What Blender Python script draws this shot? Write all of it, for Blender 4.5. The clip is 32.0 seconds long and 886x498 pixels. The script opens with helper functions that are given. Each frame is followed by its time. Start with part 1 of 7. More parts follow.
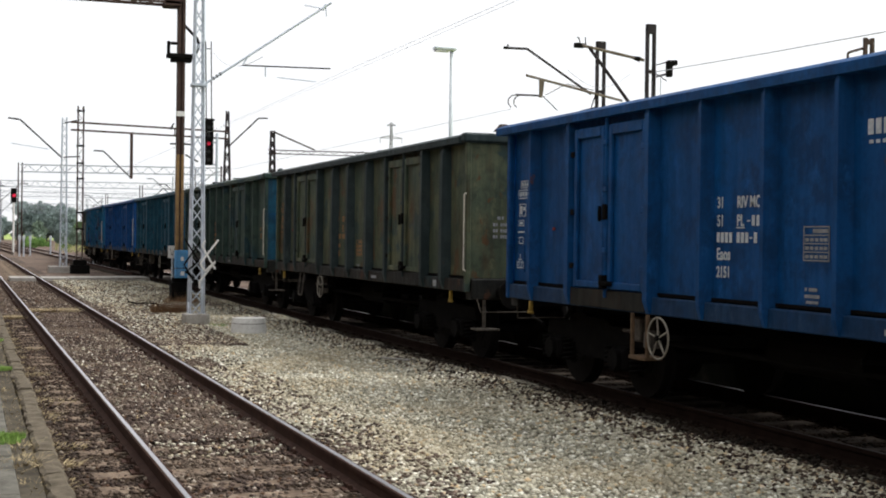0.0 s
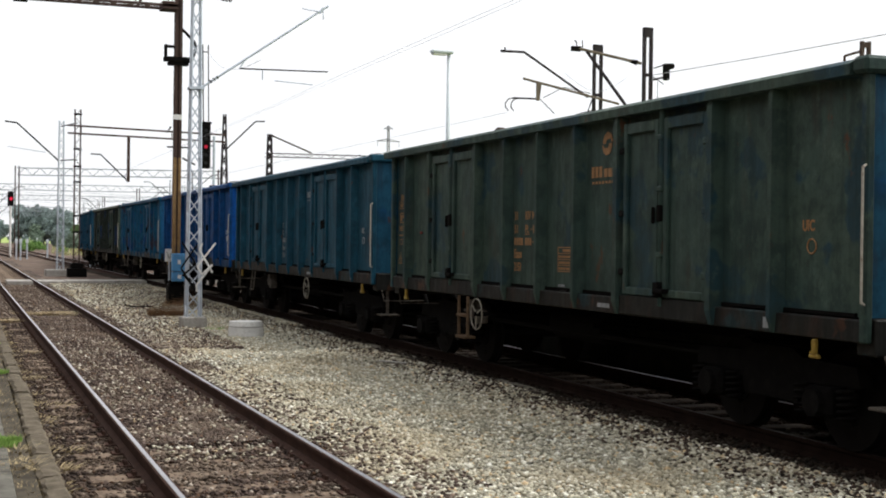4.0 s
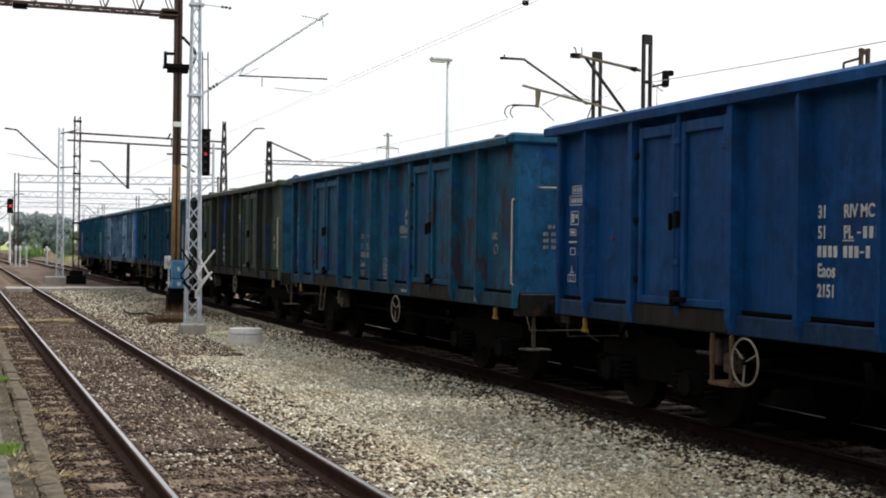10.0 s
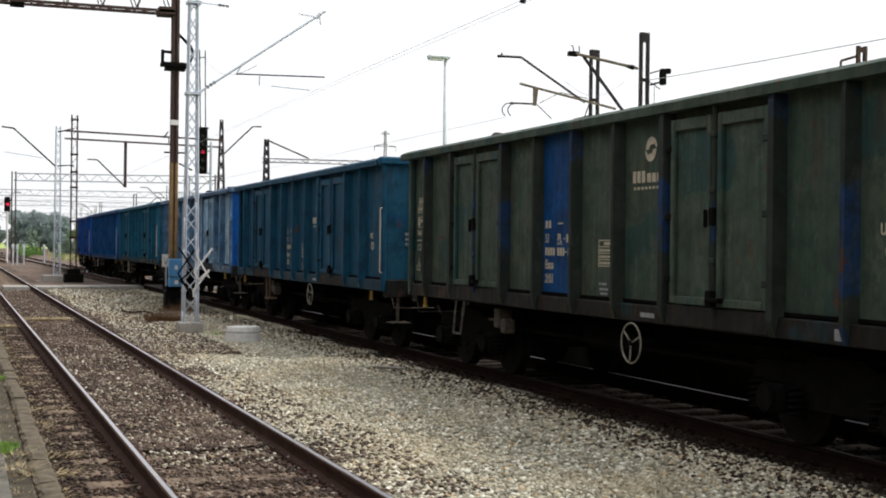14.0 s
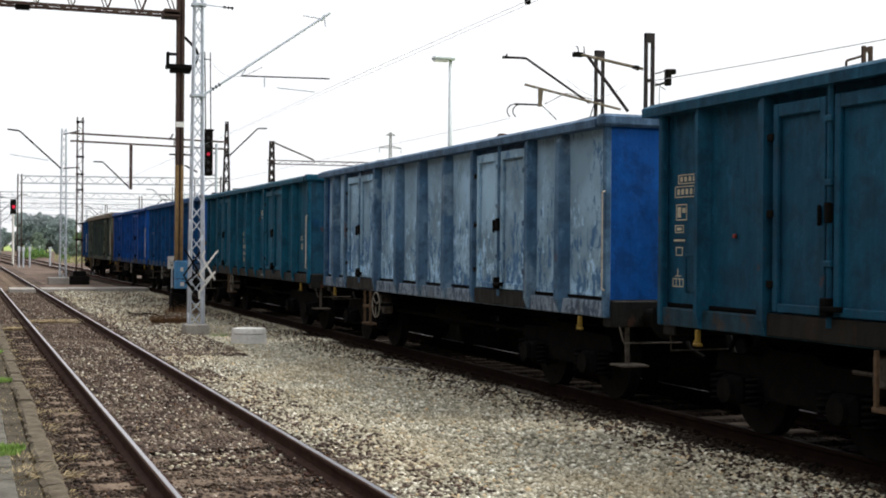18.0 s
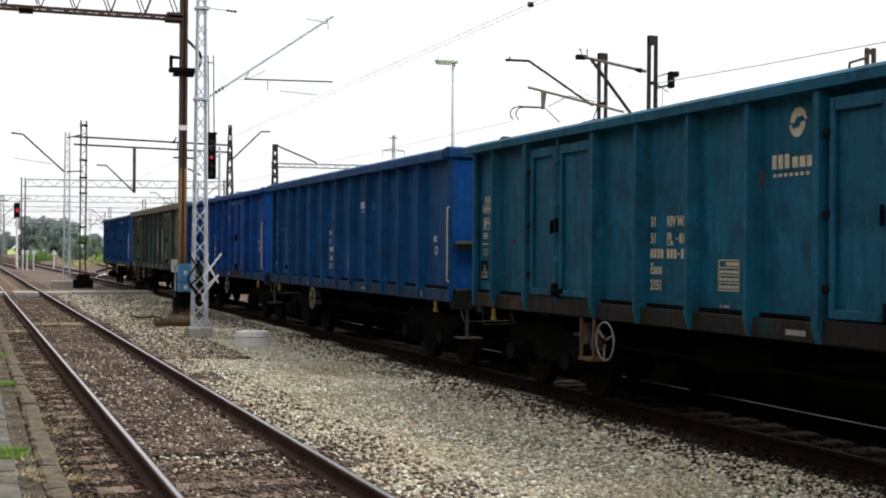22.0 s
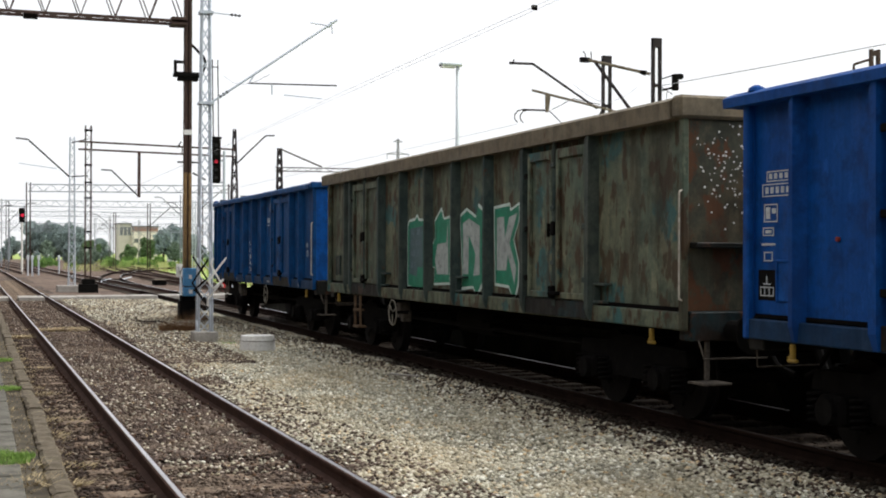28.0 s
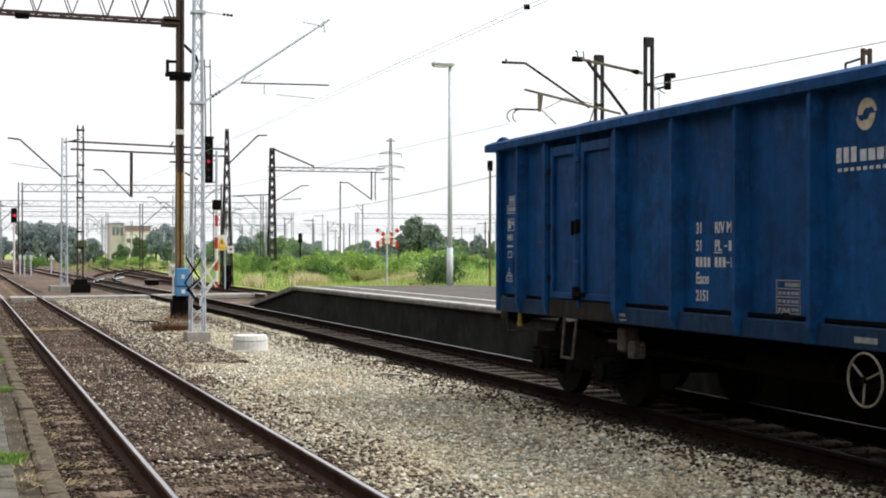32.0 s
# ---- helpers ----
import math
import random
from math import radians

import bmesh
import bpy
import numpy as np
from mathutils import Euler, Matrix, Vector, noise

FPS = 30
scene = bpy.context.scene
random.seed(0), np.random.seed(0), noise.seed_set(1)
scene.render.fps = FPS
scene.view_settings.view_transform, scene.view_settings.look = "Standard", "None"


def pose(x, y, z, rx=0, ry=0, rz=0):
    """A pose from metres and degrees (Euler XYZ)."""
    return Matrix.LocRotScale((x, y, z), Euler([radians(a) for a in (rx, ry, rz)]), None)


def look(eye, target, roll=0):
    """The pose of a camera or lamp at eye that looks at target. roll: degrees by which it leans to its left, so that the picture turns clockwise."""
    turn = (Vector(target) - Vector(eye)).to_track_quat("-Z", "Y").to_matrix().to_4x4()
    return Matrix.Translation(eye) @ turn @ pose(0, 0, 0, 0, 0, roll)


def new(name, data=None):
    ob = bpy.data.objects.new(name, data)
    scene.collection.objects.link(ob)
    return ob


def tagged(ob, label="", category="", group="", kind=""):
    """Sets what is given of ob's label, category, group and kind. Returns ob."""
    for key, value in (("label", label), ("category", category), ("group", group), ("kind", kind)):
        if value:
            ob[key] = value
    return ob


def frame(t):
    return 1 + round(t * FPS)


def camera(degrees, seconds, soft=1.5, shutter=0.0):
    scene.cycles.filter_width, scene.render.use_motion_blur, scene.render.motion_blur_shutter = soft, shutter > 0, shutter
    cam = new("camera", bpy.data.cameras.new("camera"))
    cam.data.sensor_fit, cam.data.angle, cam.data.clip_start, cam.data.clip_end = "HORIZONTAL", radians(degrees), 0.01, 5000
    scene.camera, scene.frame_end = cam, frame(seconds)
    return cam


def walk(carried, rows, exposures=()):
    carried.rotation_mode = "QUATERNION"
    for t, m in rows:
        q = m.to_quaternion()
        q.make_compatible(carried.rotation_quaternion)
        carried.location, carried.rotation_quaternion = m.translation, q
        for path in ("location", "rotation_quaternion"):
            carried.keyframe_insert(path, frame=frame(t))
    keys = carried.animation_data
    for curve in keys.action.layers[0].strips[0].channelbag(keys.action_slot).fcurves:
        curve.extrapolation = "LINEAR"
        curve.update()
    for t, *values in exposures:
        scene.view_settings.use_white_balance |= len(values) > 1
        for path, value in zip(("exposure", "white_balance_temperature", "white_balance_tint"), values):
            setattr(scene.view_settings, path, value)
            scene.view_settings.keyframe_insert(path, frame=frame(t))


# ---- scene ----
EYE = Vector((0.0, 0.0, 1.86))
cam = camera(37.23, 32.0, soft=1.95)


def aim(turn, tilt, lean):
    """Camera pose: turn from the way down the line (-x) towards +y, tilt up, lean to the left, in degrees."""
    a, p = radians(turn), radians(tilt)
    way = Vector((-math.cos(a) * math.cos(p), math.sin(a) * math.cos(p), math.sin(p)))
    return look(EYE, EYE + way, lean)


walk(cam, [(t, aim(a, p, r)) for t, a, p, r in (
    (0, 19.866, -0.464, 0.747), (0.5, 19.953, -0.501, 0.786), (1, 19.872, -0.413, 0.825), (1.5, 19.824, -0.372, 0.815),
    (2, 19.982, -0.448, 0.810), (2.5, 19.909, -0.482, 0.871), (3, 19.899, -0.394, 0.825), (3.5, 19.941, -0.394, 0.798),
    (5.5, 20.115, -0.030, 0.498), (6, 20.093, -0.052, 0.573), (6.5, 19.969, -0.123, 0.661), (7, 19.909, -0.143, 0.584),
    (7.5, 19.943, -0.111, 0.558), (8, 19.945, -0.013, 0.593), (8.5, 19.986, -0.027, 0.654), (9, 19.983, -0.026, 0.546),
    (9.5, 20.040, 0.017, 0.706), (10, 20.005, -0.020, 0.710), (10.5, 19.976, -0.053, 0.507), (11, 20.045, -0.077, 0.773),
    (11.5, 20.007, -0.138, 0.721), (12, 20.014, -0.105, 0.773), (12.5, 20.080, -0.114, 0.742), (13, 20.113, -0.019, 0.701),
    (13.5, 20.189, -0.095, 0.751), (14, 20.114, -0.101, 0.668), (14.5, 20.130, -0.091, 0.580), (16.5, 20.105, -0.016, 0.446),
    (17, 20.129, -0.024, 0.547), (17.5, 20.019, -0.045, 0.562), (18, 19.876, -0.051, 0.508), (18.5, 19.769, -0.132, 0.537),
    (19, 19.625, -0.052, 0.447), (19.5, 19.591, 0.017, 0.476), (20, 19.673, 0.051, 0.539), (20.5, 19.717, 0.002, 0.542),
    (21, 19.672, 0.017, 0.516), (21.5, 19.679, 0.087, 0.530), (22, 19.730, 0.071, 0.420), (22.5, 19.598, 0.111, 0.457),
    (23, 19.604, 0.191, 0.607), (23.5, 19.628, 0.167, 0.459), (24, 19.655, 0.161, 0.456), (24.5, 19.544, 0.301, 0.288),
    (25, 19.517, 0.238, 0.202), (25.5, 19.580, 0.288, 0.226), (27.5, 19.560, 0.197, 0.249), (28, 19.523, 0.213, 0.199),
    (28.5, 19.588, 0.214, 0.234), (29, 19.593, 0.242, 0.261), (29.5, 19.588, 0.295, 0.284), (30, 19.596, 0.227, 0.254),
    (30.5, 19.707, 0.173, 0.220), (31, 19.771, 0.171, 0.290), (31.5, 19.788, 0.208, 0.200), (32, 19.836, 0.188, 0.089),
)])

# ---- light: bright overcast, the sun behind thin cloud beyond the train ----
world = bpy.data.worlds.new("overcast_sky")
scene.world = world
world.use_nodes = True
wn, wl = world.node_tree.nodes, world.node_tree.links
wn.clear()
w_out, w_bg, w_sky = wn.new("ShaderNodeOutputWorld"), wn.new("ShaderNodeBackground"), wn.new("ShaderNodeTexSky")
w_sky.sky_type, w_sky.sun_disc = "NISHITA", False
w_sky.sun_elevation, w_sky.sun_rotation = radians(55), radians(16)
w_sky.dust_density = 4.0
w_hsv, w_mix = wn.new("ShaderNodeHueSaturation"), wn.new("ShaderNodeMix")
w_hsv.inputs["Saturation"].default_value = 0.25
w_hsv.inputs["Value"].default_value = 0.12
w_mix.data_type = "RGBA"
w_mix.inputs["Factor"].default_value = 0.8
w_mix.inputs[7].default_value = (1.0, 1.01, 1.03, 1)
wl.new(w_sky.outputs[0], w_hsv.inputs["Color"])
wl.new(w_hsv.outputs[0], w_mix.inputs[6])
wl.new(w_mix.outputs[2], w_bg.inputs[0])
wl.new(w_bg.outputs[0], w_out.inputs[0])
w_bg.inputs[1].default_value = 1.2
sun_data = bpy.data.lights.new("sun", "SUN")
sun_data.energy, sun_data.angle, sun_data.color = 3.0, radians(26), (1.0, 0.98, 0.95)
sun = new("sun", sun_data)
sun.matrix_world = look((-25, 40, 50.6), (-35, 6, 0))
scene.view_settings.exposure = 0.0

# ---- materials ----


class Nodes:
    """A small builder of node materials."""

    def __init__(self, name, coords="Object", offset=(0, 0, 0)):
        self.mat = bpy.data.materials.new(name)
        self.mat.use_nodes = True
        self.n, self.l = self.mat.node_tree.nodes, self.mat.node_tree.links
        self.bsdf = self.n["Principled BSDF"]
        tc = self.n.new("ShaderNodeTexCoord")
        self.map = self.n.new("ShaderNodeMapping")
        self.map.inputs["Location"].default_value = offset
        self.l.new(tc.outputs[coords], self.map.inputs[0])
        self.vec = self.map.outputs[0]

    def stretched(self, scale):
        m = self.n.new("ShaderNodeMapping")
        m.inputs["Scale"].default_value = scale
        self.l.new(self.vec, m.inputs[0])
        return m.outputs[0]

    def noise(self, scale, detail=4, rough=0.6, vec=None):
        t = self.n.new("ShaderNodeTexNoise")
        t.inputs["Scale"].default_value, t.inputs["Detail"].default_value = scale, detail
        t.inputs["Roughness"].default_value = rough
        self.l.new(vec or self.vec, t.inputs["Vector"])
        return t.outputs["Fac"]

    def voronoi(self, scale, out="Color", vec=None):
        t = self.n.new("ShaderNodeTexVoronoi")
        t.inputs["Scale"].default_value = scale
        self.l.new(vec or self.vec, t.inputs["Vector"])
        return t.outputs[out]

    def ramp(self, fac, a, b, lo=0.0, hi=1.0):
        r = self.n.new("ShaderNodeMapRange")
        r.inputs[1].default_value, r.inputs[2].default_value = a, b
        r.inputs[3].default_value, r.inputs[4].default_value = lo, hi
        self.l.new(fac, r.inputs[0])
        return r.outputs[0]

    def mul(self, a, b, op="MULTIPLY"):
        m = self.n.new("ShaderNodeMath")
        m.operation = op
        for k, v in enumerate((a, b)):
            if isinstance(v, (int, float)):
                m.inputs[k].default_value = v
            else:
                self.l.new(v, m.inputs[k])
        return m.outputs[0]

    def mix(self, fac, a, b, blend="MIX"):
        m = self.n.new("ShaderNodeMix")
        m.data_type, m.blend_type = "RGBA", blend
        for k, v in ((0, fac), (6, a), (7, b)):
            if isinstance(v, (int, float)):
                m.inputs[k].default_value = v
            elif isinstance(v, tuple):
                m.inputs[k].default_value = (*v, 1)
            else:
                self.l.new(v, m.inputs[k])
        return m.outputs[2]

    def random(self):
        return self.n.new("ShaderNodeObjectInfo").outputs["Random"]

    def island(self):
        return self.n.new("ShaderNodeNewGeometry").outputs["Random Per Island"]

    def done(self, colour, rough=0.7, metal=0.0, bump=None, strength=0.3, distance=0.01, spec=0.3):
        b = self.bsdf
        for key, v in (("Base Color", colour), ("Roughness", rough), ("Metallic", metal)):
            if isinstance(v, (int, float)):
                b.inputs[key].default_value = v
            elif isinstance(v, tuple):
                b.inputs[key].default_value = (*v, 1)
            else:
                self.l.new(v, b.inputs[key])
        b.inputs["Specular IOR Level"].default_value = spec
        if bump is not None:
            bp = self.n.new("ShaderNodeBump")
            bp.inputs["Strength"].default_value, bp.inputs["Distance"].default_value = strength, distance
            self.l.new(bump, bp.inputs["Height"])
            self.l.new(bp.outputs[0], b.inputs["Normal"])
        return self.mat


def plain(name, colour, rough=0.6, metal=0.0, vary=0.25, scale=6.0, bump=0.15, dirt=None, coords="Object", spec=0.3):
    """A surface with soft mottling, finer grain and a little relief."""
    m = Nodes(name, coords)
    a, b = m.noise(scale), m.noise(scale * 9, 6)
    c = m.mix(m.ramp(a, 0.3, 0.7), tuple(v * (1 - vary) for v in colour), tuple(min(1, v * (1 + vary)) for v in colour))
    if dirt:
        c = m.mix(m.ramp(m.noise(scale * 2.3, 6), 0.52, 0.72, 0, 0.8), c, dirt)
    c = m.mix(m.ramp(b, 0.35, 0.65, 0, 0.35), c, tuple(v * 0.6 for v in colour))
    return m.done(c, rough, metal, b, bump, 0.004, spec)


def wagon_paint(name, colour, faded, rust=0.2, dirt=0.4, peel=0.0, pale=(0.4, 0.42, 0.44), seed=0.0, patch=None, rust_colour=(0.1, 0.037, 0.015), chip=2.6):
    """Old wagon paint: faded patches, soot, hanging streaks, rust and, where peel > 0, paint worn to a pale coat."""
    m = Nodes(name, "Object", (seed * 7.3, seed * 3.1, seed * 1.7))
    c = m.mix(m.ramp(m.noise(0.9, 5), 0.35, 0.68), colour, faded)
    streak = m.noise(1.0, 6, 0.65, m.stretched((9, 9, 0.8)))
    thin = m.noise(1.0, 5, 0.7, m.stretched((34, 34, 1.6)))
    cloud = m.noise(0.7, 4)
    fine = m.noise(24, 6)
    if patch:
        c = m.mix(m.ramp(m.noise(0.95, 4, 0.55), 0.585, 0.61, 0, 0.9), c, patch)
    if peel:
        worn = m.noise(1.0, 8, 0.75, m.stretched((13, 13, 3.0)))
        coat = m.noise(0.5, 4)
        sep = m.n.new("ShaderNodeSeparateXYZ")
        m.l.new(m.n["Texture Coordinate"].outputs["Object"], sep.inputs[0])
        scratch = m.mul(m.mul(worn, m.mul(coat, 0.6, "ADD")), m.ramp(sep.outputs[2], 1.2, 2.7, -0.07, 0.09), "ADD")
        c = m.mix(m.ramp(scratch, 0.60 - 0.22 * peel, 0.70 - 0.2 * peel), c, pale)
        c = m.mix(m.ramp(m.noise(2.6, 6, 0.7, m.stretched((1.6, 1.6, 0.5))), 0.55, 0.7, 0, 0.8), c, tuple(v * 0.7 for v in faded))
    c = m.mix(m.ramp(streak, 0.46, 0.66, 0, dirt), c, tuple(0.4 * v + 0.004 for v in colour))
    c = m.mix(m.mul(m.ramp(thin, 0.5, 0.7), m.ramp(cloud, 0.4, 0.6, 0, dirt * 0.7)), c, tuple(0.5 * v + 0.008 for v in colour))
    c = m.mix(m.mul(m.ramp(thin, 0.52, 0.3), m.ramp(cloud, 0.55, 0.35, 0, 0.22)), c, tuple(v * 0.6 + 0.05 for v in faded))
    c = m.mix(m.ramp(m.noise(3.2, 8, 0.7), 0.45, 0.6, 0, 0.72), c, tuple(0.42 * v + 0.003 for v in colour))
    c = m.mix(m.ramp(m.noise(4.3, 9, 0.75, m.stretched((1.0, 1.0, 0.55))), 0.55, 0.68, 0, 0.6), c, tuple(min(1, v * 1.5 + 0.014) for v in faded))
    spots = m.noise(chip, 6, 0.62, m.stretched((1.0, 1.0, 0.6 if chip < 3 else 0.4)))
    c = m.mix(m.ramp(spots, 0.71 - 0.16 * rust, 0.745 - 0.15 * rust, 0, 0.85), c, rust_colour)
    halo = m.ramp(m.noise(1.3, 5, 0.6, m.stretched((2.2, 2.2, 0.5))), 0.66 - 0.14 * rust, 0.8 - 0.14 * rust, 0, min(0.6, 0.04 + 0.9 * rust))
    c = m.mix(halo, c, tuple(v * 0.6 for v in rust_colour))
    c = m.mix(m.ramp(fine, 0.45, 0.75, 0, 0.3), c, tuple(v * 0.5 for v in colour))
    c = m.mix(m.ramp(m.random(), 0.0, 1.0, 0.0, 0.3), c, tuple(v * 0.55 for v in colour))
    return m.done(c, m.ramp(streak, 0.3, 0.8, 0.5, 0.8), 0.0, m.mul(m.mul(fine, 0.12), m.noise(1.7, 2), "ADD"), 0.55, 0.05, 0.16)


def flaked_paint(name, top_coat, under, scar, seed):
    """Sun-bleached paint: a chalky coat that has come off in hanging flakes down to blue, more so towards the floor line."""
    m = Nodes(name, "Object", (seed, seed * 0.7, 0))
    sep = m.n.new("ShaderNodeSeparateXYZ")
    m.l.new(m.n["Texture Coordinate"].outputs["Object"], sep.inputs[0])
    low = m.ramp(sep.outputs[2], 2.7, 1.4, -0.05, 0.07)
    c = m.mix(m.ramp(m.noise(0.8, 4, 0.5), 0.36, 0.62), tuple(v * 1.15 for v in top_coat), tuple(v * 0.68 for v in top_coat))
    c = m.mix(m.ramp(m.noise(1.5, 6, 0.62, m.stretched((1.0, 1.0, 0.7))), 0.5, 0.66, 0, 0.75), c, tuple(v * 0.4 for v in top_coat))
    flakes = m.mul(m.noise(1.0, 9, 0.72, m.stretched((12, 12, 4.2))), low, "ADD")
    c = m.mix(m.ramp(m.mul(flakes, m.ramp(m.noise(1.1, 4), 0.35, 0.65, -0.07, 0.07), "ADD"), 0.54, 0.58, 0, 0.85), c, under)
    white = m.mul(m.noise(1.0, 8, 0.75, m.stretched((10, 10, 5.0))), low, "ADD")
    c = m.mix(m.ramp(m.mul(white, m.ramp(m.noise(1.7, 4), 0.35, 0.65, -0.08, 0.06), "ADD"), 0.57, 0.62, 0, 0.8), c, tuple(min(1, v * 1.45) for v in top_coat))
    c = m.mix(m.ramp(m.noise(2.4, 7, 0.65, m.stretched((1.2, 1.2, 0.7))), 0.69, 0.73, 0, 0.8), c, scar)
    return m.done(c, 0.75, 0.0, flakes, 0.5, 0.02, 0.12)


def ballast_material(name, tones, scale):
    m = Nodes(name)
    cells = m.voronoi(scale, "Color")
    sep = m.n.new("ShaderNodeSeparateColor")
    m.l.new(cells, sep.inputs[0])
    dist = m.voronoi(scale, "Distance")
    c = m.mix(sep.outputs[0], tones[0], tones[1])
    c = m.mix(m.ramp(sep.outputs[1], 0.7, 0.95), c, tones[2])
    c = m.mix(m.ramp(m.noise(0.35, 5), 0.42, 0.66, 0, 0.75), c, tones[3])
    # Cell borders darkened: the shade in gaps between stones is drawn in colour.
    c = m.mix(m.ramp(dist, 0.35, 0.75, 0, 0.7), c, tuple(v * 0.25 for v in tones[0]))
    return m.done(c, 0.9, 0, m.mul(dist, -1.0), 0.8, 0.03, 0.15)


def stone_material(name, tones, pale=0.09, blotch=0.35, strength=0.55, dark=0.14):
    """Loose stones: each its own tone, some pale or dark, with soft blotches over many."""
    m = Nodes(name)
    k = m.island()
    c = m.mix(k, tones[0], tones[1])
    c = m.mix(m.ramp(k, 1 - pale, 1.02 - pale), c, tones[2])
    odd = m.mul(m.mul(k, 37.7), 1.0, "MODULO")
    c = m.mix(m.ramp(odd, 1 - dark, 1.02 - dark, 0, 0.85), c, tuple(v * 0.34 for v in tones[1]))
    c = m.mix(m.ramp(odd, 0.06, 0.05, 0, 0.6), c, (tones[1][0] * 0.9, tones[1][1] * 0.62, tones[1][2] * 0.36))
    big = m.noise(blotch, 5)
    c = m.mix(m.ramp(big, 0.44, 0.64, 0, strength), c, tones[3])
    c = m.mix(m.ramp(m.noise(5.5, 3), 0.5, 0.68, 0, 0.3), c, tuple(v * 0.6 for v in tones[0]))
    return m.done(c, 0.9, 0, m.noise(60, 4), 0.25, 0.004, 0.15)


def leaf_material(name, a, b, tip):
    m = Nodes(name)
    c = m.mix(m.island(), a, b)
    c = m.mix(m.ramp(m.noise(0.5, 4), 0.4, 0.7), c, tip)
    return m.done(c, 0.75, 0, None, spec=0.15)


def glow(name, colour, power):
    m = Nodes(name)
    m.bsdf.inputs["Emission Color"].default_value = (*colour, 1)
    m.bsdf.inputs["Emission Strength"].default_value = power
    return m.done(colour, 0.3)


# Sheet toned below the loose stones, so the gaps between them read as shaded.
M_BALLAST = ballast_material("ballast", ((0.12, 0.108, 0.085), (0.27, 0.25, 0.2), (0.42, 0.4, 0.34), (0.18, 0.145, 0.1)), 17)
M_BROWN_BALLAST = ballast_material("brown_ballast", ((0.055, 0.04, 0.032), (0.115, 0.085, 0.068), (0.22, 0.19, 0.16), (0.075, 0.05, 0.035)), 15)
# Darker than the bare bed: shade under the train is put into it.
M_SOOT_SHADE_BALLAST = ballast_material("soot_and_shade_ballast", ((0.015, 0.0125, 0.0105), (0.036, 0.029, 0.024), (0.08, 0.066, 0.053), (0.027, 0.02, 0.015)), 15)
M_STONE = stone_material("crushed_stone", ((0.235, 0.218, 0.16), (0.76, 0.72, 0.575), (0.95, 0.93, 0.82), (0.48, 0.395, 0.255)), 0.11, 0.42, 0.5, 0.21)
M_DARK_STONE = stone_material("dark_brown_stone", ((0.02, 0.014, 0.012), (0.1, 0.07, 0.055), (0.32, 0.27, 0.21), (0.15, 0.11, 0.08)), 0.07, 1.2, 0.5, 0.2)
M_BROWN_STONE = stone_material("rusty_stone", ((0.03, 0.021, 0.018), (0.165, 0.12, 0.098), (0.46, 0.4, 0.33), (0.25, 0.195, 0.145)), 0.1, 0.9, 0.5, 0.22)
# Stone tones lowered as well, for the shade beneath the wagons.
M_SOOT_SHADE_STONE = stone_material("soot_and_shade_stone", ((0.011, 0.0085, 0.0065), (0.036, 0.026, 0.019), (0.085, 0.066, 0.048), (0.03, 0.02, 0.0135)))
M_RAIL = plain("rail_web", (0.062, 0.035, 0.027), 0.9, 0.0, 0.3, 5, spec=0.08)
M_RAILHEAD = plain("rail_head", (0.55, 0.55, 0.58), 0.28, 1.0, 0.15, 3, 0.05)
# Dark copy of the rail web, carrying the shade under the train.
M_SHADEDRAIL = plain("shaded_rail_web", (0.018, 0.011, 0.0085), 0.95, 0.0, 0.3, 5, spec=0.03)
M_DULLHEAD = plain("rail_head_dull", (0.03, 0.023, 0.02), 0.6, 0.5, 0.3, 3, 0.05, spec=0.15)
# Wood tone held below the exposed sleepers', for the shade under the train.
M_SLEEPER = plain("oiled_shade_dark_sleeper", (0.05, 0.039, 0.031), 0.9, 0, 0.45, 4, 0.5, (0.1, 0.082, 0.066), spec=0.1)
M_OLDSLEEPER = plain("brown_sleeper", (0.17, 0.125, 0.092), 0.95, 0, 0.55, 5, 0.8, (0.36, 0.3, 0.225), spec=0.08)
M_CONCRETE = plain("concrete", (0.36, 0.34, 0.31), 0.9, 0, 0.2, 3, 0.3, (0.2, 0.18, 0.15))
M_ASPHALT = plain("grey_asphalt", (0.13, 0.12, 0.11), 0.95, 0, 0.3, 1.5, 0.3, (0.19, 0.175, 0.155), spec=0.1)
M_PAVING = plain("paving", (0.125, 0.118, 0.1), 0.9, 0, 0.45, 4, 0.7, (0.06, 0.055, 0.04), spec=0.12)
M_KERB = plain("kerb_stone", (0.13, 0.108, 0.08), 0.95, 0, 0.5, 5, 0.9, (0.05, 0.047, 0.026), spec=0.08)
M_DARKWALL = plain("sooty_concrete", (0.026, 0.027, 0.022), 0.95, 0, 0.5, 1.2, 0.3, (0.055, 0.052, 0.042), spec=0.1)
M_WHITE = plain("white_paint", (0.78, 0.77, 0.74), 0.7, 0, 0.1, 6, 0.1, (0.5, 0.48, 0.44))
M_WORNLINE = plain("worn_white_line", (0.62, 0.61, 0.58), 0.85, 0, 0.25, 3, 0.3, (0.2, 0.19, 0.17), spec=0.1)
M_COPING = plain("weathered_coping", (0.25, 0.235, 0.21), 0.9, 0, 0.4, 3, 0.6, (0.07, 0.066, 0.055), spec=0.1)
M_LETTER = plain("faded_white_lettering", (0.52, 0.55, 0.57), 0.7, 0, 0.25, 18, 0.05, (0.35, 0.37, 0.4))
M_CREAM = plain("cream_lettering", (0.5, 0.45, 0.34), 0.7, 0, 0.25, 18, 0.05)
M_OCHRELETTER = plain("faded_ochre_lettering", (0.3, 0.16, 0.07), 0.7, 0, 0.25, 18, 0.05)
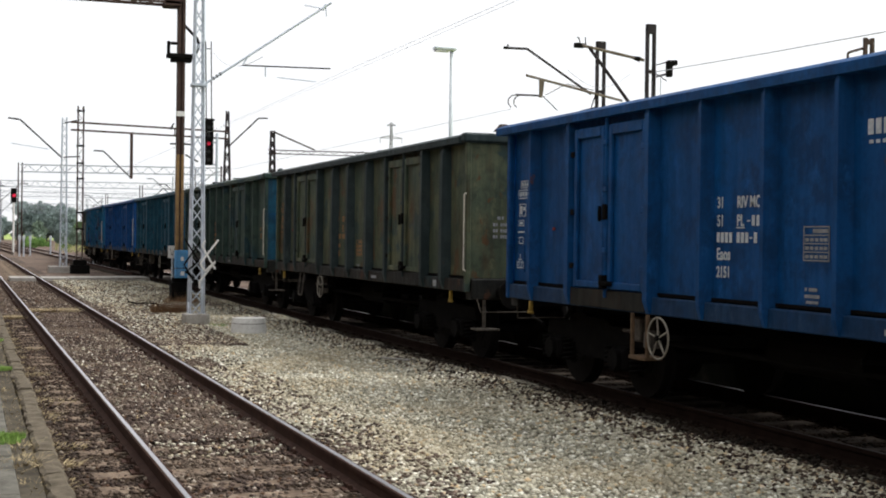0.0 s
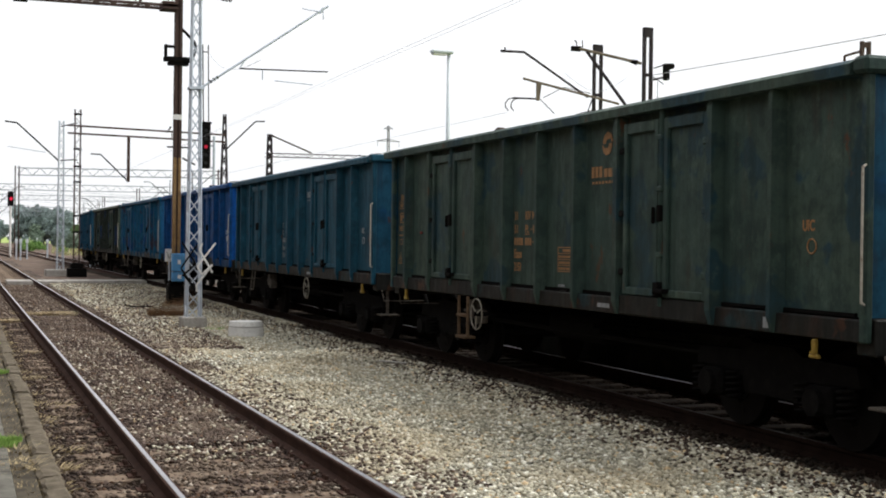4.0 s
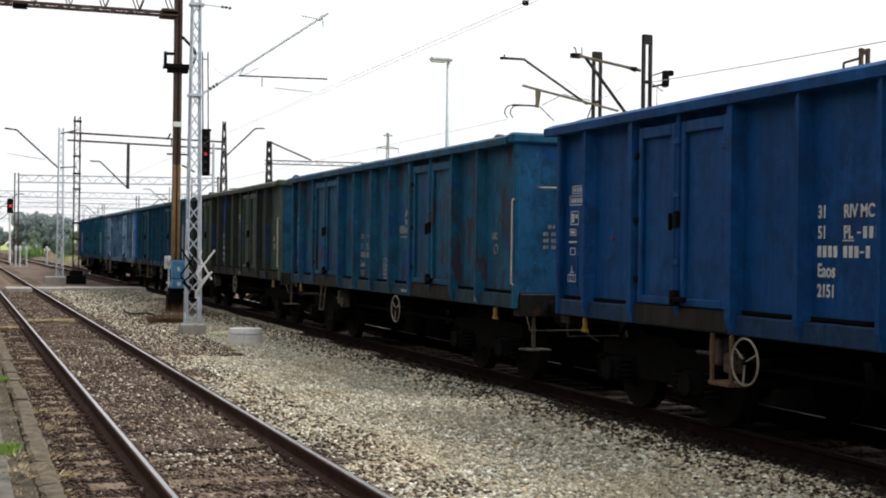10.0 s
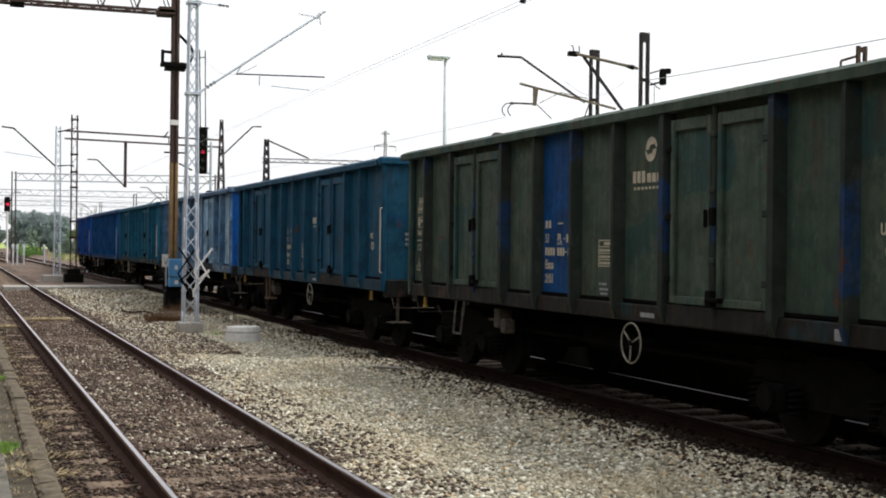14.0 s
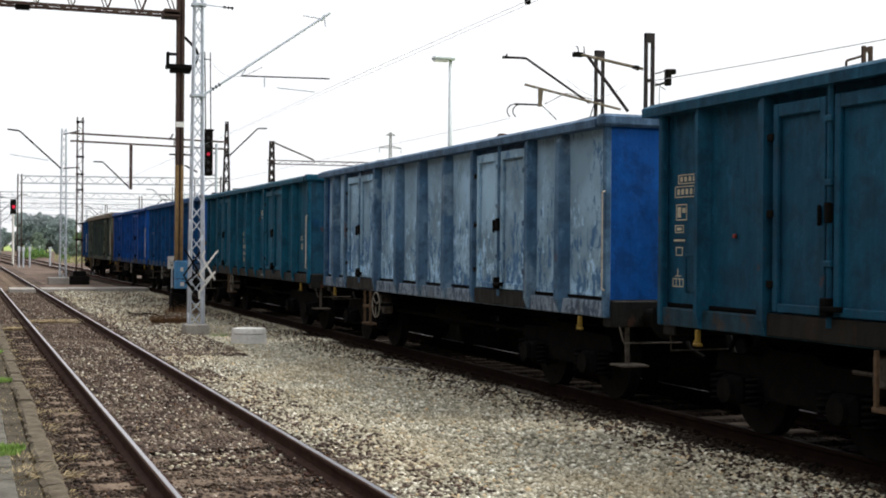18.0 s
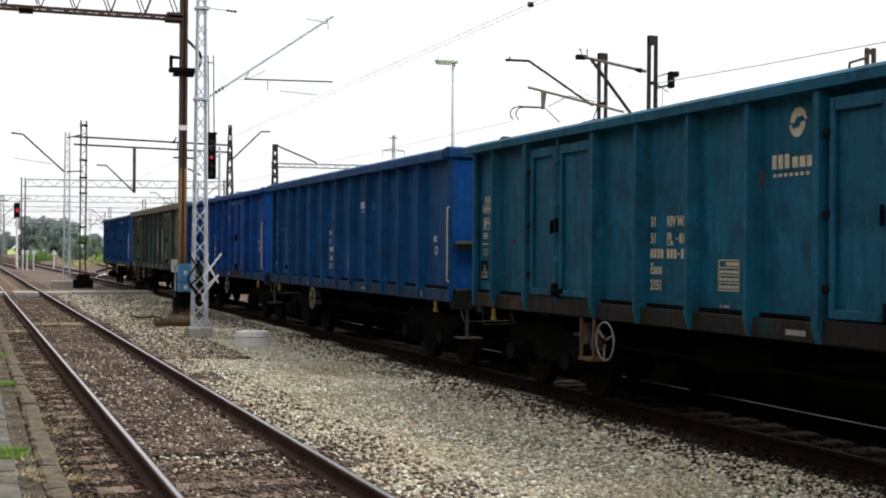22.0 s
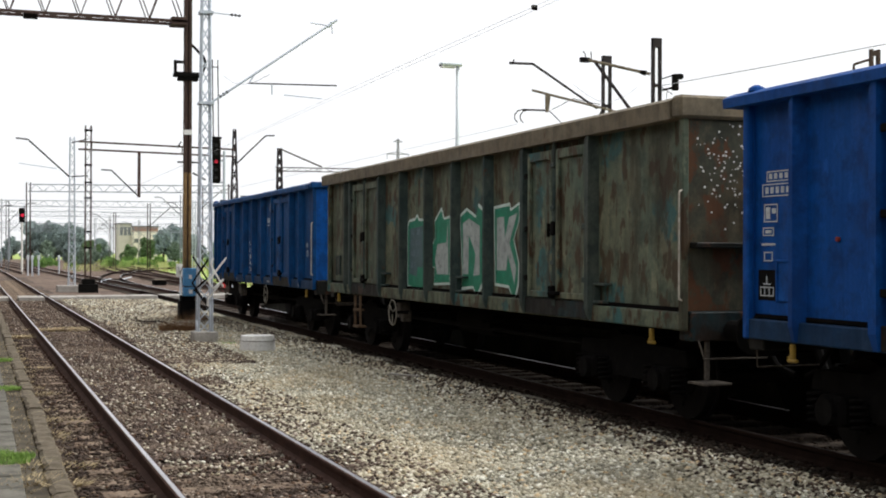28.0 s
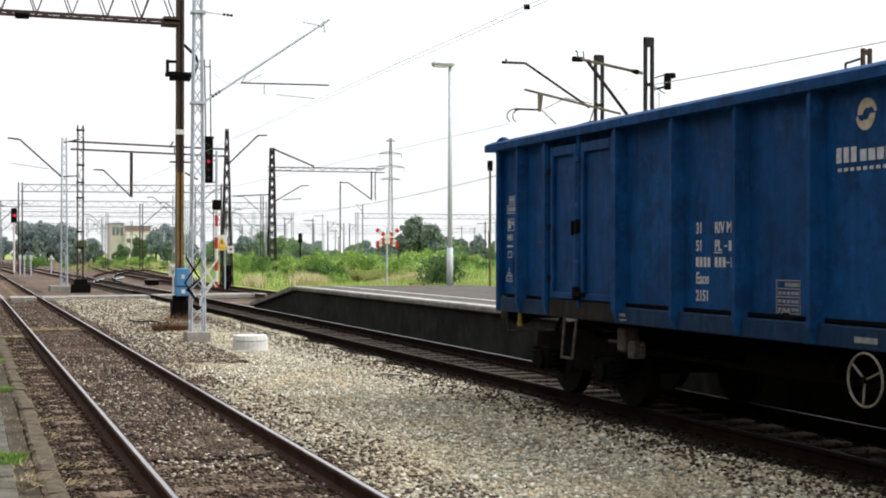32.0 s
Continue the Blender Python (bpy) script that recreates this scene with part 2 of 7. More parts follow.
M_DIMLETTER = plain("dim_lettering", (0.25, 0.26, 0.27), 0.7, 0, 0.3, 18, 0.05)
M_GALV = plain("galvanised_steel", (0.56, 0.61, 0.68), 0.5, 0.35, 0.15, 8)
M_DARKMAST = plain("dark_mast_paint", (0.03, 0.025, 0.028), 0.75, 0.0, 0.35, 4, 0.2, (0.06, 0.035, 0.025), spec=0.15)
M_BROWNSTEEL = plain("brown_steel", (0.055, 0.032, 0.026), 0.7, 0.1, 0.3, 5, 0.2, (0.1, 0.055, 0.03))
M_OCHRE = plain("ochre_paint", (0.22, 0.135, 0.055), 0.7, 0, 0.3, 5, 0.2, (0.13, 0.06, 0.03))
M_TAN = plain("tan_steel", (0.15, 0.12, 0.09), 0.8, 0.1, 0.35, 5)
# Steels taken near black, so deep shade under the wagons sits in their colour.
M_BLACK = plain("near_black_steel", (0.006, 0.0055, 0.005), 0.9, 0.0, 0.4, 7, spec=0.08)
M_UNDER = plain("grimy_shaded_underframe", (0.0055, 0.005, 0.0048), 0.95, 0.0, 0.45, 4, 0.3, (0.011, 0.01, 0.009), spec=0.05)
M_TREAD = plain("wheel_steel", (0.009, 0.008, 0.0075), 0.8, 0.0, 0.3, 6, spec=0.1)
M_YELLOW = plain("yellow_paint", (0.26, 0.165, 0.025), 0.6, 0, 0.25, 9, 0.1, (0.16, 0.1, 0.03))
M_SIGNYELLOW = plain("sign_yellow", (0.8, 0.5, 0.03), 0.5, 0, 0.08, 9, 0.05)
M_RED = plain("red_paint", (0.5, 0.03, 0.03), 0.6, 0, 0.15, 9, 0.05)
M_DULLRED = plain("dull_red_paint", (0.2, 0.03, 0.025), 0.7, 0, 0.3, 12, 0.05)
M_BLUEBOX = plain("light_blue_paint", (0.09, 0.29, 0.55), 0.6, 0, 0.2, 6, 0.1, (0.08, 0.16, 0.25))
M_GRAB = plain("handrail_paint", (0.42, 0.39, 0.33), 0.6, 0, 0.3, 12, 0.1, (0.16, 0.11, 0.07))
M_WHEELGREY = plain("handwheel_paint", (0.26, 0.24, 0.2), 0.7, 0, 0.3, 12, 0.1, (0.1, 0.08, 0.06), spec=0.15)
M_PLATE = plain("grimy_grey_steel", (0.09, 0.078, 0.066), 0.8, 0, 0.5, 12, 0.1, (0.025, 0.02, 0.017), spec=0.1)
M_RUSTSTEP = plain("rusty_step_paint", (0.12, 0.078, 0.048), 0.8, 0, 0.4, 12, 0.2, (0.05, 0.03, 0.02), spec=0.1)
M_MIDSTEEL = plain("grey_steel", (0.16, 0.165, 0.175), 0.6, 0.2, 0.2, 5)
M_WIRE = plain("overhead_wire", (0.3, 0.3, 0.32), 0.6, 0.4, 0.1, 3, 0.0)
M_LAMPGREY = plain("pale_grey_mast", (0.6, 0.65, 0.68), 0.5, 0.1, 0.08, 5, 0.05)
M_GRASS = leaf_material("grass_blades", (0.24, 0.38, 0.085), (0.42, 0.55, 0.16), (0.54, 0.57, 0.25))
M_BUSH = leaf_material("bush_leaves", (0.16, 0.3, 0.065), (0.34, 0.5, 0.135), (0.44, 0.56, 0.19))
M_DARKBUSH = leaf_material("dark_bush_leaves", (0.07, 0.16, 0.045), (0.16, 0.28, 0.075), (0.22, 0.35, 0.1))
M_TREE = leaf_material("tree_leaves", (0.07, 0.13, 0.055), (0.135, 0.21, 0.09), (0.16, 0.235, 0.11))
# Distance haze is mixed into the next three leaf colours.
M_HAZYTREE = leaf_material("haze_greyed_leaves", (0.165, 0.22, 0.215), (0.235, 0.305, 0.285), (0.27, 0.34, 0.325))
M_FARGREEN = leaf_material("far_green_leaves", (0.14, 0.23, 0.1), (0.23, 0.34, 0.15), (0.27, 0.38, 0.19))
M_HAZYDARKTREE = leaf_material("haze_dulled_tree_leaves", (0.11, 0.16, 0.115), (0.18, 0.24, 0.175), (0.21, 0.27, 0.21))
M_PALESTRAW = leaf_material("pale_straw_blades", (0.5, 0.45, 0.25), (0.74, 0.66, 0.42), (0.6, 0.56, 0.32))
M_FARMAST = plain("grey_far_mast", (0.17, 0.17, 0.18), 0.7, 0.0, 0.2, 1)
M_DRY = leaf_material("dry_weeds", (0.13, 0.07, 0.035), (0.25, 0.16, 0.08), (0.2, 0.1, 0.05))
M_STRAWGREEN = leaf_material("yellow_green_leaves", (0.27, 0.3, 0.11), (0.48, 0.45, 0.22), (0.36, 0.4, 0.15))
M_STRAW = leaf_material("straw_blades", (0.25, 0.195, 0.105), (0.46, 0.375, 0.23), (0.34, 0.265, 0.145))
M_BARK = plain("bark", (0.07, 0.055, 0.04), 0.9)
M_FIELD = None
M_REDLAMP = glow("red_signal_light", (0.7, 0.015, 0.06), 0.3)
M_LENS = plain("dark_signal_lens", (0.03, 0.03, 0.035), 0.25, 0, 0.1, 9, 0.0)


def field_material():
    m = Nodes("rough_grass_ground")
    c = m.mix(m.ramp(m.noise(0.08, 6), 0.38, 0.62), (0.24, 0.36, 0.09), (0.42, 0.44, 0.19))
    c = m.mix(m.ramp(m.noise(1.1, 6), 0.45, 0.65, 0, 0.7), c, (0.18, 0.28, 0.065))
    return m.done(c, 0.95, 0, m.noise(5, 6), 0.8, 0.1, 0.1)


M_FIELD = field_material()


def yard_material():
    m = Nodes("sooty_yard_ground")
    c = m.mix(m.ramp(m.noise(0.25, 6), 0.38, 0.62), (0.085, 0.058, 0.046), (0.17, 0.125, 0.1))
    c = m.mix(m.ramp(m.noise(3.0, 6), 0.5, 0.7, 0, 0.6), c, (0.24, 0.2, 0.16))
    return m.done(c, 0.95, 0, m.noise(20, 5), 0.7, 0.03, 0.1)


M_YARD = yard_material()
M_DIRT = plain("trodden_dirt", (0.07, 0.06, 0.046), 0.95, 0, 0.5, 4, 0.6, (0.16, 0.135, 0.09), spec=0.05)
# Steel colour paled to carry the haze of distance.
M_HAZYSTEEL = plain("haze_paled_steel", (0.3, 0.32, 0.36), 0.7, 0.0, 0.2, 1)

# ---- mesh helpers ----


def mesh_from(bm, name, smooth=False):
    me = bpy.data.meshes.new(name)
    bm.normal_update()
    bm.to_mesh(me)
    bm.free()
    if smooth:
        for p in me.polygons:
            p.use_smooth = True
    me.materials.append(None)
    return me


def put(name, me, mat, parent=None, label="", m=None):
    """One object on a mesh, with its own material."""
    ob = new(name, me)
    ob.material_slots[0].link = "OBJECT"
    ob.material_slots[0].material = mat
    ob.parent = parent
    if m is not None:
        ob.matrix_basis = m
    if label:
        ob["label"] = label
    return ob


def part(name, bm, mat, parent=None, label="", m=None, smooth=False):
    return put(name, mesh_from(bm, name, smooth), mat, parent, label, m)


def base(name, m, label, category, group="", kind=""):
    e = new(name)
    e.empty_display_size = 0.2
    e.matrix_basis = m
    return tagged(e, label, category, group, kind)


def box(bm, lo, hi, bevel=0.0):
    c = [(a + b) / 2 for a, b in zip(lo, hi)]
    s = [abs(b - a) for a, b in zip(lo, hi)]
    r = bmesh.ops.create_cube(bm, size=1, matrix=Matrix.LocRotScale(c, None, s))
    if bevel:
        es = list({e for v in r["verts"] for e in v.link_edges})
        bmesh.ops.bevel(bm, geom=es, offset=bevel, segments=1, affect="EDGES")
    return bm


def boxes(*pairs, bevel=0.0):
    bm = bmesh.new()
    for lo, hi in pairs:
        box(bm, lo, hi, bevel)
    return bm


def rod(bm, a, b, r, sides=8, r2=None):
    a, b = Vector(a), Vector(b)
    d = b - a
    m = Matrix.Translation((a + b) / 2) @ d.to_track_quat("Z", "Y").to_matrix().to_4x4()
    bmesh.ops.create_cone(bm, cap_ends=True, segments=sides, radius1=r, radius2=r if r2 is None else r2, depth=d.length, matrix=m)
    return bm


def rods(pairs, r, sides=6):
    bm = bmesh.new()
    for a, b in pairs:
        rod(bm, a, b, r, sides)
    return bm


def bar(bm, a, b, w, t):
    """A rectangular bar from a to b, w wide and t thick."""
    a, b = Vector(a), Vector(b)
    d = b - a
    m = Matrix.Translation((a + b) / 2) @ d.to_track_quat("Z", "Y").to_matrix().to_4x4() @ Matrix.Diagonal((w, t, d.length, 1))
    bmesh.ops.create_cube(bm, size=1, matrix=m)
    return bm


def prism(bm, points, lo, hi, axis="y"):
    """An outline in the plane across axis, pulled from lo to hi."""
    def at(p, h):
        return {"y": (p[0], h, p[1]), "x": (h, p[0], p[1]), "z": (p[0], p[1], h)}[axis]
    a = [bm.verts.new(at(p, lo)) for p in points]
    b = [bm.verts.new(at(p, hi)) for p in points]
    bm.faces.new(a)
    bm.faces.new(b[::-1])
    n = len(points)
    for i in range(n):
        bm.faces.new((a[i], b[i], b[(i + 1) % n], a[(i + 1) % n]))
    bmesh.ops.recalc_face_normals(bm, faces=bm.faces[:])
    return bm


def ring(bm, radius, thick, centre=(0, 0, 0), n=20, sides=6):
    """A torus in the x-z plane."""
    rows = []
    for i in range(n):
        a = 2 * math.pi * i / n
        rows.append([bm.verts.new((centre[0] + (radius + thick * math.cos(b)) * math.cos(a), centre[1] + thick * math.sin(b),
                                   centre[2] + (radius + thick * math.cos(b)) * math.sin(a)))
                     for b in [2 * math.pi * j / sides for j in range(sides)]])
    for i in range(n):
        for j in range(sides):
            bm.faces.new((rows[i][j], rows[i][(j + 1) % sides], rows[(i + 1) % n][(j + 1) % sides], rows[(i + 1) % n][j]))
    return bm


def raw_mesh(name, verts, faces, smooth=False):
    me = bpy.data.meshes.new(name)
    me.from_pydata(verts, [], faces)
    if smooth:
        for p in me.polygons:
            p.use_smooth = True
    me.materials.append(None)
    return me


# ---- the line that the train takes ----
TRACK_Y = 8.414
BEND_X, BEND_R = -76.0, 300.0


def line_at(u):
    """Place and heading on the train's track, u metres along it: straight past the camera, bending away in the distance."""
    if u >= BEND_X:
        return Vector((u, TRACK_Y, 0)), 0.0
    phi = (BEND_X - u) / BEND_R
    return Vector((BEND_X - BEND_R * math.sin(phi), TRACK_Y + BEND_R * (1 - math.cos(phi)), 0)), -phi


def left_line(u):
    """The near track, almost parallel to the train's."""
    return Vector((u, 2.275 + 0.0037 * u, 0)), math.atan(0.0037)

# ---- ground ----


def sheet(name, xs, ys, z, mat, label, bump=0.0, seed=0.0, fall=None):
    """A ground sheet with low swells; fall(x, y) adds height."""
    nx, ny = len(xs), len(ys)
    verts = []
    for x in xs:
        for y in ys:
            h = bump * noise.noise((x * 0.7 + seed, y * 0.9, seed)) if bump else 0.0
            verts.append((x, y, z + h + (fall(x, y) if fall else 0.0)))
    faces = [(i * ny + j, (i + 1) * ny + j, (i + 1) * ny + j + 1, i * ny + j + 1) for i in range(nx - 1) for j in range(ny - 1)]
    ob = put(name, raw_mesh(name, verts, faces, True), mat)
    return tagged(ob, label, "ground", kind="structure")


def steps(a, b, n):
    return [a + (b - a) * i / n for i in range(n + 1)]


def field_rise(x, y):
    """The meadow climbs a little beyond the tracks."""
    d = max(0.0, y - 18.0 - max(0.0, (-x - 110) * 0.12))
    return min(0.5, d * 0.03)


sheet("ground", [-3000, -1200, -600, -400] + steps(-300, 40, 100) + [200, 800], [-800, -200, -60] + steps(-20, 120, 60) + [300, 900, 2500], -0.34, M_FIELD,
      "rough green meadow reaching to the horizon", 0.12, 3, field_rise)
sheet("yard_ground", steps(-420, -40, 90), steps(-20, 24, 20), -0.22, M_YARD, "dark brown cinder ground of the rail yard", 0.04, 9,
      lambda x, y: -max(0.0, y - (15 + max(0.0, (-x - 90)) * 0.06)) * 0.1)
sheet("near_track_bed", steps(-115, 14, 129), steps(0.66, 3.75, 8), -0.215, M_BROWN_BALLAST, "rust-brown ballast under the near track", 0.03, 1)
sheet("gravel_strip", steps(-62, 14, 228), steps(3.3, 7.45, 24), -0.165, M_BALLAST, "pale grey gravel between the two tracks", 0.05, 5)
sheet("train_track_bed", steps(-110, 14, 124), steps(7.05, 10.1, 8), -0.225, M_SOOT_SHADE_BALLAST, "sooty ballast under the train's track, darkened further for the train's shade", 0.03, 7)

# ---- tracks: rails and sleepers ----
RAIL_OUTLINE = [(-0.07, -0.165), (0.07, -0.165), (0.07, -0.15), (0.012, -0.125), (0.012, -0.045), (0.036, -0.035), (0.036, -0.006), (0.028, 0.0),
                (-0.028, 0.0), (-0.036, -0.006), (-0.036, -0.035), (-0.012, -0.045), (-0.012, -0.125), (-0.07, -0.15)]


def rail_mesh(line, offset, us, outline=RAIL_OUTLINE, drop=0.0):
    verts, faces, n = [], [], len(outline)
    for u in us:
        p, turn = line(u)
        side = Vector((-math.sin(turn), math.cos(turn), 0))
        for a, z in outline:
            q = p + side * (offset + a)
            verts.append((q.x, q.y, z + drop))
    for i in range(len(us) - 1):
        for j in range(n):
            faces.append((i * n + j, i * n + (j + 1) % n, (i + 1) * n + (j + 1) % n, (i + 1) * n + j))
    return raw_mesh("rail", verts, faces)


def sleeper_mesh(seed, w=0.25, h=0.15, length=2.5):
    rng = random.Random(seed)
    bm = bmesh.new()
    box(bm, (-w / 2, -length / 2, -0.165 - h), (w / 2, length / 2, -0.165), 0.015)
    for v in bm.verts:
        v.co += Vector((rng.uniform(-0.012, 0.012), rng.uniform(-0.02, 0.02), rng.uniform(-0.012, 0.004)))
    return mesh_from(bm, "sleeper")


SLEEPERS = [sleeper_mesh(k) for k in range(5)]
_bm = bmesh.new()
for sy in (-0.7535, 0.7535):
    box(_bm, (-0.09, sy - 0.17, -0.167), (0.09, sy + 0.17, -0.15))
    for by in (-0.115, 0.115):
        rod(_bm, (0.04, sy + by, -0.16), (0.04, sy + by, -0.115), 0.02, 6)
        rod(_bm, (-0.04, sy + by, -0.16), (-0.04, sy + by, -0.115), 0.02, 6)
FASTENING = mesh_from(_bm, "fastening")
HEAD = [(-0.02, 0.0005), (0.02, 0.0005), (0.018, 0.003), (-0.018, 0.003)]


def track(name, line, u0, u1, label, head=M_RAILHEAD, sleepers=True, far_from=-140, seed=0):
    """Two rails with bright running bands, dulled for shade on the train's near rail, and sleepers each 0.6 m; past
    far_from the sleepers are left to the ground.
    """
    t = base(name, Matrix(), label, "railway track", kind="structure")
    us = steps(u0, u1, max(2, int(abs(u1 - u0) / 4)))
    for o in (-0.7535, 0.7535):
        put("rail", rail_mesh(line, o, us), M_SHADEDRAIL if name == "train_track" else M_RAIL, t)
        # The train's near rail head is dull: wagon shade put into its colour.
        put("running_band", rail_mesh(line, o, us, HEAD), M_DULLHEAD if name == "train_track" and o < 0 else head, t, "worn running band on the rail head")
    rng = random.Random(seed)
    if sleepers:
        u = max(u0, far_from)
        while u < u1:
            p, turn = line(u)
            m = Matrix.Translation(p + Vector((0, 0, rng.uniform(-0.012, 0.006)))) @ Euler((0, 0, turn + rng.uniform(-0.015, 0.015))).to_matrix().to_4x4()
            put("sleeper", rng.choice(SLEEPERS), M_OLDSLEEPER if name == "near_track" else M_SLEEPER, t, "", m)
            if u > -55:
                put("fastening", FASTENING, M_SHADEDRAIL if name == "train_track" else M_RAIL, t, "", m)
            u += 0.62
    return t


track("near_track", left_line, -320, 14, "straight railway track with rusty rails and brown wooden sleepers", M_RAILHEAD, True, -100, 1)
track("train_track", line_at, -300, 14, "railway track carrying the freight train, bending away in the distance", M_RAILHEAD, True, -105, 2)


def straight_branch(u):
    return Vector((u, 8.414 + 0.014 * (u + 60), 0)), math.atan(0.014)


def third_line(u):
    y = 13.2 + (0.00035 * (u + 90) ** 2 if u < -90 else 0.0)
    return Vector((u, y, -0.03)), math.atan(2 * 0.00035 * (u + 90)) if u < -90 else 0.0


def fourth_line(u):
    return Vector((u, 15.6 - 0.055 * (u + 110), -0.03)), math.atan(-0.055)


track("turnout_branch", straight_branch, -330, -66, "straight branch of the turnout leading on into the yard", M_RAILHEAD, True, -100, 3)
track("rear_track", third_line, -260, -58, "railway track running behind the platform", M_DULLHEAD, True, -110, 4)
track("yard_track", fourth_line, -300, -96, "dark yard track curving off beyond the turnout", M_DULLHEAD, False, -100, 5)
track("outer_yard_track", lambda u: (Vector((u, 4.4 + 0.02 * (u + 150), -0.02)), math.atan(0.02)), -330, -130, "distant yard track", M_DULLHEAD, False, 0, 6)

# switch rods, point machine boxes
for k, (x, y) in enumerate(((-92, 8.0), (-99, 10.2))):
    rr = base("switch_rod", pose(x, y, -0.08), "pale bent operating rod of the turnout", "switch rod", "turnout rods")
    part("rod", rods([((0, 0, 0.02), (-6, 1.2, 0.05)), ((0, 0, 0.02), (2.5, -0.2, 0.0))], 0.045), M_GALV, rr)
    part("crank", boxes(((-0.2, -0.15, -0.1), (0.2, 0.15, 0.04)), bevel=0.02), M_UNDER, rr)
pm = base("point_machine", pose(-86, 11.1, -0.2), "low dark point machine box beside the turnout", "point machine")
part("housing", boxes(((-0.9, -0.35, 0.0), (0.9, 0.35, 0.32)), bevel=0.05), M_UNDER, pm)
part("lid", boxes(((-0.95, -0.4, 0.322), (0.95, 0.4, 0.38)), bevel=0.02), M_TAN, pm)

# ---- loose stones ----


def stones(name, areas, mat, label, seed):
    """Crushed stone as one heap of small rough lumps; areas: x0, x1, y0, y1, count, z, size and, last, True where they lie on the swells of the strip."""
    rng = np.random.RandomState(seed)
    ico = np.array([(0, 0, 1), (0.9, 0, 0.3), (0.28, 0.85, 0.3), (-0.73, 0.53, 0.3), (-0.73, -0.53, 0.3), (0.28, -0.85, 0.3), (0.4, 0.5, -0.6), (-0.6, 0.1, -0.6), (0.35, -0.55, -0.6)])
    tri = np.array([(0, 1, 2), (0, 2, 3), (0, 3, 4), (0, 4, 5), (0, 5, 1), (1, 6, 2), (2, 6, 7), (2, 7, 3), (3, 7, 4), (4, 7, 8), (4, 8, 5), (5, 8, 1), (1, 8, 6)])
    vs, fs, n0 = [], [], 0
    for x0, x1, y0, y1, count, z, size, *on_strip in areas:
        # denser towards the camera's end
        u = rng.rand(count)
        x = x1 + (x0 - x1) * u ** 1.35
        y = y0 + (y1 - y0) * rng.rand(count)
        s = size * rng.uniform(0.55, 1.25, count)
        if on_strip:
            z = z + np.array([0.05 * noise.noise((a * 0.7 + 5, b * 0.9, 5)) for a, b in zip(x.tolist(), y.tolist())])
        ang = rng.rand(count) * 6.283
        shape = ico[None] * rng.uniform(0.65, 1.25, (count, 9, 3)) * np.stack([s * rng.uniform(0.8, 1.3, count), s, s * rng.uniform(0.45, 0.8, count)], 1)[:, None]
        c, sn = np.cos(ang)[:, None], np.sin(ang)[:, None]
        px = shape[..., 0] * c - shape[..., 1] * sn + x[:, None]
        py = shape[..., 0] * sn + shape[..., 1] * c + y[:, None]
        pz = shape[..., 2] + (z + rng.uniform(-0.009, 0.011, count))[:, None]
        vs.append(np.stack([px, py, pz], -1).reshape(-1, 3))
        fs.append((tri[None] + (np.arange(count) * 9 + n0)[:, None, None]).reshape(-1, 3))
        n0 += count * 9
    v, f = np.concatenate(vs), np.concatenate(fs)
    me = bpy.data.meshes.new(name)
    me.vertices.add(len(v))
    me.vertices.foreach_set("co", v.ravel())
    me.loops.add(f.size)
    me.loops.foreach_set("vertex_index", f.ravel())
    me.polygons.add(len(f))
    me.polygons.foreach_set("loop_start", np.arange(0, f.size, 3))
    me.update(calc_edges=True)
    me.materials.append(None)
    return tagged(put(name, me, mat), label, "gravel", kind="stuff")


stones("gravel", [(-30, -8, 3.25, 7.2, 70000, -0.155, 0.0265, True), (-58, -30, 3.4, 7.5, 26000, -0.155, 0.034, True), (-27, -12, 1.62, 2.9, 650, -0.157, 0.024), (-32, -10, 3.4, 7.1, 3000, -0.152, 0.038, True)], M_STONE, "loose pale grey and tan crushed stone between the tracks", 1)
stones("rusty_gravel", [(-34, -13, 1.58, 2.95, 14500, -0.16, 0.026), (-13.4, -7, 1.58, 2.95, 3800, -0.176, 0.026), (-14, -7, 1.58, 2.95, 1500, -0.158, 0.022), (-60, -34, 0.8, 3.3, 8000, -0.165, 0.032),
                        (-40, -8, 3.08, 3.7, 4600, -0.155, 0.03), (-58, -37, 3.3, 6.9, 3600, -0.14, 0.032, True), (-37, -24, 3.2, 4.9, 3600, -0.14, 0.03, True), (-26, -10, 3.2, 4.1, 1500, -0.14, 0.027, True)], M_BROWN_STONE, "rust-brown ballast stones between and beside the rails", 2)

stones("dark_gravel", [(-34, -7, 0.7, 1.45, 8600, -0.177, 0.025)], M_DARK_STONE, "dark brown ballast stones beside the platform", 6)
# Thinning dark stones draw the train's soft shade over the brown gravel edge.
stones("dirt_and_shade_gravel", [(-50, -8, 6.75, 7.2, 2600, -0.142, 0.026, True), (-50, -8, 6.4, 6.9, 1900, -0.142, 0.026, True), (-50, -8, 6.0, 6.6, 900, -0.142, 0.026, True)], M_DARK_STONE, "brown dirty stones thinning out from the rail, drawing the train's soft shade", 8)
stones("soot_and_shade_gravel", [(-50, -8, 7.55, 10.0, 13000, -0.192, 0.03), (-50, -8, 7.1, 7.62, 5200, -0.165, 0.03), (-50, -8, 6.75, 7.2, 1500, -0.15, 0.024, True)], M_SOOT_SHADE_STONE, "sooty ballast stones, blackened further for the shade under the train", 3)

# ---- near platform under the camera ----


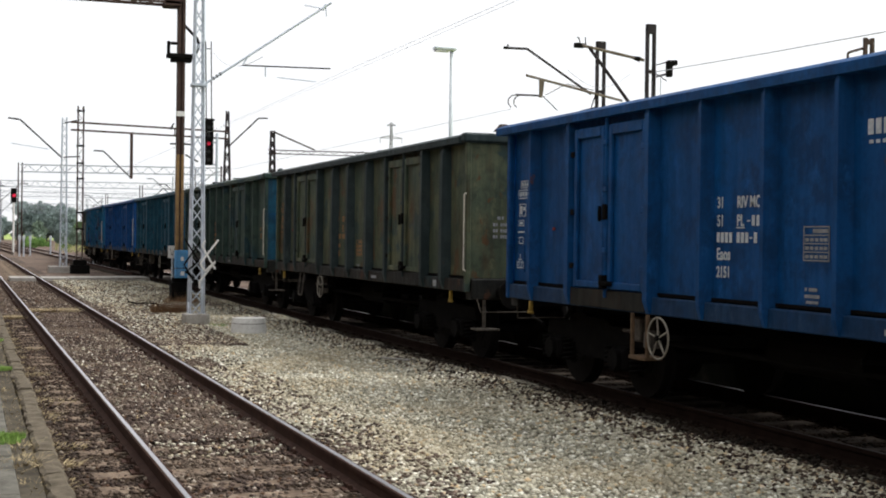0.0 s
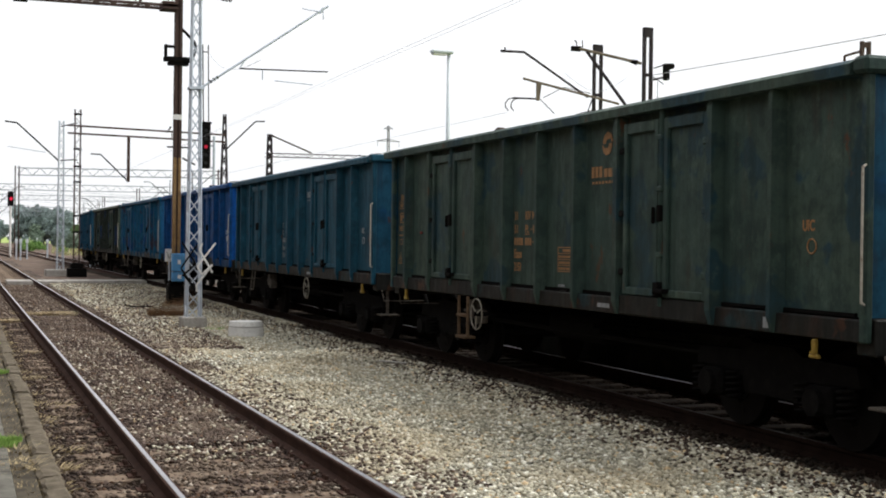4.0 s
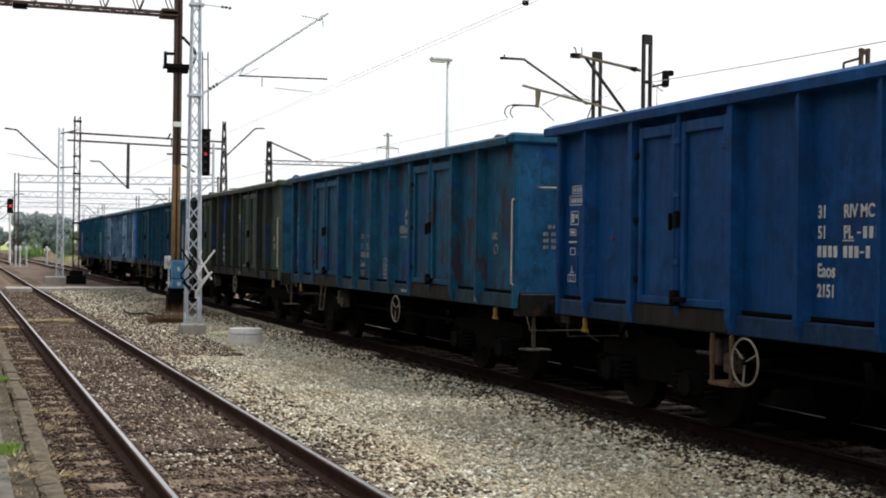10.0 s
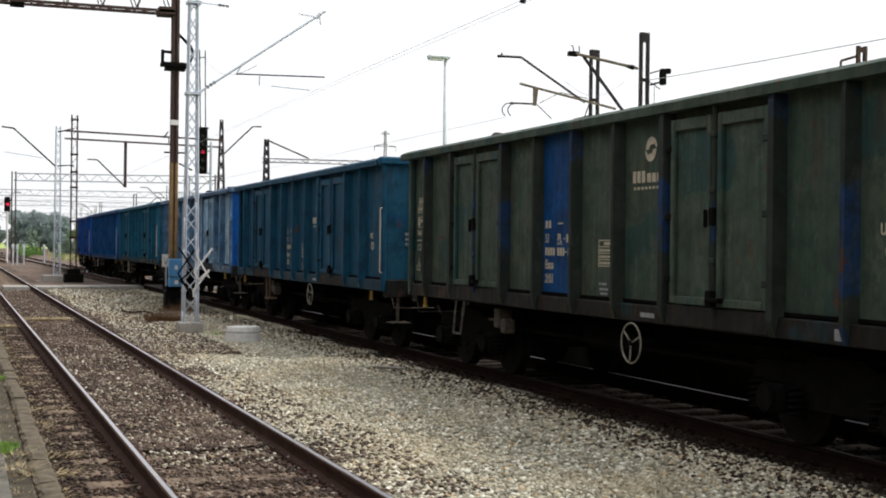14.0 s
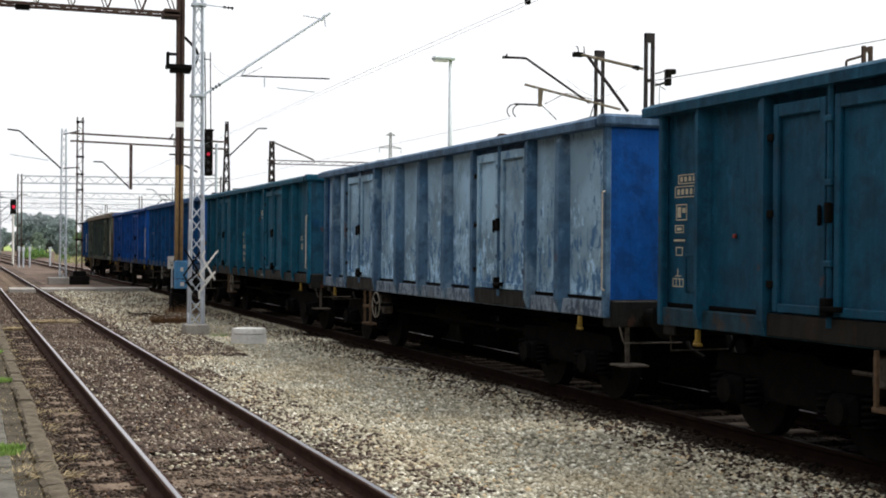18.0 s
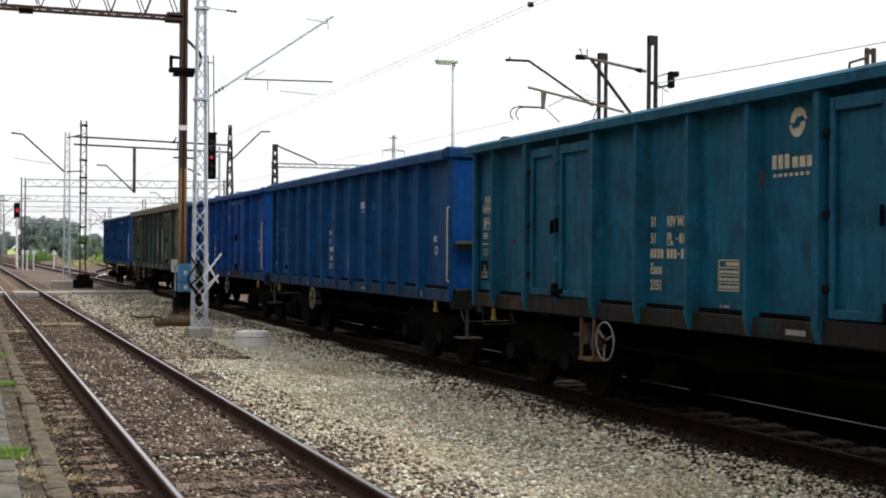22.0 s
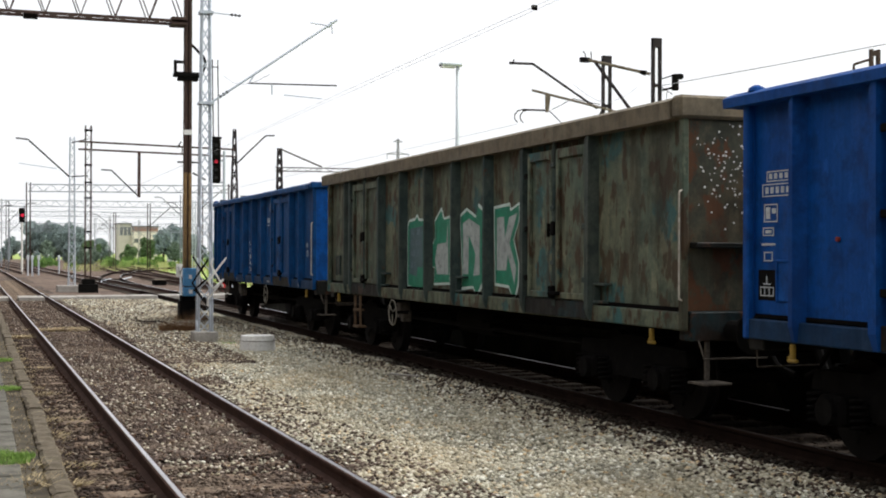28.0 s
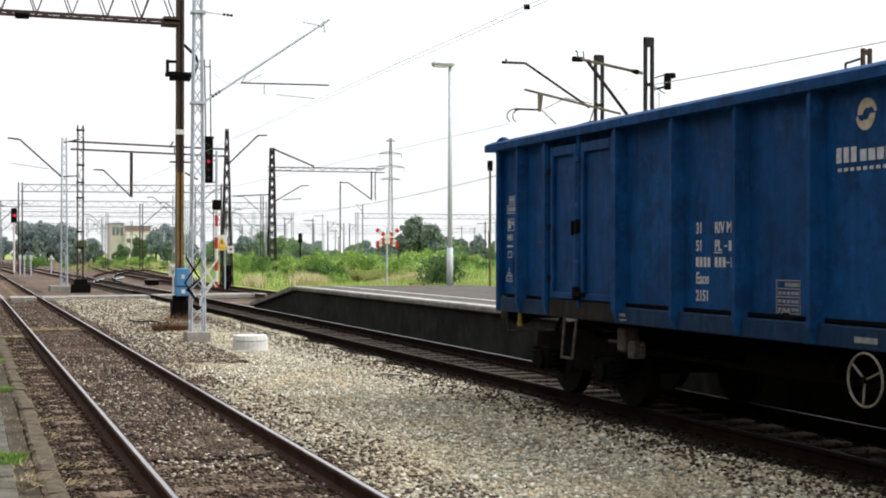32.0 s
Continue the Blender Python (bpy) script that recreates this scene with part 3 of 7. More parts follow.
def worn_block(lo, hi, rng, n=7):
    """A long stone with chipped, wandering edges."""
    bm = bmesh.new()
    rows = []
    for i in range(n + 1):
        x = lo[0] + (hi[0] - lo[0]) * i / n
        j = [rng.uniform(-1, 1) for _ in range(6)]
        rows.append([bm.verts.new(p) for p in ((x, lo[1] + 0.012 * j[0], lo[2]), (x, lo[1] + 0.012 * j[0], hi[2] - 0.02), (x, lo[1] + 0.03 + 0.012 * j[1], hi[2] + 0.008 * j[2]),
                                               (x, hi[1] - 0.03 + 0.014 * j[3], hi[2] + 0.008 * j[4]), (x, hi[1] + 0.016 * j[5], hi[2] - 0.035), (x, hi[1] + 0.016 * j[5], lo[2]))])
    for r, q in zip(rows, rows[1:]):
        for k in range(6):
            bm.faces.new((r[k], r[(k + 1) % 6], q[(k + 1) % 6], q[k]))
    bm.faces.new(rows[0])
    bm.faces.new(rows[-1][::-1])
    bmesh.ops.recalc_face_normals(bm, faces=bm.faces[:])
    return bm


np_ = base("near_platform", Matrix(), "low worn station platform with grey slabs and a mossy stone edge", "platform", kind="structure")
rng = random.Random(4)
x = 12.0
while x > -64:
    l = rng.uniform(0.95, 1.1)
    d = rng.uniform(-0.012, 0.012)
    part("edge_stone", worn_block((x - l + 0.012, 0.505 + d, -0.25), (x, 0.67 + d, 0.195 + rng.uniform(-0.012, 0.008)), rng), M_KERB, np_)
    x -= l
x = 12.0
while x > -45:
    for k in range(3):
        y1 = 0.33 - k * 0.52
        part("paving_slab", boxes(((x - 0.51, y1 - 0.505, 0.12), (x, y1, 0.19 + rng.uniform(-0.008, 0.008))), bevel=0.008), M_PAVING, np_)
    x -= 0.52
part("platform_fill", boxes(((-64, -9, -0.3), (12, -1.24, 0.175))), M_YARD, np_, "trodden cinder surface behind the slabs")
part("platform_bed", boxes(((-64, -1.24, -0.3), (12, 0.335, 0.118))), M_YARD, np_)
part("earth_strip", boxes(((-64, 0.335, -0.3), (12, 0.49, 0.165))), M_DIRT, np_, "earth strip with dry grass behind the edge")

# Unseen wall added behind the camera; it cuts sky light on the wagon sides.
wl_ = base("sky_blocker_wall", Matrix(), "plain dark unseen wall, added to hold low sky light off the wagons", "wall", kind="structure")
part("wall_face", boxes(((-165, -10.4, -0.3), (30, -9.0, 9.5))), plain("dark_blocker_surface", (0.11, 0.075, 0.06), 0.9, 0, 0.3, 2.0), wl_)

# ---- foot crossing of boards and concrete ----
cr = base("foot_crossing", Matrix(), "pale worn concrete foot crossing over the tracks", "crossing", kind="structure")
rng = random.Random(5)
for y0, y1 in ((-1.2, 1.42), (1.64, 2.72), (2.94, 7.55), (7.8, 9.02), (9.3, 13.0)):
    n = max(1, round((y1 - y0) / 1.1))
    for k in range(n):
        a, b = y0 + (y1 - y0) * k / n, y0 + (y1 - y0) * (k + 1) / n
        for s in (0, 1):
            xx = -57.2 - s * 1.05 - 0.22 * (a + b) / 2
            part("crossing_slab", boxes(((xx - 1.0, a + 0.02, -0.2), (xx, b - 0.02, -0.02 + rng.uniform(-0.01, 0.008))), bevel=0.015), M_CONCRETE, cr)

# ---- far platform with ramp ----
fp = base("far_platform", Matrix(), "raised station platform with sooty retaining wall and white edge line", "platform", kind="structure")
bm = bmesh.new()
prism(bm, [(-49.6, -0.4), (14, -0.4), (14, 0.62), (-43.2, 0.62), (-49.6, -0.1)], 10.22, 16.6)
part("retaining_wall", bm, M_DARKWALL, fp, "dark sooty concrete wall")
for k in range(19):
    x1 = 14 - k * 3.0
    part("coping_slab", boxes(((x1 - 2.985, 10.1 + rng.uniform(-0.02, 0.02), 0.63), (x1, 10.72, 0.755 + rng.uniform(-0.008, 0.006))), bevel=0.025), M_COPING, fp)
    part("edge_line", boxes(((x1 - 2.985, 10.14, 0.7), (x1, 10.36, 0.768))), M_WORNLINE, fp, "white painted edge line")
part("platform_surface", boxes(((-43.0, 10.725, 0.622), (14, 16.6, 0.75))), M_ASPHALT, fp, "grey asphalt platform surface")
part("warning_line", boxes(((-43.0, 11.5, 0.7505), (14, 11.66, 0.757))), M_WORNLINE, fp, "white painted warning line")
bm = bmesh.new()
prism(bm, [(-49.7, -0.02), (-43.0, 0.74), (-43.0, 0.6), (-49.7, -0.16)], 10.1, 16.6)
part("ramp", bm, M_COPING, fp, "sloping concrete ramp at the platform's end")
bm = bmesh.new()
prism(bm, [(-49.6, -0.008), (-43.0, 0.75), (-43.0, 0.742), (-49.6, -0.016)], 10.14, 10.36)
part("edge_line", bm, M_WORNLINE, fp, "white painted edge line")

# ---- masts and overhead line ----


def lattice(e, height, w0, w1, mat, leg=0.05, lace=0.022, bays=14, foot=None, crossed=False):
    """Four legs joined by zigzag or crossed lacing, tapering from w0 to w1."""
    def corner(k, z):
        w = (w0 + (w1 - w0) * z / height) / 2
        return Vector(((-w, -w), (w, -w), (w, w), (-w, w))[k] + (z,))
    for k in range(4):
        bm = bmesh.new()
        bar(bm, corner(k, 0), corner(k, height), leg, leg)
        part("leg", bm, mat, e)
    for k in range(4):
        bm = bmesh.new()
        for i in range(bays):
            z0, z1 = height * i / bays, height * (i + 1) / bays
            a, b = (k, (k + 1) % 4) if i % 2 else ((k + 1) % 4, k)
            bar(bm, corner(a, z0), corner(b, z1), lace, lace)
            if crossed:
                bar(bm, corner(b, z0), corner(a, z1), lace, lace)
        part("lacing", bm, mat, e)["kind"] = "stuff"
    if foot:
        w, z0, z1 = foot
        part("foundation", boxes(((-w, -w, z0), (w, w, z1)), bevel=0.02), M_CONCRETE, e, "pale concrete foundation block")


def strut(e, name, a, b, r, mat, label="", sides=8):
    return part(name, rod(bmesh.new(), a, b, r, sides), mat, e, label, smooth=False)


def insulator(e, a, b, mat=M_BROWNSTEEL, r=0.06):
    """A string of sheds from a to b."""
    a, b = Vector(a), Vector(b)
    bm = rod(bmesh.new(), a, b, r * 0.4)
    d = (b - a).normalized()
    n = max(2, int((b - a).length / 0.07))
    for i in range(n):
        p = a + (b - a) * (i + 0.5) / n
        rod(bm, p - d * 0.012, p + d * 0.012, r, 10)
    return part("insulator", bm, mat, e)


# light lattice mast beside the train's track, with its cantilever
m2 = base("lattice_mast", pose(-29.7, 4.84, 0), "slim galvanised lattice catenary mast on a concrete block", "catenary mast")
lattice(m2, 10.5, 0.31, 0.11, M_GALV, 0.036, 0.024, 30, (0.27, -0.3, 0.1))
strut(m2, "cantilever_tube", (0, 0.15, 5.27), (0, 3.05, 7.3), 0.025, M_GALV)
strut(m2, "registration_arm", (0, 0.98, 5.73), (0, 3.05, 5.77), 0.016, M_UNDER)
strut(m2, "steady_arm", (0, 1.8, 5.5), (0, 2.7, 5.45), 0.012, M_GALV)
strut(m2, "drop_link", (0, 1.52, 5.74), (0, 1.52, 5.5), 0.015, M_GALV)
strut(m2, "tip_spreader", (0, 2.42, 7.2), (0, 2.88, 7.15), 0.014, M_GALV)
strut(m2, "tip_drop", (0, 2.92, 7.2), (0, 2.94, 6.98), 0.014, M_GALV)
strut(m2, "tip_clamp", (0, 2.84, 7.12), (0, 2.93, 7.24), 0.035, M_GALV)
strut(m2, "link", (0, 1.0, 5.75), (0, 1.15, 6.0), 0.015, M_GALV)
insulator(m2, (0, 0.3, 5.375), (0, 0.52, 5.53), M_UNDER, 0.042)
insulator(m2, (0, 0.55, 7.265), (0, 0.8, 7.25), M_UNDER, 0.036)
strut(m2, "top_anchor", (0, 0, 7.3), (0, 0.56, 7.265), 0.014, M_GALV)
part("tie_plate", boxes(((-0.16, -0.16, 5.2), (0.16, 0.17, 5.26))), M_GALV, m2)
part("tie_plate", boxes(((-0.15, -0.15, 7.24), (0.15, 0.16, 7.3))), M_GALV, m2)
# white zigzag bars hooked on the mast
zz = base("folding_barrier", pose(-29.46, 5.06, 0), "white folding trellis of crossed bars hung on the lattice mast", "barrier")
for a, b in (((0, -0.07, 1.75), (0, -0.13, 1.61)), ((0, -0.13, 1.61), (0, 0.16, 1.1)), ((0.02, 0.22, 1.76), (0.02, -0.18, 1.23)), ((0.02, -0.18, 1.23), (0.02, -0.07, 1.06)),
             ((0, 0.16, 1.27), (0, -0.19, 0.82)), ((0, -0.19, 0.82), (0, -0.18, 0.67)), ((0.02, -0.07, 1.06), (0.02, 0.16, 1.28))):
    part("bar", bar(bmesh.new(), a, b, 0.03, 0.038), M_WHITE, zz)
for a, b in (((-0.03, -0.52, 1.78), (-0.03, -0.2, 1.28)), ((-0.05, -0.17, 1.72), (-0.05, -0.53, 1.19)), ((-0.03, -0.53, 1.19), (-0.03, -0.24, 0.76)), ((-0.05, -0.2, 1.28), (-0.05, -0.5, 1.02)), ((-0.05, -0.48, 1.05), (-0.05, -0.22, 0.74))):
    part("bar", bar(bmesh.new(), a, b, 0.03, 0.034), M_BLACK, zz, "dark rusty bar")
vs = base("shunting_sign", pose(-44.2, 6.4, 0), "small white board with a dark chevron on a post", "sign")
strut(vs, "post", (0, 0.0, -0.3), (0, 0.0, 1.2), 0.03, M_GALV)
part("board", boxes(((0.032, -0.15, 1.08), (0.05, 0.12, 1.5)), bevel=0.006), M_WHITE, vs)
part("chevron", bar(bar(bmesh.new(), (0.055, -0.09, 1.42), (0.055, -0.015, 1.16), 0.05, 0.008), (0.055, 0.06, 1.42), (0.055, -0.015, 1.16), 0.05, 0.008), M_BLACK, vs)

# dark gantry mast, ochre below
m1 = base("gantry_mast", pose(-40.3, 6.03, 0), "brown and ochre twin-channel gantry mast with a blue switch box", "gantry mast")
for s in (-1, 1):
    part("channel", boxes(((-0.12, s * 0.07 - 0.045, 0.5), (0.11, s * 0.07 + 0.045, 4.3)), bevel=0.01), M_OCHRE, m1, "ochre painted lower channel")
    part("channel", boxes(((-0.12, s * 0.07 - 0.045, 4.302), (0.11, s * 0.07 + 0.045, 12.0)), bevel=0.01), M_BROWNSTEEL, m1, "dark brown upper channel")
part("web", boxes(((-0.05, -0.03, 0.5), (0.05, 0.03, 12.0))), M_BROWNSTEEL, m1)
part("band", boxes(((-0.125, -0.122, 5.45), (0.125, 0.122, 5.6))), M_WHITE, m1, "white painted band")
part("collar", boxes(((-0.2, -0.42, 7.22), (0.2, 0.42, 7.34)), ((-0.16, -0.3, 7.1), (0.16, 0.3, 7.2))), M_BLACK, m1)
part("bracket", boxes(((-0.06, -0.42, 7.34), (0.06, -0.33, 7.72)), ((-0.06, -0.33, 7.62), (0.06, -0.1, 7.7)), bevel=0.015), M_BLACK, m1)
part("guard_loop", rods([((0, 0.42, 7.3), (0, 0.54, 7.65)), ((0, 0.54, 7.65), (0, 0.48, 7.85)), ((0, 0.48, 7.85), (0, 0.12, 8.2))], 0.045), M_BLACK, m1)
part("step_iron", rods([((0, -0.3, 4.62), (0, 0.32, 4.62)), ((0, 0.16, 4.3), (0, 0.55, 4.1))], 0.025), M_BLACK, m1)
part("footing", boxes(((-0.24, -0.25, -0.3), (0.24, 0.25, 0.42)), ((-0.16, -0.2, 0.42), (0.16, 0.2, 0.58)), bevel=0.02), M_BLACK, m1, "black tarred footing")
sb = boxes(((0.14, -0.16, 0.86), (0.4, 0.26, 1.4)), bevel=0.02)
swb = part("switch_box", sb, M_BLUEBOX, m1, "light blue metal switch box")
part("switch_box", boxes(((0.14, -0.16, 0.56), (0.38, 0.26, 0.84)), bevel=0.02), M_BLUEBOX, m1, "light blue lower box")
part("label_plate", boxes(((0.402, 0.0, 1.08), (0.408, 0.09, 1.2))), M_WHITE, swb)
part("label_plate", boxes(((0.402, 0.0, 0.64), (0.408, 0.11, 0.76))), M_WHITE, swb)
part("hinge", boxes(((0.2, 0.262, 1.1), (0.34, 0.31, 1.28)), ((0.2, 0.262, 0.95), (0.3, 0.3, 1.02))), M_BLACK, swb)
# its truss beam over the near tracks
gb = base("gantry_beam", pose(-40.3, 5.85, 8.85), "brown lattice gantry beam spanning the near tracks", "gantry beam")
for xx in (-0.3, 0.3):
    part("lower_chord", boxes(((xx - 0.04, -13.6, -0.04), (xx + 0.04, 0.1, 0.04))), M_BROWNSTEEL, gb)
    part("upper_chord", boxes(((xx - 0.04, -13.6, 1.36), (xx + 0.04, 0.1, 1.44))), M_BROWNSTEEL, gb)
    for k in range(13):
        y0 = -k * 1.0
        part("diagonal", bar(bmesh.new(), (xx, y0, 0), (xx, y0 - 0.5, 1.4), 0.035, 0.03), M_BROWNSTEEL, gb)
        part("diagonal", bar(bmesh.new(), (xx, y0 - 0.5, 1.4), (xx, y0 - 1.0, 0), 0.035, 0.03), M_BROWNSTEEL, gb)
bm = bmesh.new()
for k in range(26):
    y0 = -k * 0.5
    bar(bm, (-0.3, y0, 0.0), (0.3, y0 - 0.5, 0.0), 0.03, 0.03)
part("wind_bracing", bm, M_BROWNSTEEL, gb)
part("gusset", boxes(((-0.34, -0.35, -0.1), (0.34, 0.12, 0.12))), M_BROWNSTEEL, gb)
part("hanger", boxes(((-0.1, -4.6, -0.14), (0.1, -4.2, 0.0))), M_BLACK, gb)
gm = base("gantry_mast", pose(-40.3, -7.7, 0), "brown twin-channel gantry mast at the beam's other end", "gantry mast")
for s in (-1, 1):
    part("channel", boxes(((-0.12, s * 0.1 - 0.062, -0.3), (0.12, s * 0.1 + 0.062, 12.0))), M_BROWNSTEEL, gm)

# distant galvanised mast with sloped bracket
m3 = base("lattice_mast", pose(-72.4, 4.76, 0), "pale lattice catenary mast on a concrete block, seen far off", "catenary mast")
lattice(m3, 8.0, 0.34, 0.22, M_GALV, 0.042, 0.026, 20, (0.75, -0.4, 0.12))
strut(m3, "bracket_tube", (0, -0.1, 5.85), (0, -2.25, 7.8), 0.04, M_UNDER)
strut(m3, "bracket_tip", (0, -2.25, 7.8), (0, -2.85, 7.86), 0.04, M_UNDER)
strut(m3, "strut", (0, -0.8, 6.3), (0, -2.7, 6.55), 0.02, M_GALV)
strut(m3, "tie", (0, 0, 5.9), (2.0, 0.65, 5.85), 0.03, M_UNDER)
strut(m3, "tie", (0, 0, 7.7), (2.0, 0.65, 7.75), 0.03, M_UNDER)

# distant brown gantry mast with ballast box
m4 = base("gantry_mast", pose(-70.35, 5.43, 0), "brown twin-post gantry mast with dark clamps, seen far off", "gantry mast")
for s in (-1, 1):
    part("post", boxes(((-0.05, s * 0.14 - 0.035, 0.0), (0.05, s * 0.14 + 0.035, 8.45))), M_BROWNSTEEL, m4)
for z in (8.2, 6.4, 5.5, 4.7, 2.95, 2.1):
    part("clamp", boxes(((-0.08, -0.2, z - 0.045), (0.08, 0.2, z + 0.045))), M_BLACK, m4)
bm = bmesh.new()
for k in range(22):
    bar(bm, (0, -0.14 if k % 2 else 0.14, 0.5 + k * 0.36), (0, 0.14 if k % 2 else -0.14, 0.86 + k * 0.36), 0.03, 0.025)
part("lacing", bm, M_BROWNSTEEL, m4)["kind"] = "stuff"
part("footing", boxes(((-0.45, -0.45, -0.3), (0.45, 0.5, 0.25)), ((-0.3, -0.3, 0.25), (0.3, 0.35, 0.5)), bevel=0.03), M_BLACK, m4, "black tarred footing")
m4b = base("gantry_beam", pose(-70.9, 5.4, 7.25), "brown double-chord gantry beam between two distant masts", "gantry beam")
for z in (0.0, 0.4):
    part("chord", bar(bmesh.new(), (0, -0.4, z), (-3.8, 8.5, z + 0.12), 0.11, 0.09), M_BROWNSTEEL, m4b)
for q in (0.03, 0.62):
    part("batten", bar(bmesh.new(), (-3.8 * q, 8.5 * q, 0.06), (-3.8 * q, 8.5 * q, 0.45), 0.06, 0.05), M_BROWNSTEEL, m4b)
part("hanging_post", boxes(((-1.4, 2.75, -2.4), (-1.28, 2.9, 0.0))), M_BROWNSTEEL, m4b)
strut(m4b, "bracket", (-1.34, 2.8, -2.35), (-1.7, 1.4, -0.95), 0.035, M_UNDER)
strut(m4b, "bracket_tip", (-1.7, 1.4, -0.95), (-1.85, 0.9, -0.93), 0.035, M_UNDER)
strut(m4b, "small_bracket", (-2.2, 5.0, 0.4), (-2.3, 5.2, 0.75), 0.04, M_UNDER)

m5 = base("lattice_mast", pose(-74.75, 13.85, 0), "dark lattice mast beside the level-crossing sign", "catenary mast")
lattice(m5, 8.95, 0.62, 0.12, M_DARKMAST, 0.05, 0.035, 12, None, True)
strut(m5, "bracket_tube", (0, 0.1, 6.95), (0.6, 1.67, 8.57), 0.04, M_UNDER)
strut(m5, "bracket_tip", (0.6, 1.67, 8.57), (0.8, 2.15, 8.57), 0.04, M_UNDER)
strut(m5, "arm", (0.2, 0.3, 5.1), (0.9, 2.4, 5.2), 0.03, M_UNDER)
part("cabinet", boxes(((-0.24, -0.24, -0.2), (0.24, 0.24, 1.15)), bevel=0.03), M_UNDER, m5, "dark cabinet at the mast's foot")

m6 = base("lattice_mast", pose(-116.2, 25.6, 0.0), "tan and dark lattice mast standing in the meadow", "catenary mast")
lattice(m6, 11.3, 0.74, 0.3, M_DARKMAST, 0.085, 0.065, 14, (0.6, -0.5, 0.2), True)
m6b = base("gantry_beam", pose(-116.2, 25.6, 9.25), "dark lattice gantry beam held by a stay from the meadow mast", "gantry beam")
for z in (0.0, 0.32):
    part("chord", bar(bmesh.new(), (0, -0.4, z), (3.4, 9.5, z - 0.15), 0.1, 0.08), M_BROWNSTEEL, m6b)
bm = bmesh.new()
for k in range(20):
    a, b = k / 20, (k + 1) / 20
    bar(bm, (3.4 * a, 9.5 * a, 0.0 if k % 2 else 0.3), (3.4 * b, 9.5 * b, 0.3 if k % 2 else 0.0), 0.05, 0.04)
part("lacing", bm, M_BROWNSTEEL, m6b)
strut(m6b, "stay", (0, 0, 2.0), (1.3, 3.55, 0.38), 0.07, M_BROWNSTEEL)
strut(m6b, "hanging_post", (3.0, 8.4, 0), (3.0, 8.4, -2.6), 0.07, M_BROWNSTEEL)
strut(m6b, "bracket", (3.0, 8.4, -2.55), (2.3, 6.4, -1.05), 0.045, M_UNDER)
strut(m6b, "bracket_tip", (2.3, 6.4, -1.05), (2.1, 5.8, -1.05), 0.045, M_UNDER)
strut(m6b, "standing_post", (2.1, 5.75, -0.95), (2.1, 5.75, -9.5), 0.06, M_BROWNSTEEL)
strut(m6b, "hanging_post", (3.0, 8.75, 0), (3.0, 8.75, -2.6), 0.05, M_BROWNSTEEL)
strut(m6b, "small_bracket", (0.1, 0.25, -2.75), (0.75, 2.5, -1.35), 0.045, M_UNDER)
strut(m6b, "small_bracket_tip", (0.75, 2.5, -1.35), (0.95, 3.15, -1.33), 0.045, M_UNDER)
strut(m6b, "registration_arm", (0.3, 0.9, -2.6), (0.75, 2.5, -2.5), 0.03, M_UNDER)

# masts with brackets behind the platform
m7 = base("twin_channel_mast", pose(-35.5, 19.45, 0), "dark twin-channel catenary mast with bracket and bell insulator", "catenary mast", "masts behind the platform")
for s in (-1, 1):
    part("channel", boxes(((-0.06, s * 0.115 - 0.04, -0.3), (0.06, s * 0.115 + 0.04, 8.42))), M_DARKMAST, m7)
part("cap_plate", boxes(((-0.065, -0.155, 8.15), (0.065, 0.155, 8.44)), bevel=0.01), M_DARKMAST, m7)
for z in (7.0, 5.6, 4.2, 2.8, 1.6):
    part("batten", boxes(((-0.05, -0.08, z - 0.05), (0.05, 0.08, z + 0.05))), M_DARKMAST, m7)
strut(m7, "bracket_tube", (-0.05, -0.2, 7.35), (-0.7, -2.0, 7.78), 0.045, M_TAN)
strut(m7, "bracket_strut", (-0.2, -0.6, 6.05), (-0.62, -1.75, 7.7), 0.05, M_DARKMAST)
part("joint_knob", rod(rod(bmesh.new(), (-0.1, -0.3, 7.37), (-0.17, -0.5, 7.42), 0.085, 10, 0.05), (-0.06, -0.18, 7.34), (-0.1, -0.3, 7.37), 0.04, 8), M_BLACK, m7)
part("tip_prong", rods([((-0.72, -2.02, 7.8), (-0.72, -2.06, 8.0)), ((-0.66, -1.86, 7.76), (-0.66, -1.88, 8.02)), ((-0.72, -2.06, 8.0), (-0.74, -2.12, 8.02))], 0.018), M_BLACK, m7)
_v = [(-0.6 + 0.008 * math.cos(a), -2.5 + 0.24 * k, 7.0 - 0.5 * math.sin(k * math.pi / 9) + 0.008 * math.sin(a)) for k in range(10) for a in (1.57, 3.66, 5.76)]
put("jumper_wire", raw_mesh("jumper_wire", _v, [(3 * k + j, 3 * k + (j + 1) % 3, 3 * k + 3 + (j + 1) % 3, 3 * k + 3 + j) for k in range(9) for j in range(3)]), M_WIRE, m7)
part("tip_clamp", boxes(((-0.8, -2.2, 7.7), (-0.65, -1.9, 7.84))), M_BLACK, m7)
part("bell_insulator", boxes(((0.1, 0.45, 6.85), (0.3, 0.62, 7.35)), ((0.1, 0.6, 7.2), (0.3, 0.78, 7.36)), bevel=0.03), M_BLACK, m7)
strut(m7, "arm", (0.1, 0.15, 6.85), (0.2, 0.5, 6.95), 0.03, M_BLACK)
strut(m7, "arm", (0.1, 0.15, 7.2), (0.2, 0.5, 7.32), 0.018, M_BLACK)
strut(m7, "arm", (0.1, 0.12, 6.95), (0.2, 0.45, 6.72), 0.014, M_BLACK)
strut(m7, "arm", (0.1, 0.3, 6.8), (0.1, 0.3, 5.9), 0.012, M_WIRE)
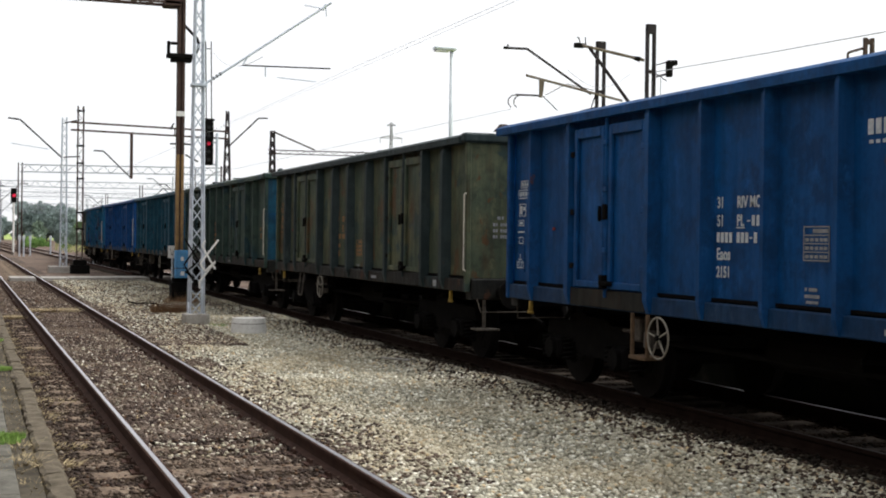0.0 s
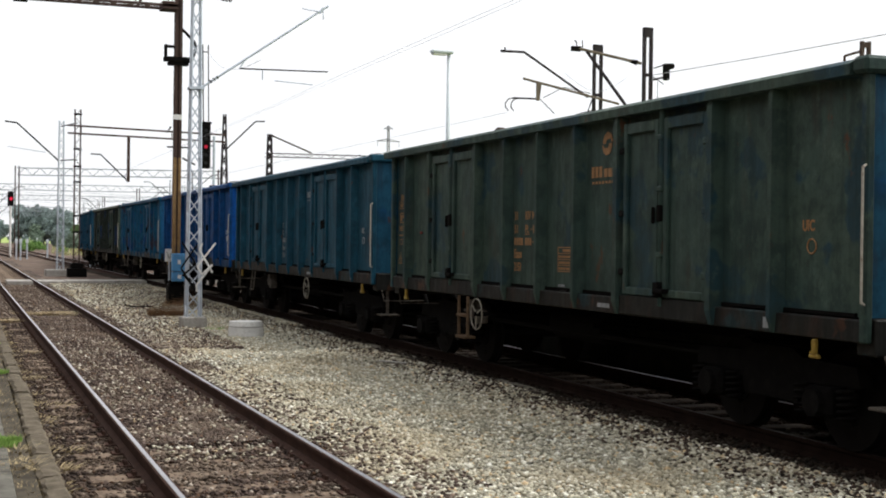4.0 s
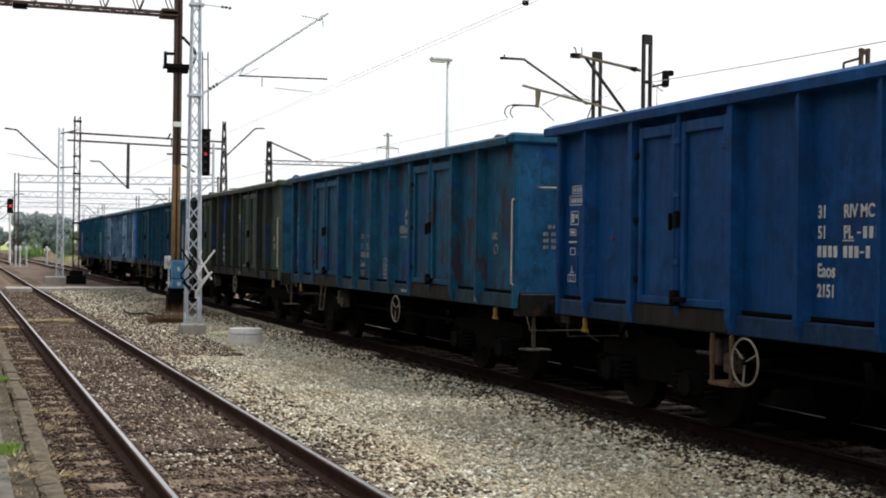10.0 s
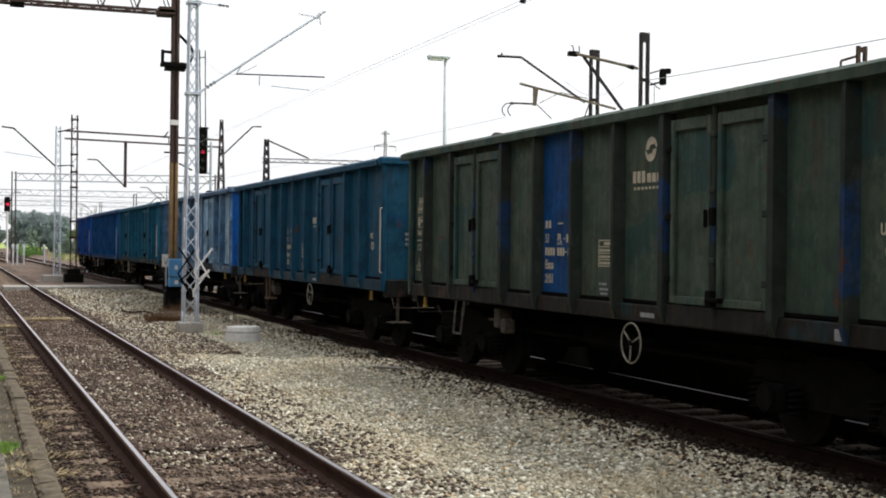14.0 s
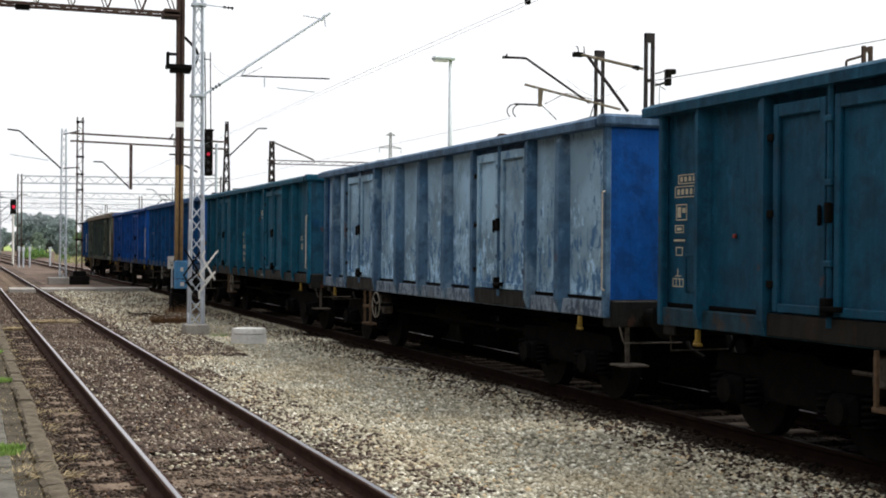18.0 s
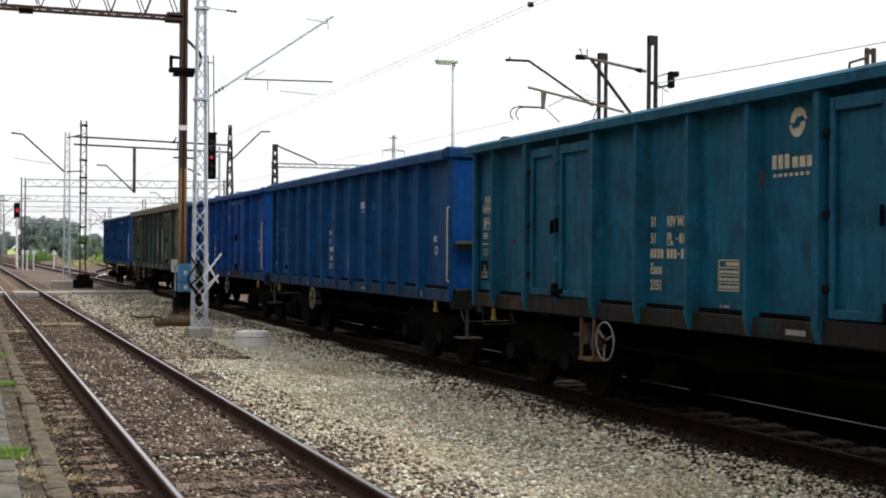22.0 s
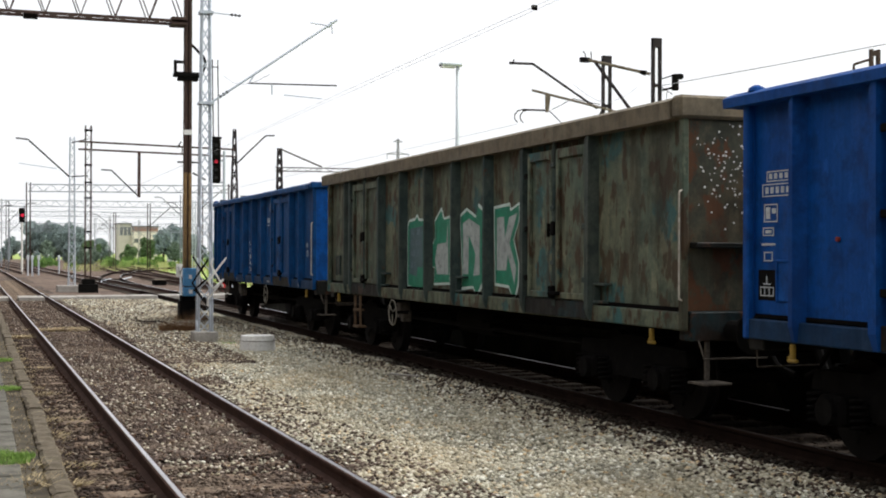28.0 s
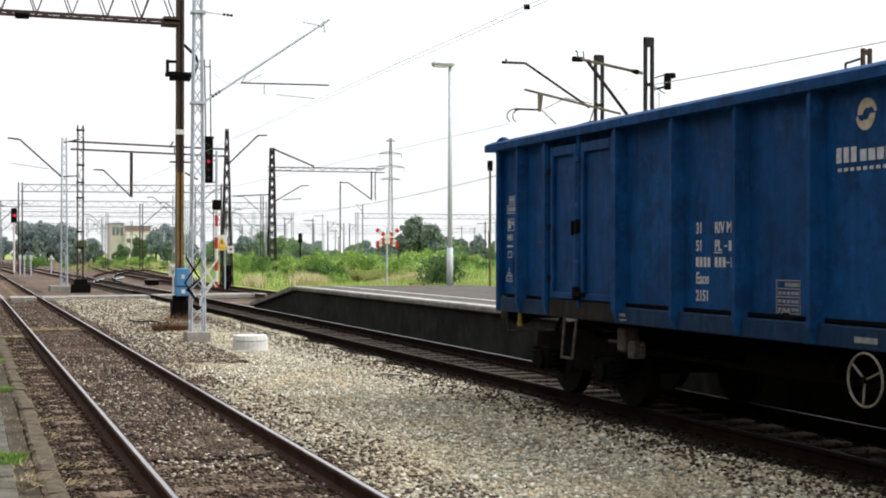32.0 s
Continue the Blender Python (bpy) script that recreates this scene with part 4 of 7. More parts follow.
m8 = base("twin_channel_mast", pose(-39.42, 19.73, 0), "dark twin-channel catenary mast with a sloping cantilever", "catenary mast", "masts behind the platform")
for s in (-1, 1):
    part("channel", boxes(((-0.06, s * 0.125 - 0.04, -0.3), (0.06, s * 0.125 + 0.04, 8.45))), M_DARKMAST, m8)
part("cap_plate", boxes(((-0.065, -0.165, 8.22), (0.065, 0.165, 8.47)), bevel=0.01), M_DARKMAST, m8)
for z in (6.8, 5.6, 4.2, 2.8, 1.6):
    part("batten", boxes(((-0.05, -0.09, z - 0.05), (0.05, 0.09, z + 0.05))), M_DARKMAST, m8)
strut(m8, "bracket_tube", (-0.1, -0.3, 6.72), (-0.1, -2.62, 8.08), 0.04, M_DARKMAST)
strut(m8, "bracket_tip", (-0.1, -2.62, 8.08), (-0.3, -3.3, 8.1), 0.04, M_DARKMAST)
strut(m8, "lower_tube", (0.2, 0.7, 6.52), (-0.1, -2.65, 7.22), 0.04, M_TAN)
part("drop_bar", prism(bmesh.new(), [(-2.24, 7.12), (-2.06, 7.08), (-2.13, 6.5), (-2.23, 6.5)], 0.02, 0.08, "x"), M_TAN, m8)
strut(m8, "registration_arm", (0.05, -2.2, 6.56), (-0.2, -2.95, 6.58), 0.03, M_DARKMAST)
hook = [(-0.2, -2.95, 6.58), (-0.22, -3.1, 6.54), (-0.24, -3.2, 6.42), (-0.25, -3.2, 6.28), (-0.25, -3.1, 6.16)]
for dy in (0.0, 0.2):
    part("steady_arm", rods([((a[0], a[1] + dy, a[2]), (b[0], b[1] + dy, b[2])) for a, b in zip(hook, hook[1:])], 0.018), M_DARKMAST, m8)
strut(m8, "stay_wire", (0.05, -2.1, 6.55), (0.1, -1.6, 6.1), 0.015, M_UNDER)
insulator(m8, (-0.1, -0.4, 6.78), (-0.1, -0.6, 6.9), M_BLACK, 0.05)
strut(m8, "link", (0.0, -0.35, 6.2), (0.0, -0.15, 6.75), 0.02, M_DARKMAST)
strut(m8, "link", (0.0, -0.75, 6.12), (0.0, -0.15, 6.28), 0.02, M_DARKMAST)
strut(m8, "stay_wire", (0.05, -2.0, 6.6), (-0.05, -1.2, 7.0), 0.012, M_DARKMAST)
strut(m8, "stay_wire", (-0.05, -1.2, 7.0), (-0.1, -0.2, 6.85), 0.012, M_DARKMAST)
part("clamp", boxes(((-0.34, -3.36, 8.06), (-0.26, -3.22, 8.14)), ((-0.32, -3.24, 8.14), (-0.28, -3.2, 8.22))), M_BLACK, m8)

m9 = base("twin_channel_mast", pose(-34.9, 26.95, 0), "dark twin-channel catenary mast with a short bracket", "catenary mast", "masts behind the platform")
for s in (-1, 1):
    part("channel", boxes(((-0.06, s * 0.13 - 0.05, -0.3), (0.06, s * 0.13 + 0.05, 8.42))), M_BROWNSTEEL, m9)
for z in (8.3, 7.6, 6.5, 5.2, 4.0, 2.8, 1.6):
    part("batten", boxes(((-0.05, -0.1, z - 0.08), (0.05, 0.1, z + 0.08))), M_BROWNSTEEL, m9)
strut(m9, "bracket_tube", (-0.05, -0.15, 8.1), (-0.25, -0.6, 7.95), 0.04, M_BROWNSTEEL)
strut(m9, "bracket_drop", (-0.25, -0.6, 7.95), (-0.25, -0.62, 7.5), 0.04, M_BROWNSTEEL)
pp = base("platform_post", pose(-42.7, 17.15, 0), "slim dark post with a small cap beyond the platform", "post", "posts beyond the platform")
strut(pp, "pole", (0, 0, -0.3), (0, 0, 5.0), 0.04, M_TAN)
strut(pp, "cap", (0, 0, 4.75), (0, 0, 5.1), 0.1, M_BLACK)
pq = base("platform_post", pose(-42.4, 17.5, 0), "dark post with a domed cap beyond the platform", "post", "posts beyond the platform")
strut(pq, "pole", (0, 0, -0.3), (0, 0, 5.6), 0.045, M_TAN)
part("domed_cap", rod(bmesh.new(), (0, 0, 5.6), (0, 0, 5.85), 0.36, 14, 0.14), M_BROWNSTEEL, pq)

# platform lamp
lp = base("platform_lamp", pose(-42.6, 15.62, 0.75), "tall pale grey platform lamp with a flat head", "street lamp")
part("pole", rod(bmesh.new(), (0, 0, 0.0), (0, 0, 7.55), 0.095, 12, 0.06), M_LAMPGREY, lp, smooth=True)
part("base_sleeve", rod(bmesh.new(), (0, 0, 0.0), (0, 0, 1.3), 0.112, 12), M_LAMPGREY, lp, smooth=True)
head = boxes(((-0.16, -0.66, 7.56), (0.16, 0.14, 7.7)), bevel=0.05)
hd = part("lamp_head", head, M_LAMPGREY, lp)
part("diffuser", boxes(((-0.12, -0.6, 7.52), (0.12, -0.1, 7.558))), M_WHITE, hd, "milky diffuser")

# colour-light signal by the level crossing, with warning signs
sg = base("light_signal", pose(-71.6, 12.25, 0), "black five-lamp railway signal on a red and white post showing red", "railway signal")
for k in range(7):
    part("post", rod(bmesh.new(), (0.2, 0.42, -0.3 + k * 0.6), (0.2, 0.42, 0.3 + k * 0.6), 0.09, 10), M_WHITE if k % 2 else M_RED, sg, "white post band" if k % 2 else "red post band")
strut(sg, "upper_post", (0.2, 0.42, 3.9), (0.2, 0.42, 7.4), 0.07, M_GALV)
part("speed_board", boxes(((0.1, 0.2, 4.2), (0.3, 0.7, 4.75)), bevel=0.02), M_BLACK, sg)
hb = boxes(((-0.16, -0.26, 5.66), (0.1, 0.26, 8.1)), bevel=0.08)
shd = part("signal_head", hb, M_BLACK, sg)
part("background_plate", boxes(((-0.2, -0.3, 8.08), (0.1, 0.3, 8.2)), bevel=0.02), M_BLACK, shd)
for k in range(5):
    z = 7.72 - k * 0.44
    lens = part("signal_lamp", rod(bmesh.new(), (0.1, 0.0, z), (0.135, 0.0, z), 0.1, 14), M_REDLAMP if k == 2 else M_LENS, shd, "lit red lamp" if k == 2 else "dark lamp")
    bm = bmesh.new()
    prism(bm, [(-0.17, z), (-0.13, z + 0.13), (0.0, z + 0.19), (0.13, z + 0.13), (0.17, z), (0.13, z), (0.1, z + 0.1), (0, z + 0.15), (-0.1, z + 0.1), (-0.13, z)], 0.1, 0.36, "x")
    part("hood", bm, M_BLACK, shd)
for z in (5.7, 6.9):
    strut(sg, "arm", (0.2, 0.42, z), (0.0, 0.2, z), 0.04, M_GALV)
part("ladder", rods([((-0.1, -0.12, 8.2), (-0.1, -0.2, 12.4)), ((-0.1, 0.16, 8.2), (-0.1, 0.1, 12.4)), ((-0.1, -0.2, 12.0), (-0.1, 0.1, 12.0))], 0.03), M_UNDER, sg)
ys = base("warning_sign", pose(-71.9, 12.95, 0), "yellow triangle warning board on a slim grey post", "sign")
strut(ys, "post", (0, 0.28, -0.3), (0, 0.28, 3.2), 0.04, M_GALV)
part("board", boxes(((0.1, -0.18, 2.0), (0.14, 0.34, 2.85)), bevel=0.01), M_WHITE, ys)
part("triangle", prism(bmesh.new(), [(-0.14, 2.28), (0.3, 2.28), (0.08, 2.74)], 0.1405, 0.15, "x"), M_SIGNYELLOW, ys, "yellow warning triangle")
part("lower_field", boxes(((0.1405, -0.16, 2.03), (0.148, 0.32, 2.24))), M_SIGNYELLOW, ys)
part("mark", boxes(((0.152, 0.05, 2.36), (0.156, 0.11, 2.56))), M_BLACK, ys)
part("small_board", boxes(((0.1, 0.38, 1.85), (0.14, 0.75, 2.25)), bevel=0.01), M_WHITE, ys)
part("mark", boxes(((0.142, 0.5, 2.0), (0.146, 0.62, 2.12))), M_BLACK, ys)
cb = base("level_crossing_cross", pose(-71.65, 22.45, 0.0), "red and white double crossing saltire on a grey post", "sign")
strut(cb, "post", (0, 0, -0.2), (0, 0, 3.2), 0.045, M_GALV)
for s in (-1, 1):
    for k in range(8):
        a, b = -0.66 + k * 0.165, -0.66 + (k + 1) * 0.165
        x, paint = 0.05 + 0.012 * (s + 1), M_RED if k in (0, 2, 5, 7) else M_WHITE
        part("arm", bar(bmesh.new(), (x, a, 2.8 + s * 0.62 * a), (x, b, 2.8 + s * 0.62 * b), 0.02, 0.22), paint, cb)
        if s * (a + b) < 0:   # the second, lower cross shows its two hanging halves only
            part("lower_arm", bar(bmesh.new(), (x, a, 2.56 + s * 0.5 * a), (x, b, 2.56 + s * 0.5 * b), 0.02, 0.22), paint, cb)

# things on the gravel
wb = base("marker_block", pose(-27.0, 5.5, 0), "white painted round concrete marker block on the gravel", "concrete block")
part("drum", rod(bmesh.new(), (0, 0, -0.22), (0, 0, 0.04), 0.37, 24, 0.36), M_WHITE, wb, smooth=False)
part("lid", rod(bmesh.new(), (0, 0, 0.06), (0, 0, 0.16), 0.36, 24, 0.34), M_WHITE, wb)
part("joint", rod(bmesh.new(), (0, 0, 0.03), (0, 0, 0.065), 0.335, 24), M_CONCRETE, wb)


def tuft(name, cx, cy, cz, radius, height, count, mat, label, seed, category="weeds"):
    """A clump of thin leaning blades, one mesh."""
    rng = random.Random(seed)
    verts, faces = [], []
    for _ in range(count):
        a, d = rng.uniform(0, 6.283), radius * math.sqrt(rng.random())
        x, y = cx + d * math.cos(a), cy + d * math.sin(a)
        h, lean, w = height * rng.uniform(0.4, 1.1), rng.uniform(0, 0.5), rng.uniform(0.004, 0.011)
        if category == "grass":   # matted by feet and wind
            h, lean = h * 0.55, rng.uniform(0.8, 3.2)
        b = rng.uniform(0, 6.283)
        tx, ty = x + h * lean * math.cos(a), y + h * lean * math.sin(a)
        n = len(verts)
        verts += [(x - w * math.cos(b), y - w * math.sin(b), cz), (x + w * math.cos(b), y + w * math.sin(b), cz), ((x + tx) / 2 + w * 0.7 * math.cos(b), (y + ty) / 2, cz + h * 0.6),
                  (tx, ty, cz + h), ((x + tx) / 2 - w * 0.7 * math.cos(b), (y + ty) / 2, cz + h * 0.6)]
        faces += [(n, n + 1, n + 2, n + 4), (n + 4, n + 2, n + 3)]
    return tagged(put(name, raw_mesh(name, verts, faces), mat), label, category, kind="stuff")


tuft("dry_weeds", -34.3, 4.92, -0.2, 0.46, 0.44, 1300, M_DRY, "reddish-brown dry weeds round the mast's foot", 1)
tuft("dry_weeds", -39.5, 6.0, -0.2, 0.5, 0.45, 220, M_DRY, "reddish-brown dry weeds round the mast's foot", 2)
tuft("grass_tuft", -28.9, 5.2, -0.18, 0.2, 0.15, 160, M_BUSH, "small green weed beside the concrete block", 3)
for k, (x, y, r) in enumerate(((-11.1, 0.2, 0.22), (-11.5, 0.06, 0.24), (-11.3, 0.32, 0.14), (-17.0, 0.33, 0.2), (-21.5, 0.34, 0.2))):
    tuft("grass_tuft", x, y, 0.18, r, 0.07, 520, M_BUSH, "short green grass in the platform's slab joints", 10 + k)
for k, (x, y, r, n) in enumerate(((-10.2, 0.36, 0.26, 120), (-10.9, 0.42, 0.25, 90), (-9.9, 0.62, 0.16, 50), (-10.0, 0.1, 0.4, 90), (-15.2, 0.8, 0.2, 90), (-16.4, 0.85, 0.4, 180), (-19.6, 0.75, 0.35, 160), (-24, 0.8, 0.5, 220), (-12.9, 0.8, 0.3, 110))):
    tuft("dry_grass", x, y, 0.17 if y < 0.66 else -0.17, r, 0.1, n, M_STRAW, "matted straw-coloured grass at the platform's edge", 90 + k, "grass")
tuft("dry_grass", -35.8, 2.15, -0.17, 0.95, 0.11, 6500, M_STRAW, "flattened straw-coloured dry grass between the rails", 31, "grass")
tuft("dry_grass", -33.0, 1.0, -0.17, 0.7, 0.1, 1500, M_STRAW, "flattened straw-coloured dry grass between the rails", 32, "grass")
for k, (x, y) in enumerate(tuple((-9.2 - 0.8 * q, 0.42 + 0.05 * math.sin(q * 2.1)) for q in range(22))):
    tuft("dry_grass", x, y, 0.16, 0.34, 0.06, 150, M_STRAW, "straw-coloured dry grass on the platform's edge", 40 + k, "grass")
pk = base("plank", pose(-20.5, 6.6, -0.13, 0, 0, 28), "weathered pale splintered board on the gravel", "board")
part("board", boxes(((-0.3, -0.05, 0), (0.3, 0.05, 0.02)), bevel=0.004), M_CONCRETE, pk)

# ---- overhead wires ----


def wire(name, points, r, label, mat=M_WIRE):
    """One thin three-sided tube through the points."""
    verts, faces = [], []
    for p in points:
        verts += [(p[0], p[1] + r * math.cos(a), p[2] + r * math.sin(a)) for a in (1.57, 3.66, 5.76)]
    for i in range(len(points) - 1):
        for j in range(3):
            faces.append((i * 3 + j, i * 3 + (j + 1) % 3, i * 3 + 3 + (j + 1) % 3, i * 3 + 3 + j))
    return tagged(put(name, raw_mesh(name, verts, faces), mat), label, "wire")


def sagging(a, b, sag, n=8):
    a, b = Vector(a), Vector(b)
    return [tuple(a.lerp(b, k / n) - Vector((0, 0, sag * 4 * (k / n) * (1 - k / n)))) for k in range(n + 1)]


tagged(wire("loose_cable", [(-34.5 - 0.8 * k, 4.6 + 0.25 * math.sin(k * 0.9), -0.12 + 0.1 * abs(math.sin(k * 0.7))) for k in range(7)], 0.022, "dark loose cable lying on the gravel", M_UNDER), category="cable")
wire("contact_wire", [(15, TRACK_Y, 5.9), (-29.7, TRACK_Y - 0.2, 5.72), (-72.5, TRACK_Y, 5.6)], 0.004, "thin contact wire over the train's track")
wire("contact_wire", [(15, TRACK_Y + 0.2, 5.98), (-29.7, TRACK_Y + 0.05, 5.76), (-72.5, TRACK_Y, 5.62)], 0.0035, "thin contact wire over the train's track")
for k, x in enumerate((-12.2, -14.0, -16.5, -19.5)):
    c = base("wire_clip", pose(x, TRACK_Y + 0.05, 5.82), "small dark clip on the contact wire", "clip", "clips on the contact wire")
    part("clamp", boxes(((-0.02, -0.05, -0.02), (0.02, 0.05, 0.06)), bevel=0.01), M_UNDER, c)
wire("feeder_wire", sagging((-300, 60, 13), (-20, 23.5, 7.4), 3.0), 0.016, "sagging supply wire behind the platform")
wire("feeder_wire", sagging((-300, 52, 12), (-20, 22.6, 7.0), 3.0), 0.016, "sagging supply wire behind the platform")
wire("feeder_wire", sagging((-35.5, 19.6, 7.0), (10, 21.0, 6.9), 0.3), 0.014, "sagging supply wire behind the platform")
wire("contact_wire", [(-39.6, 16.6, 6.1), (-112, 13.4, 5.6)], 0.008, "thin contact wire over the rear track")
wire("tie_wire", sagging((-71.6, 12.25, 12.2), (-29.7, 6.3, 5.95), 0.6), 0.008, "thin slack wire between the masts")

# ---- distant yard: gantries, masts, signals ----


def far_gantry(x, y0, y1, z, h, label, skew=0.0):
    g = base("yard_gantry", pose(x, y0, 0), label, "gantry", "distant gantries")
    for y in (0.0, y1 - y0):
        for s in (-0.18, 0.18):
            # Far posts take the haze-paled steel; nearer ones stay brown.
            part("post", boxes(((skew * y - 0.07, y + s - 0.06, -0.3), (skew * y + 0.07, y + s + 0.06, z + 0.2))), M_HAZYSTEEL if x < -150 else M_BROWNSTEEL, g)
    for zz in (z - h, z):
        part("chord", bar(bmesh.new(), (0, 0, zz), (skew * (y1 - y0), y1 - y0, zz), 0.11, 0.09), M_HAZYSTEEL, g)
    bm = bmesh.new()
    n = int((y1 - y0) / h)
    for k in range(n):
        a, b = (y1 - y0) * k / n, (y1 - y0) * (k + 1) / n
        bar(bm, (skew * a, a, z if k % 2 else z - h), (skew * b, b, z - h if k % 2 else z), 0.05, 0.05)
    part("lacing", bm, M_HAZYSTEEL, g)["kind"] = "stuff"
    return g


far_gantry(-136.4, 4.8, 24.0, 8.6, 0.7, "lattice gantry across the yard, greyed with distance haze", 0.25)
far_gantry(-190, 3.0, 40.0, 9.0, 0.8, "lattice gantry across the yard, greyed with distance haze", 0.15)
far_gantry(-260, -2.0, 60.0, 9.6, 0.9, "lattice gantry across the yard, greyed with distance haze", 0.1)
far_gantry(-310, -6.0, 70.0, 8.4, 1.0, "lattice gantry across the yard, greyed with distance haze", 0.1)
far_gantry(-215, 62.0, 105.0, 8.6, 0.8, "lattice gantry beyond the meadow, greyed with distance haze", 0.1)
for k in range(14):
    d = 120 + 14 * k
    wire("yard_wire", sagging((-d, -3 + k * 0.2, 6.6 + 0.1 * (k % 5)), (-d - 20, 0.13 * d + 18, 6.2 + 0.15 * (k % 4)), 0.5), 0.018, "thin distant wire over the yard", M_HAZYSTEEL)
rng = random.Random(21)
for k in range(62):
    left = k < 36
    d = rng.uniform(105, 330) if left else rng.uniform(200, 400)
    b = rng.uniform(-0.02, 0.22) if left else rng.uniform(0.2, 0.5)
    h = rng.uniform(6.5, 9.0) if left else rng.uniform(6.0, 9.5)
    mm = base("catenary_mast", pose(-d, b * d, 0), "slim distant catenary mast with a sloping bracket", "catenary mast", "distant catenary masts")
    mat = rng.choice((M_BROWNSTEEL, M_GALV, M_MIDSTEEL, M_HAZYSTEEL))
    if left:
        for s in (-0.13, 0.13):
            part("post", boxes(((-0.05, s - 0.045, -0.4), (0.05, s + 0.045, h))), mat, mm)
        side = rng.choice((-1, 1))
        part("bracket", rods([((0, 0, h - 2.3), (0, side * 2.2, h - 0.3)), ((0, side * 2.2, h - 0.3), (0, side * 2.9, h - 0.3))], 0.045), M_MIDSTEEL, mm)
    else:
        part("post", rod(bmesh.new(), (0, 0, -0.4), (0, 0, h), 0.14, 6, 0.1), mat, mm)
        part("crossarm", boxes(((-0.05, -1.6, h - 0.5), (0.05, 0.4, h - 0.38))), M_MIDSTEEL, mm)
for k in range(6):
    wire("yard_wire", sagging((-230 - 22 * k, 46 + 5 * k, 7.4), (-215 - 22 * k, 112 + 5 * k, 7.6), 0.8), 0.03, "thin distant wire beyond the meadow", M_MIDSTEEL)
for k, (x, y, z) in enumerate(((-131.4, 4.06, 5.4), (-184.6, 44.8, 4.0), (-128, 55.8, 4.3))):
    s = base("light_signal", pose(x, y, 0), "distant black signal with red and white post", "railway signal", "distant signals")
    part("post", rod(bmesh.new(), (0, 0, -0.4), (0, 0, z - 0.4), 0.1, 8), M_WHITE if k == 0 else M_UNDER, s)
    hd = part("signal_head", boxes(((-0.12, -0.28, z - 0.7), (0.12, 0.28, z + 0.7)), bevel=0.06), M_BLACK, s)
    part("signal_lamp", rod(bmesh.new(), (0.12, 0.03, z), (0.17, 0.03, z), 0.16, 12), M_REDLAMP if k == 0 else M_LENS, hd)
for k in range(7):
    d = rng.uniform(120, 230)
    b = rng.uniform(0.0, 0.07)
    mk = base("dwarf_signal", pose(-d, b * d, -0.2), "small distant white-capped dwarf signal post", "railway signal", "dwarf signals")
    part("post", rod(bmesh.new(), (0, 0, 0), (0, 0, 1.5), 0.07, 6), M_GALV, mk)
    part("cap", boxes(((-0.1, -0.12, 1.4), (0.1, 0.12, 1.8)), bevel=0.03), M_LAMPGREY, mk)

# high-voltage pylon
py = base("power_pylon", pose(-400.7, 126.7, 0), "grey lattice high-voltage pylon far off", "pylon")
for sx, sy in ((-1, -1), (1, -1), (1, 1), (-1, 1)):
    part("leg", bar(bmesh.new(), (sx * 0.85, sy * 0.85, -1), (sx * 0.22, sy * 0.22, 38.6), 0.13, 0.13), M_MIDSTEEL, py)
bm = bmesh.new()
for k in range(22):
    z0, z1 = 38 * k / 22, 38 * (k + 1) / 22
    w0, w1 = 0.85 - 0.63 * z0 / 38, 0.85 - 0.63 * z1 / 38
    bar(bm, (w0, -w0, z0), (w1, w1, z1), 0.06, 0.06)
    bar(bm, (w0, w0, z0), (w1, -w1, z1), 0.06, 0.06)
part("bracing", bm, M_MIDSTEEL, py)
for z, w in ((37.6, 1.5), (33.6, 3.7), (29.4, 4.6), (25.4, 3.2)):
    part("crossarm", rods([((0, -w, z), (0, w, z)), ((0, -w, z), (0, 0, z + 0.7)), ((0, w, z), (0, 0, z + 0.7))], 0.1), M_MIDSTEEL, py)
for z, w in ((33.6, 3.6), (29.4, 4.5)):
    for sd in (-1, 1):
        part("insulator", rods([((0, sd * w, z), (0, sd * w, z - 1.6))], 0.09), M_MIDSTEEL, py)

# ---- buildings far off ----
bl = base("signal_building", pose(-357.5, 39.6, 0), "pale beige flat-roofed railway building with dark windows", "building")
bmat = plain("beige_render", (0.8, 0.73, 0.64), 0.9, 0, 0.15, 0.4)
part("wall", boxes(((-5, -1.2, -1), (5, 5.6, 8.7))), bmat, bl)
part("side_wing", boxes(((-5, -4.6, -1), (4.4, -1.2, 9.4))), plain("grey_render", (0.58, 0.53, 0.48), 0.9, 0, 0.15, 0.5), bl, "taller grey stair wing")
part("fascia", boxes(((5.0, -1.1, 7.5), (5.05, 5.5, 8.65))), plain("faded_red_fascia", (0.4, 0.2, 0.15), 0.9, 0, 0.2, 0.5), bl, "faded red band under the roof")
part("roof", boxes(((-5.3, -1.15, 8.7), (5.3, 5.9, 8.95)), ((-5.2, -4.8, 9.4), (4.7, -1.16, 9.65))), M_DARKWALL, bl)
for k in range(3):
    part("window", boxes(((4.4, -4.2 + k * 1.0, 6.4), (4.46, -3.5 + k * 1.0, 8.6))), M_MIDSTEEL, bl)
for r in range(2):
    for k in range(4):
        part("window", boxes(((5.0, -0.6 + k * 1.6, 1.9 + r * 2.6), (5.06, 0.35 + k * 1.6, 3.0 + r * 2.6))), M_MIDSTEEL, bl)
sh = base("shed", pose(-300, 43, 0), "low white shed with a shallow roof", "shed")
part("wall", boxes(((-3, -2.2, -0.5), (3, 2.2, 2.4))), M_WHITE, sh)
part("roof", prism(bmesh.new(), [(-2.5, 2.4), (2.5, 2.4), (0, 3.2)], -3.2, 3.2, "x"), M_GALV, sh)
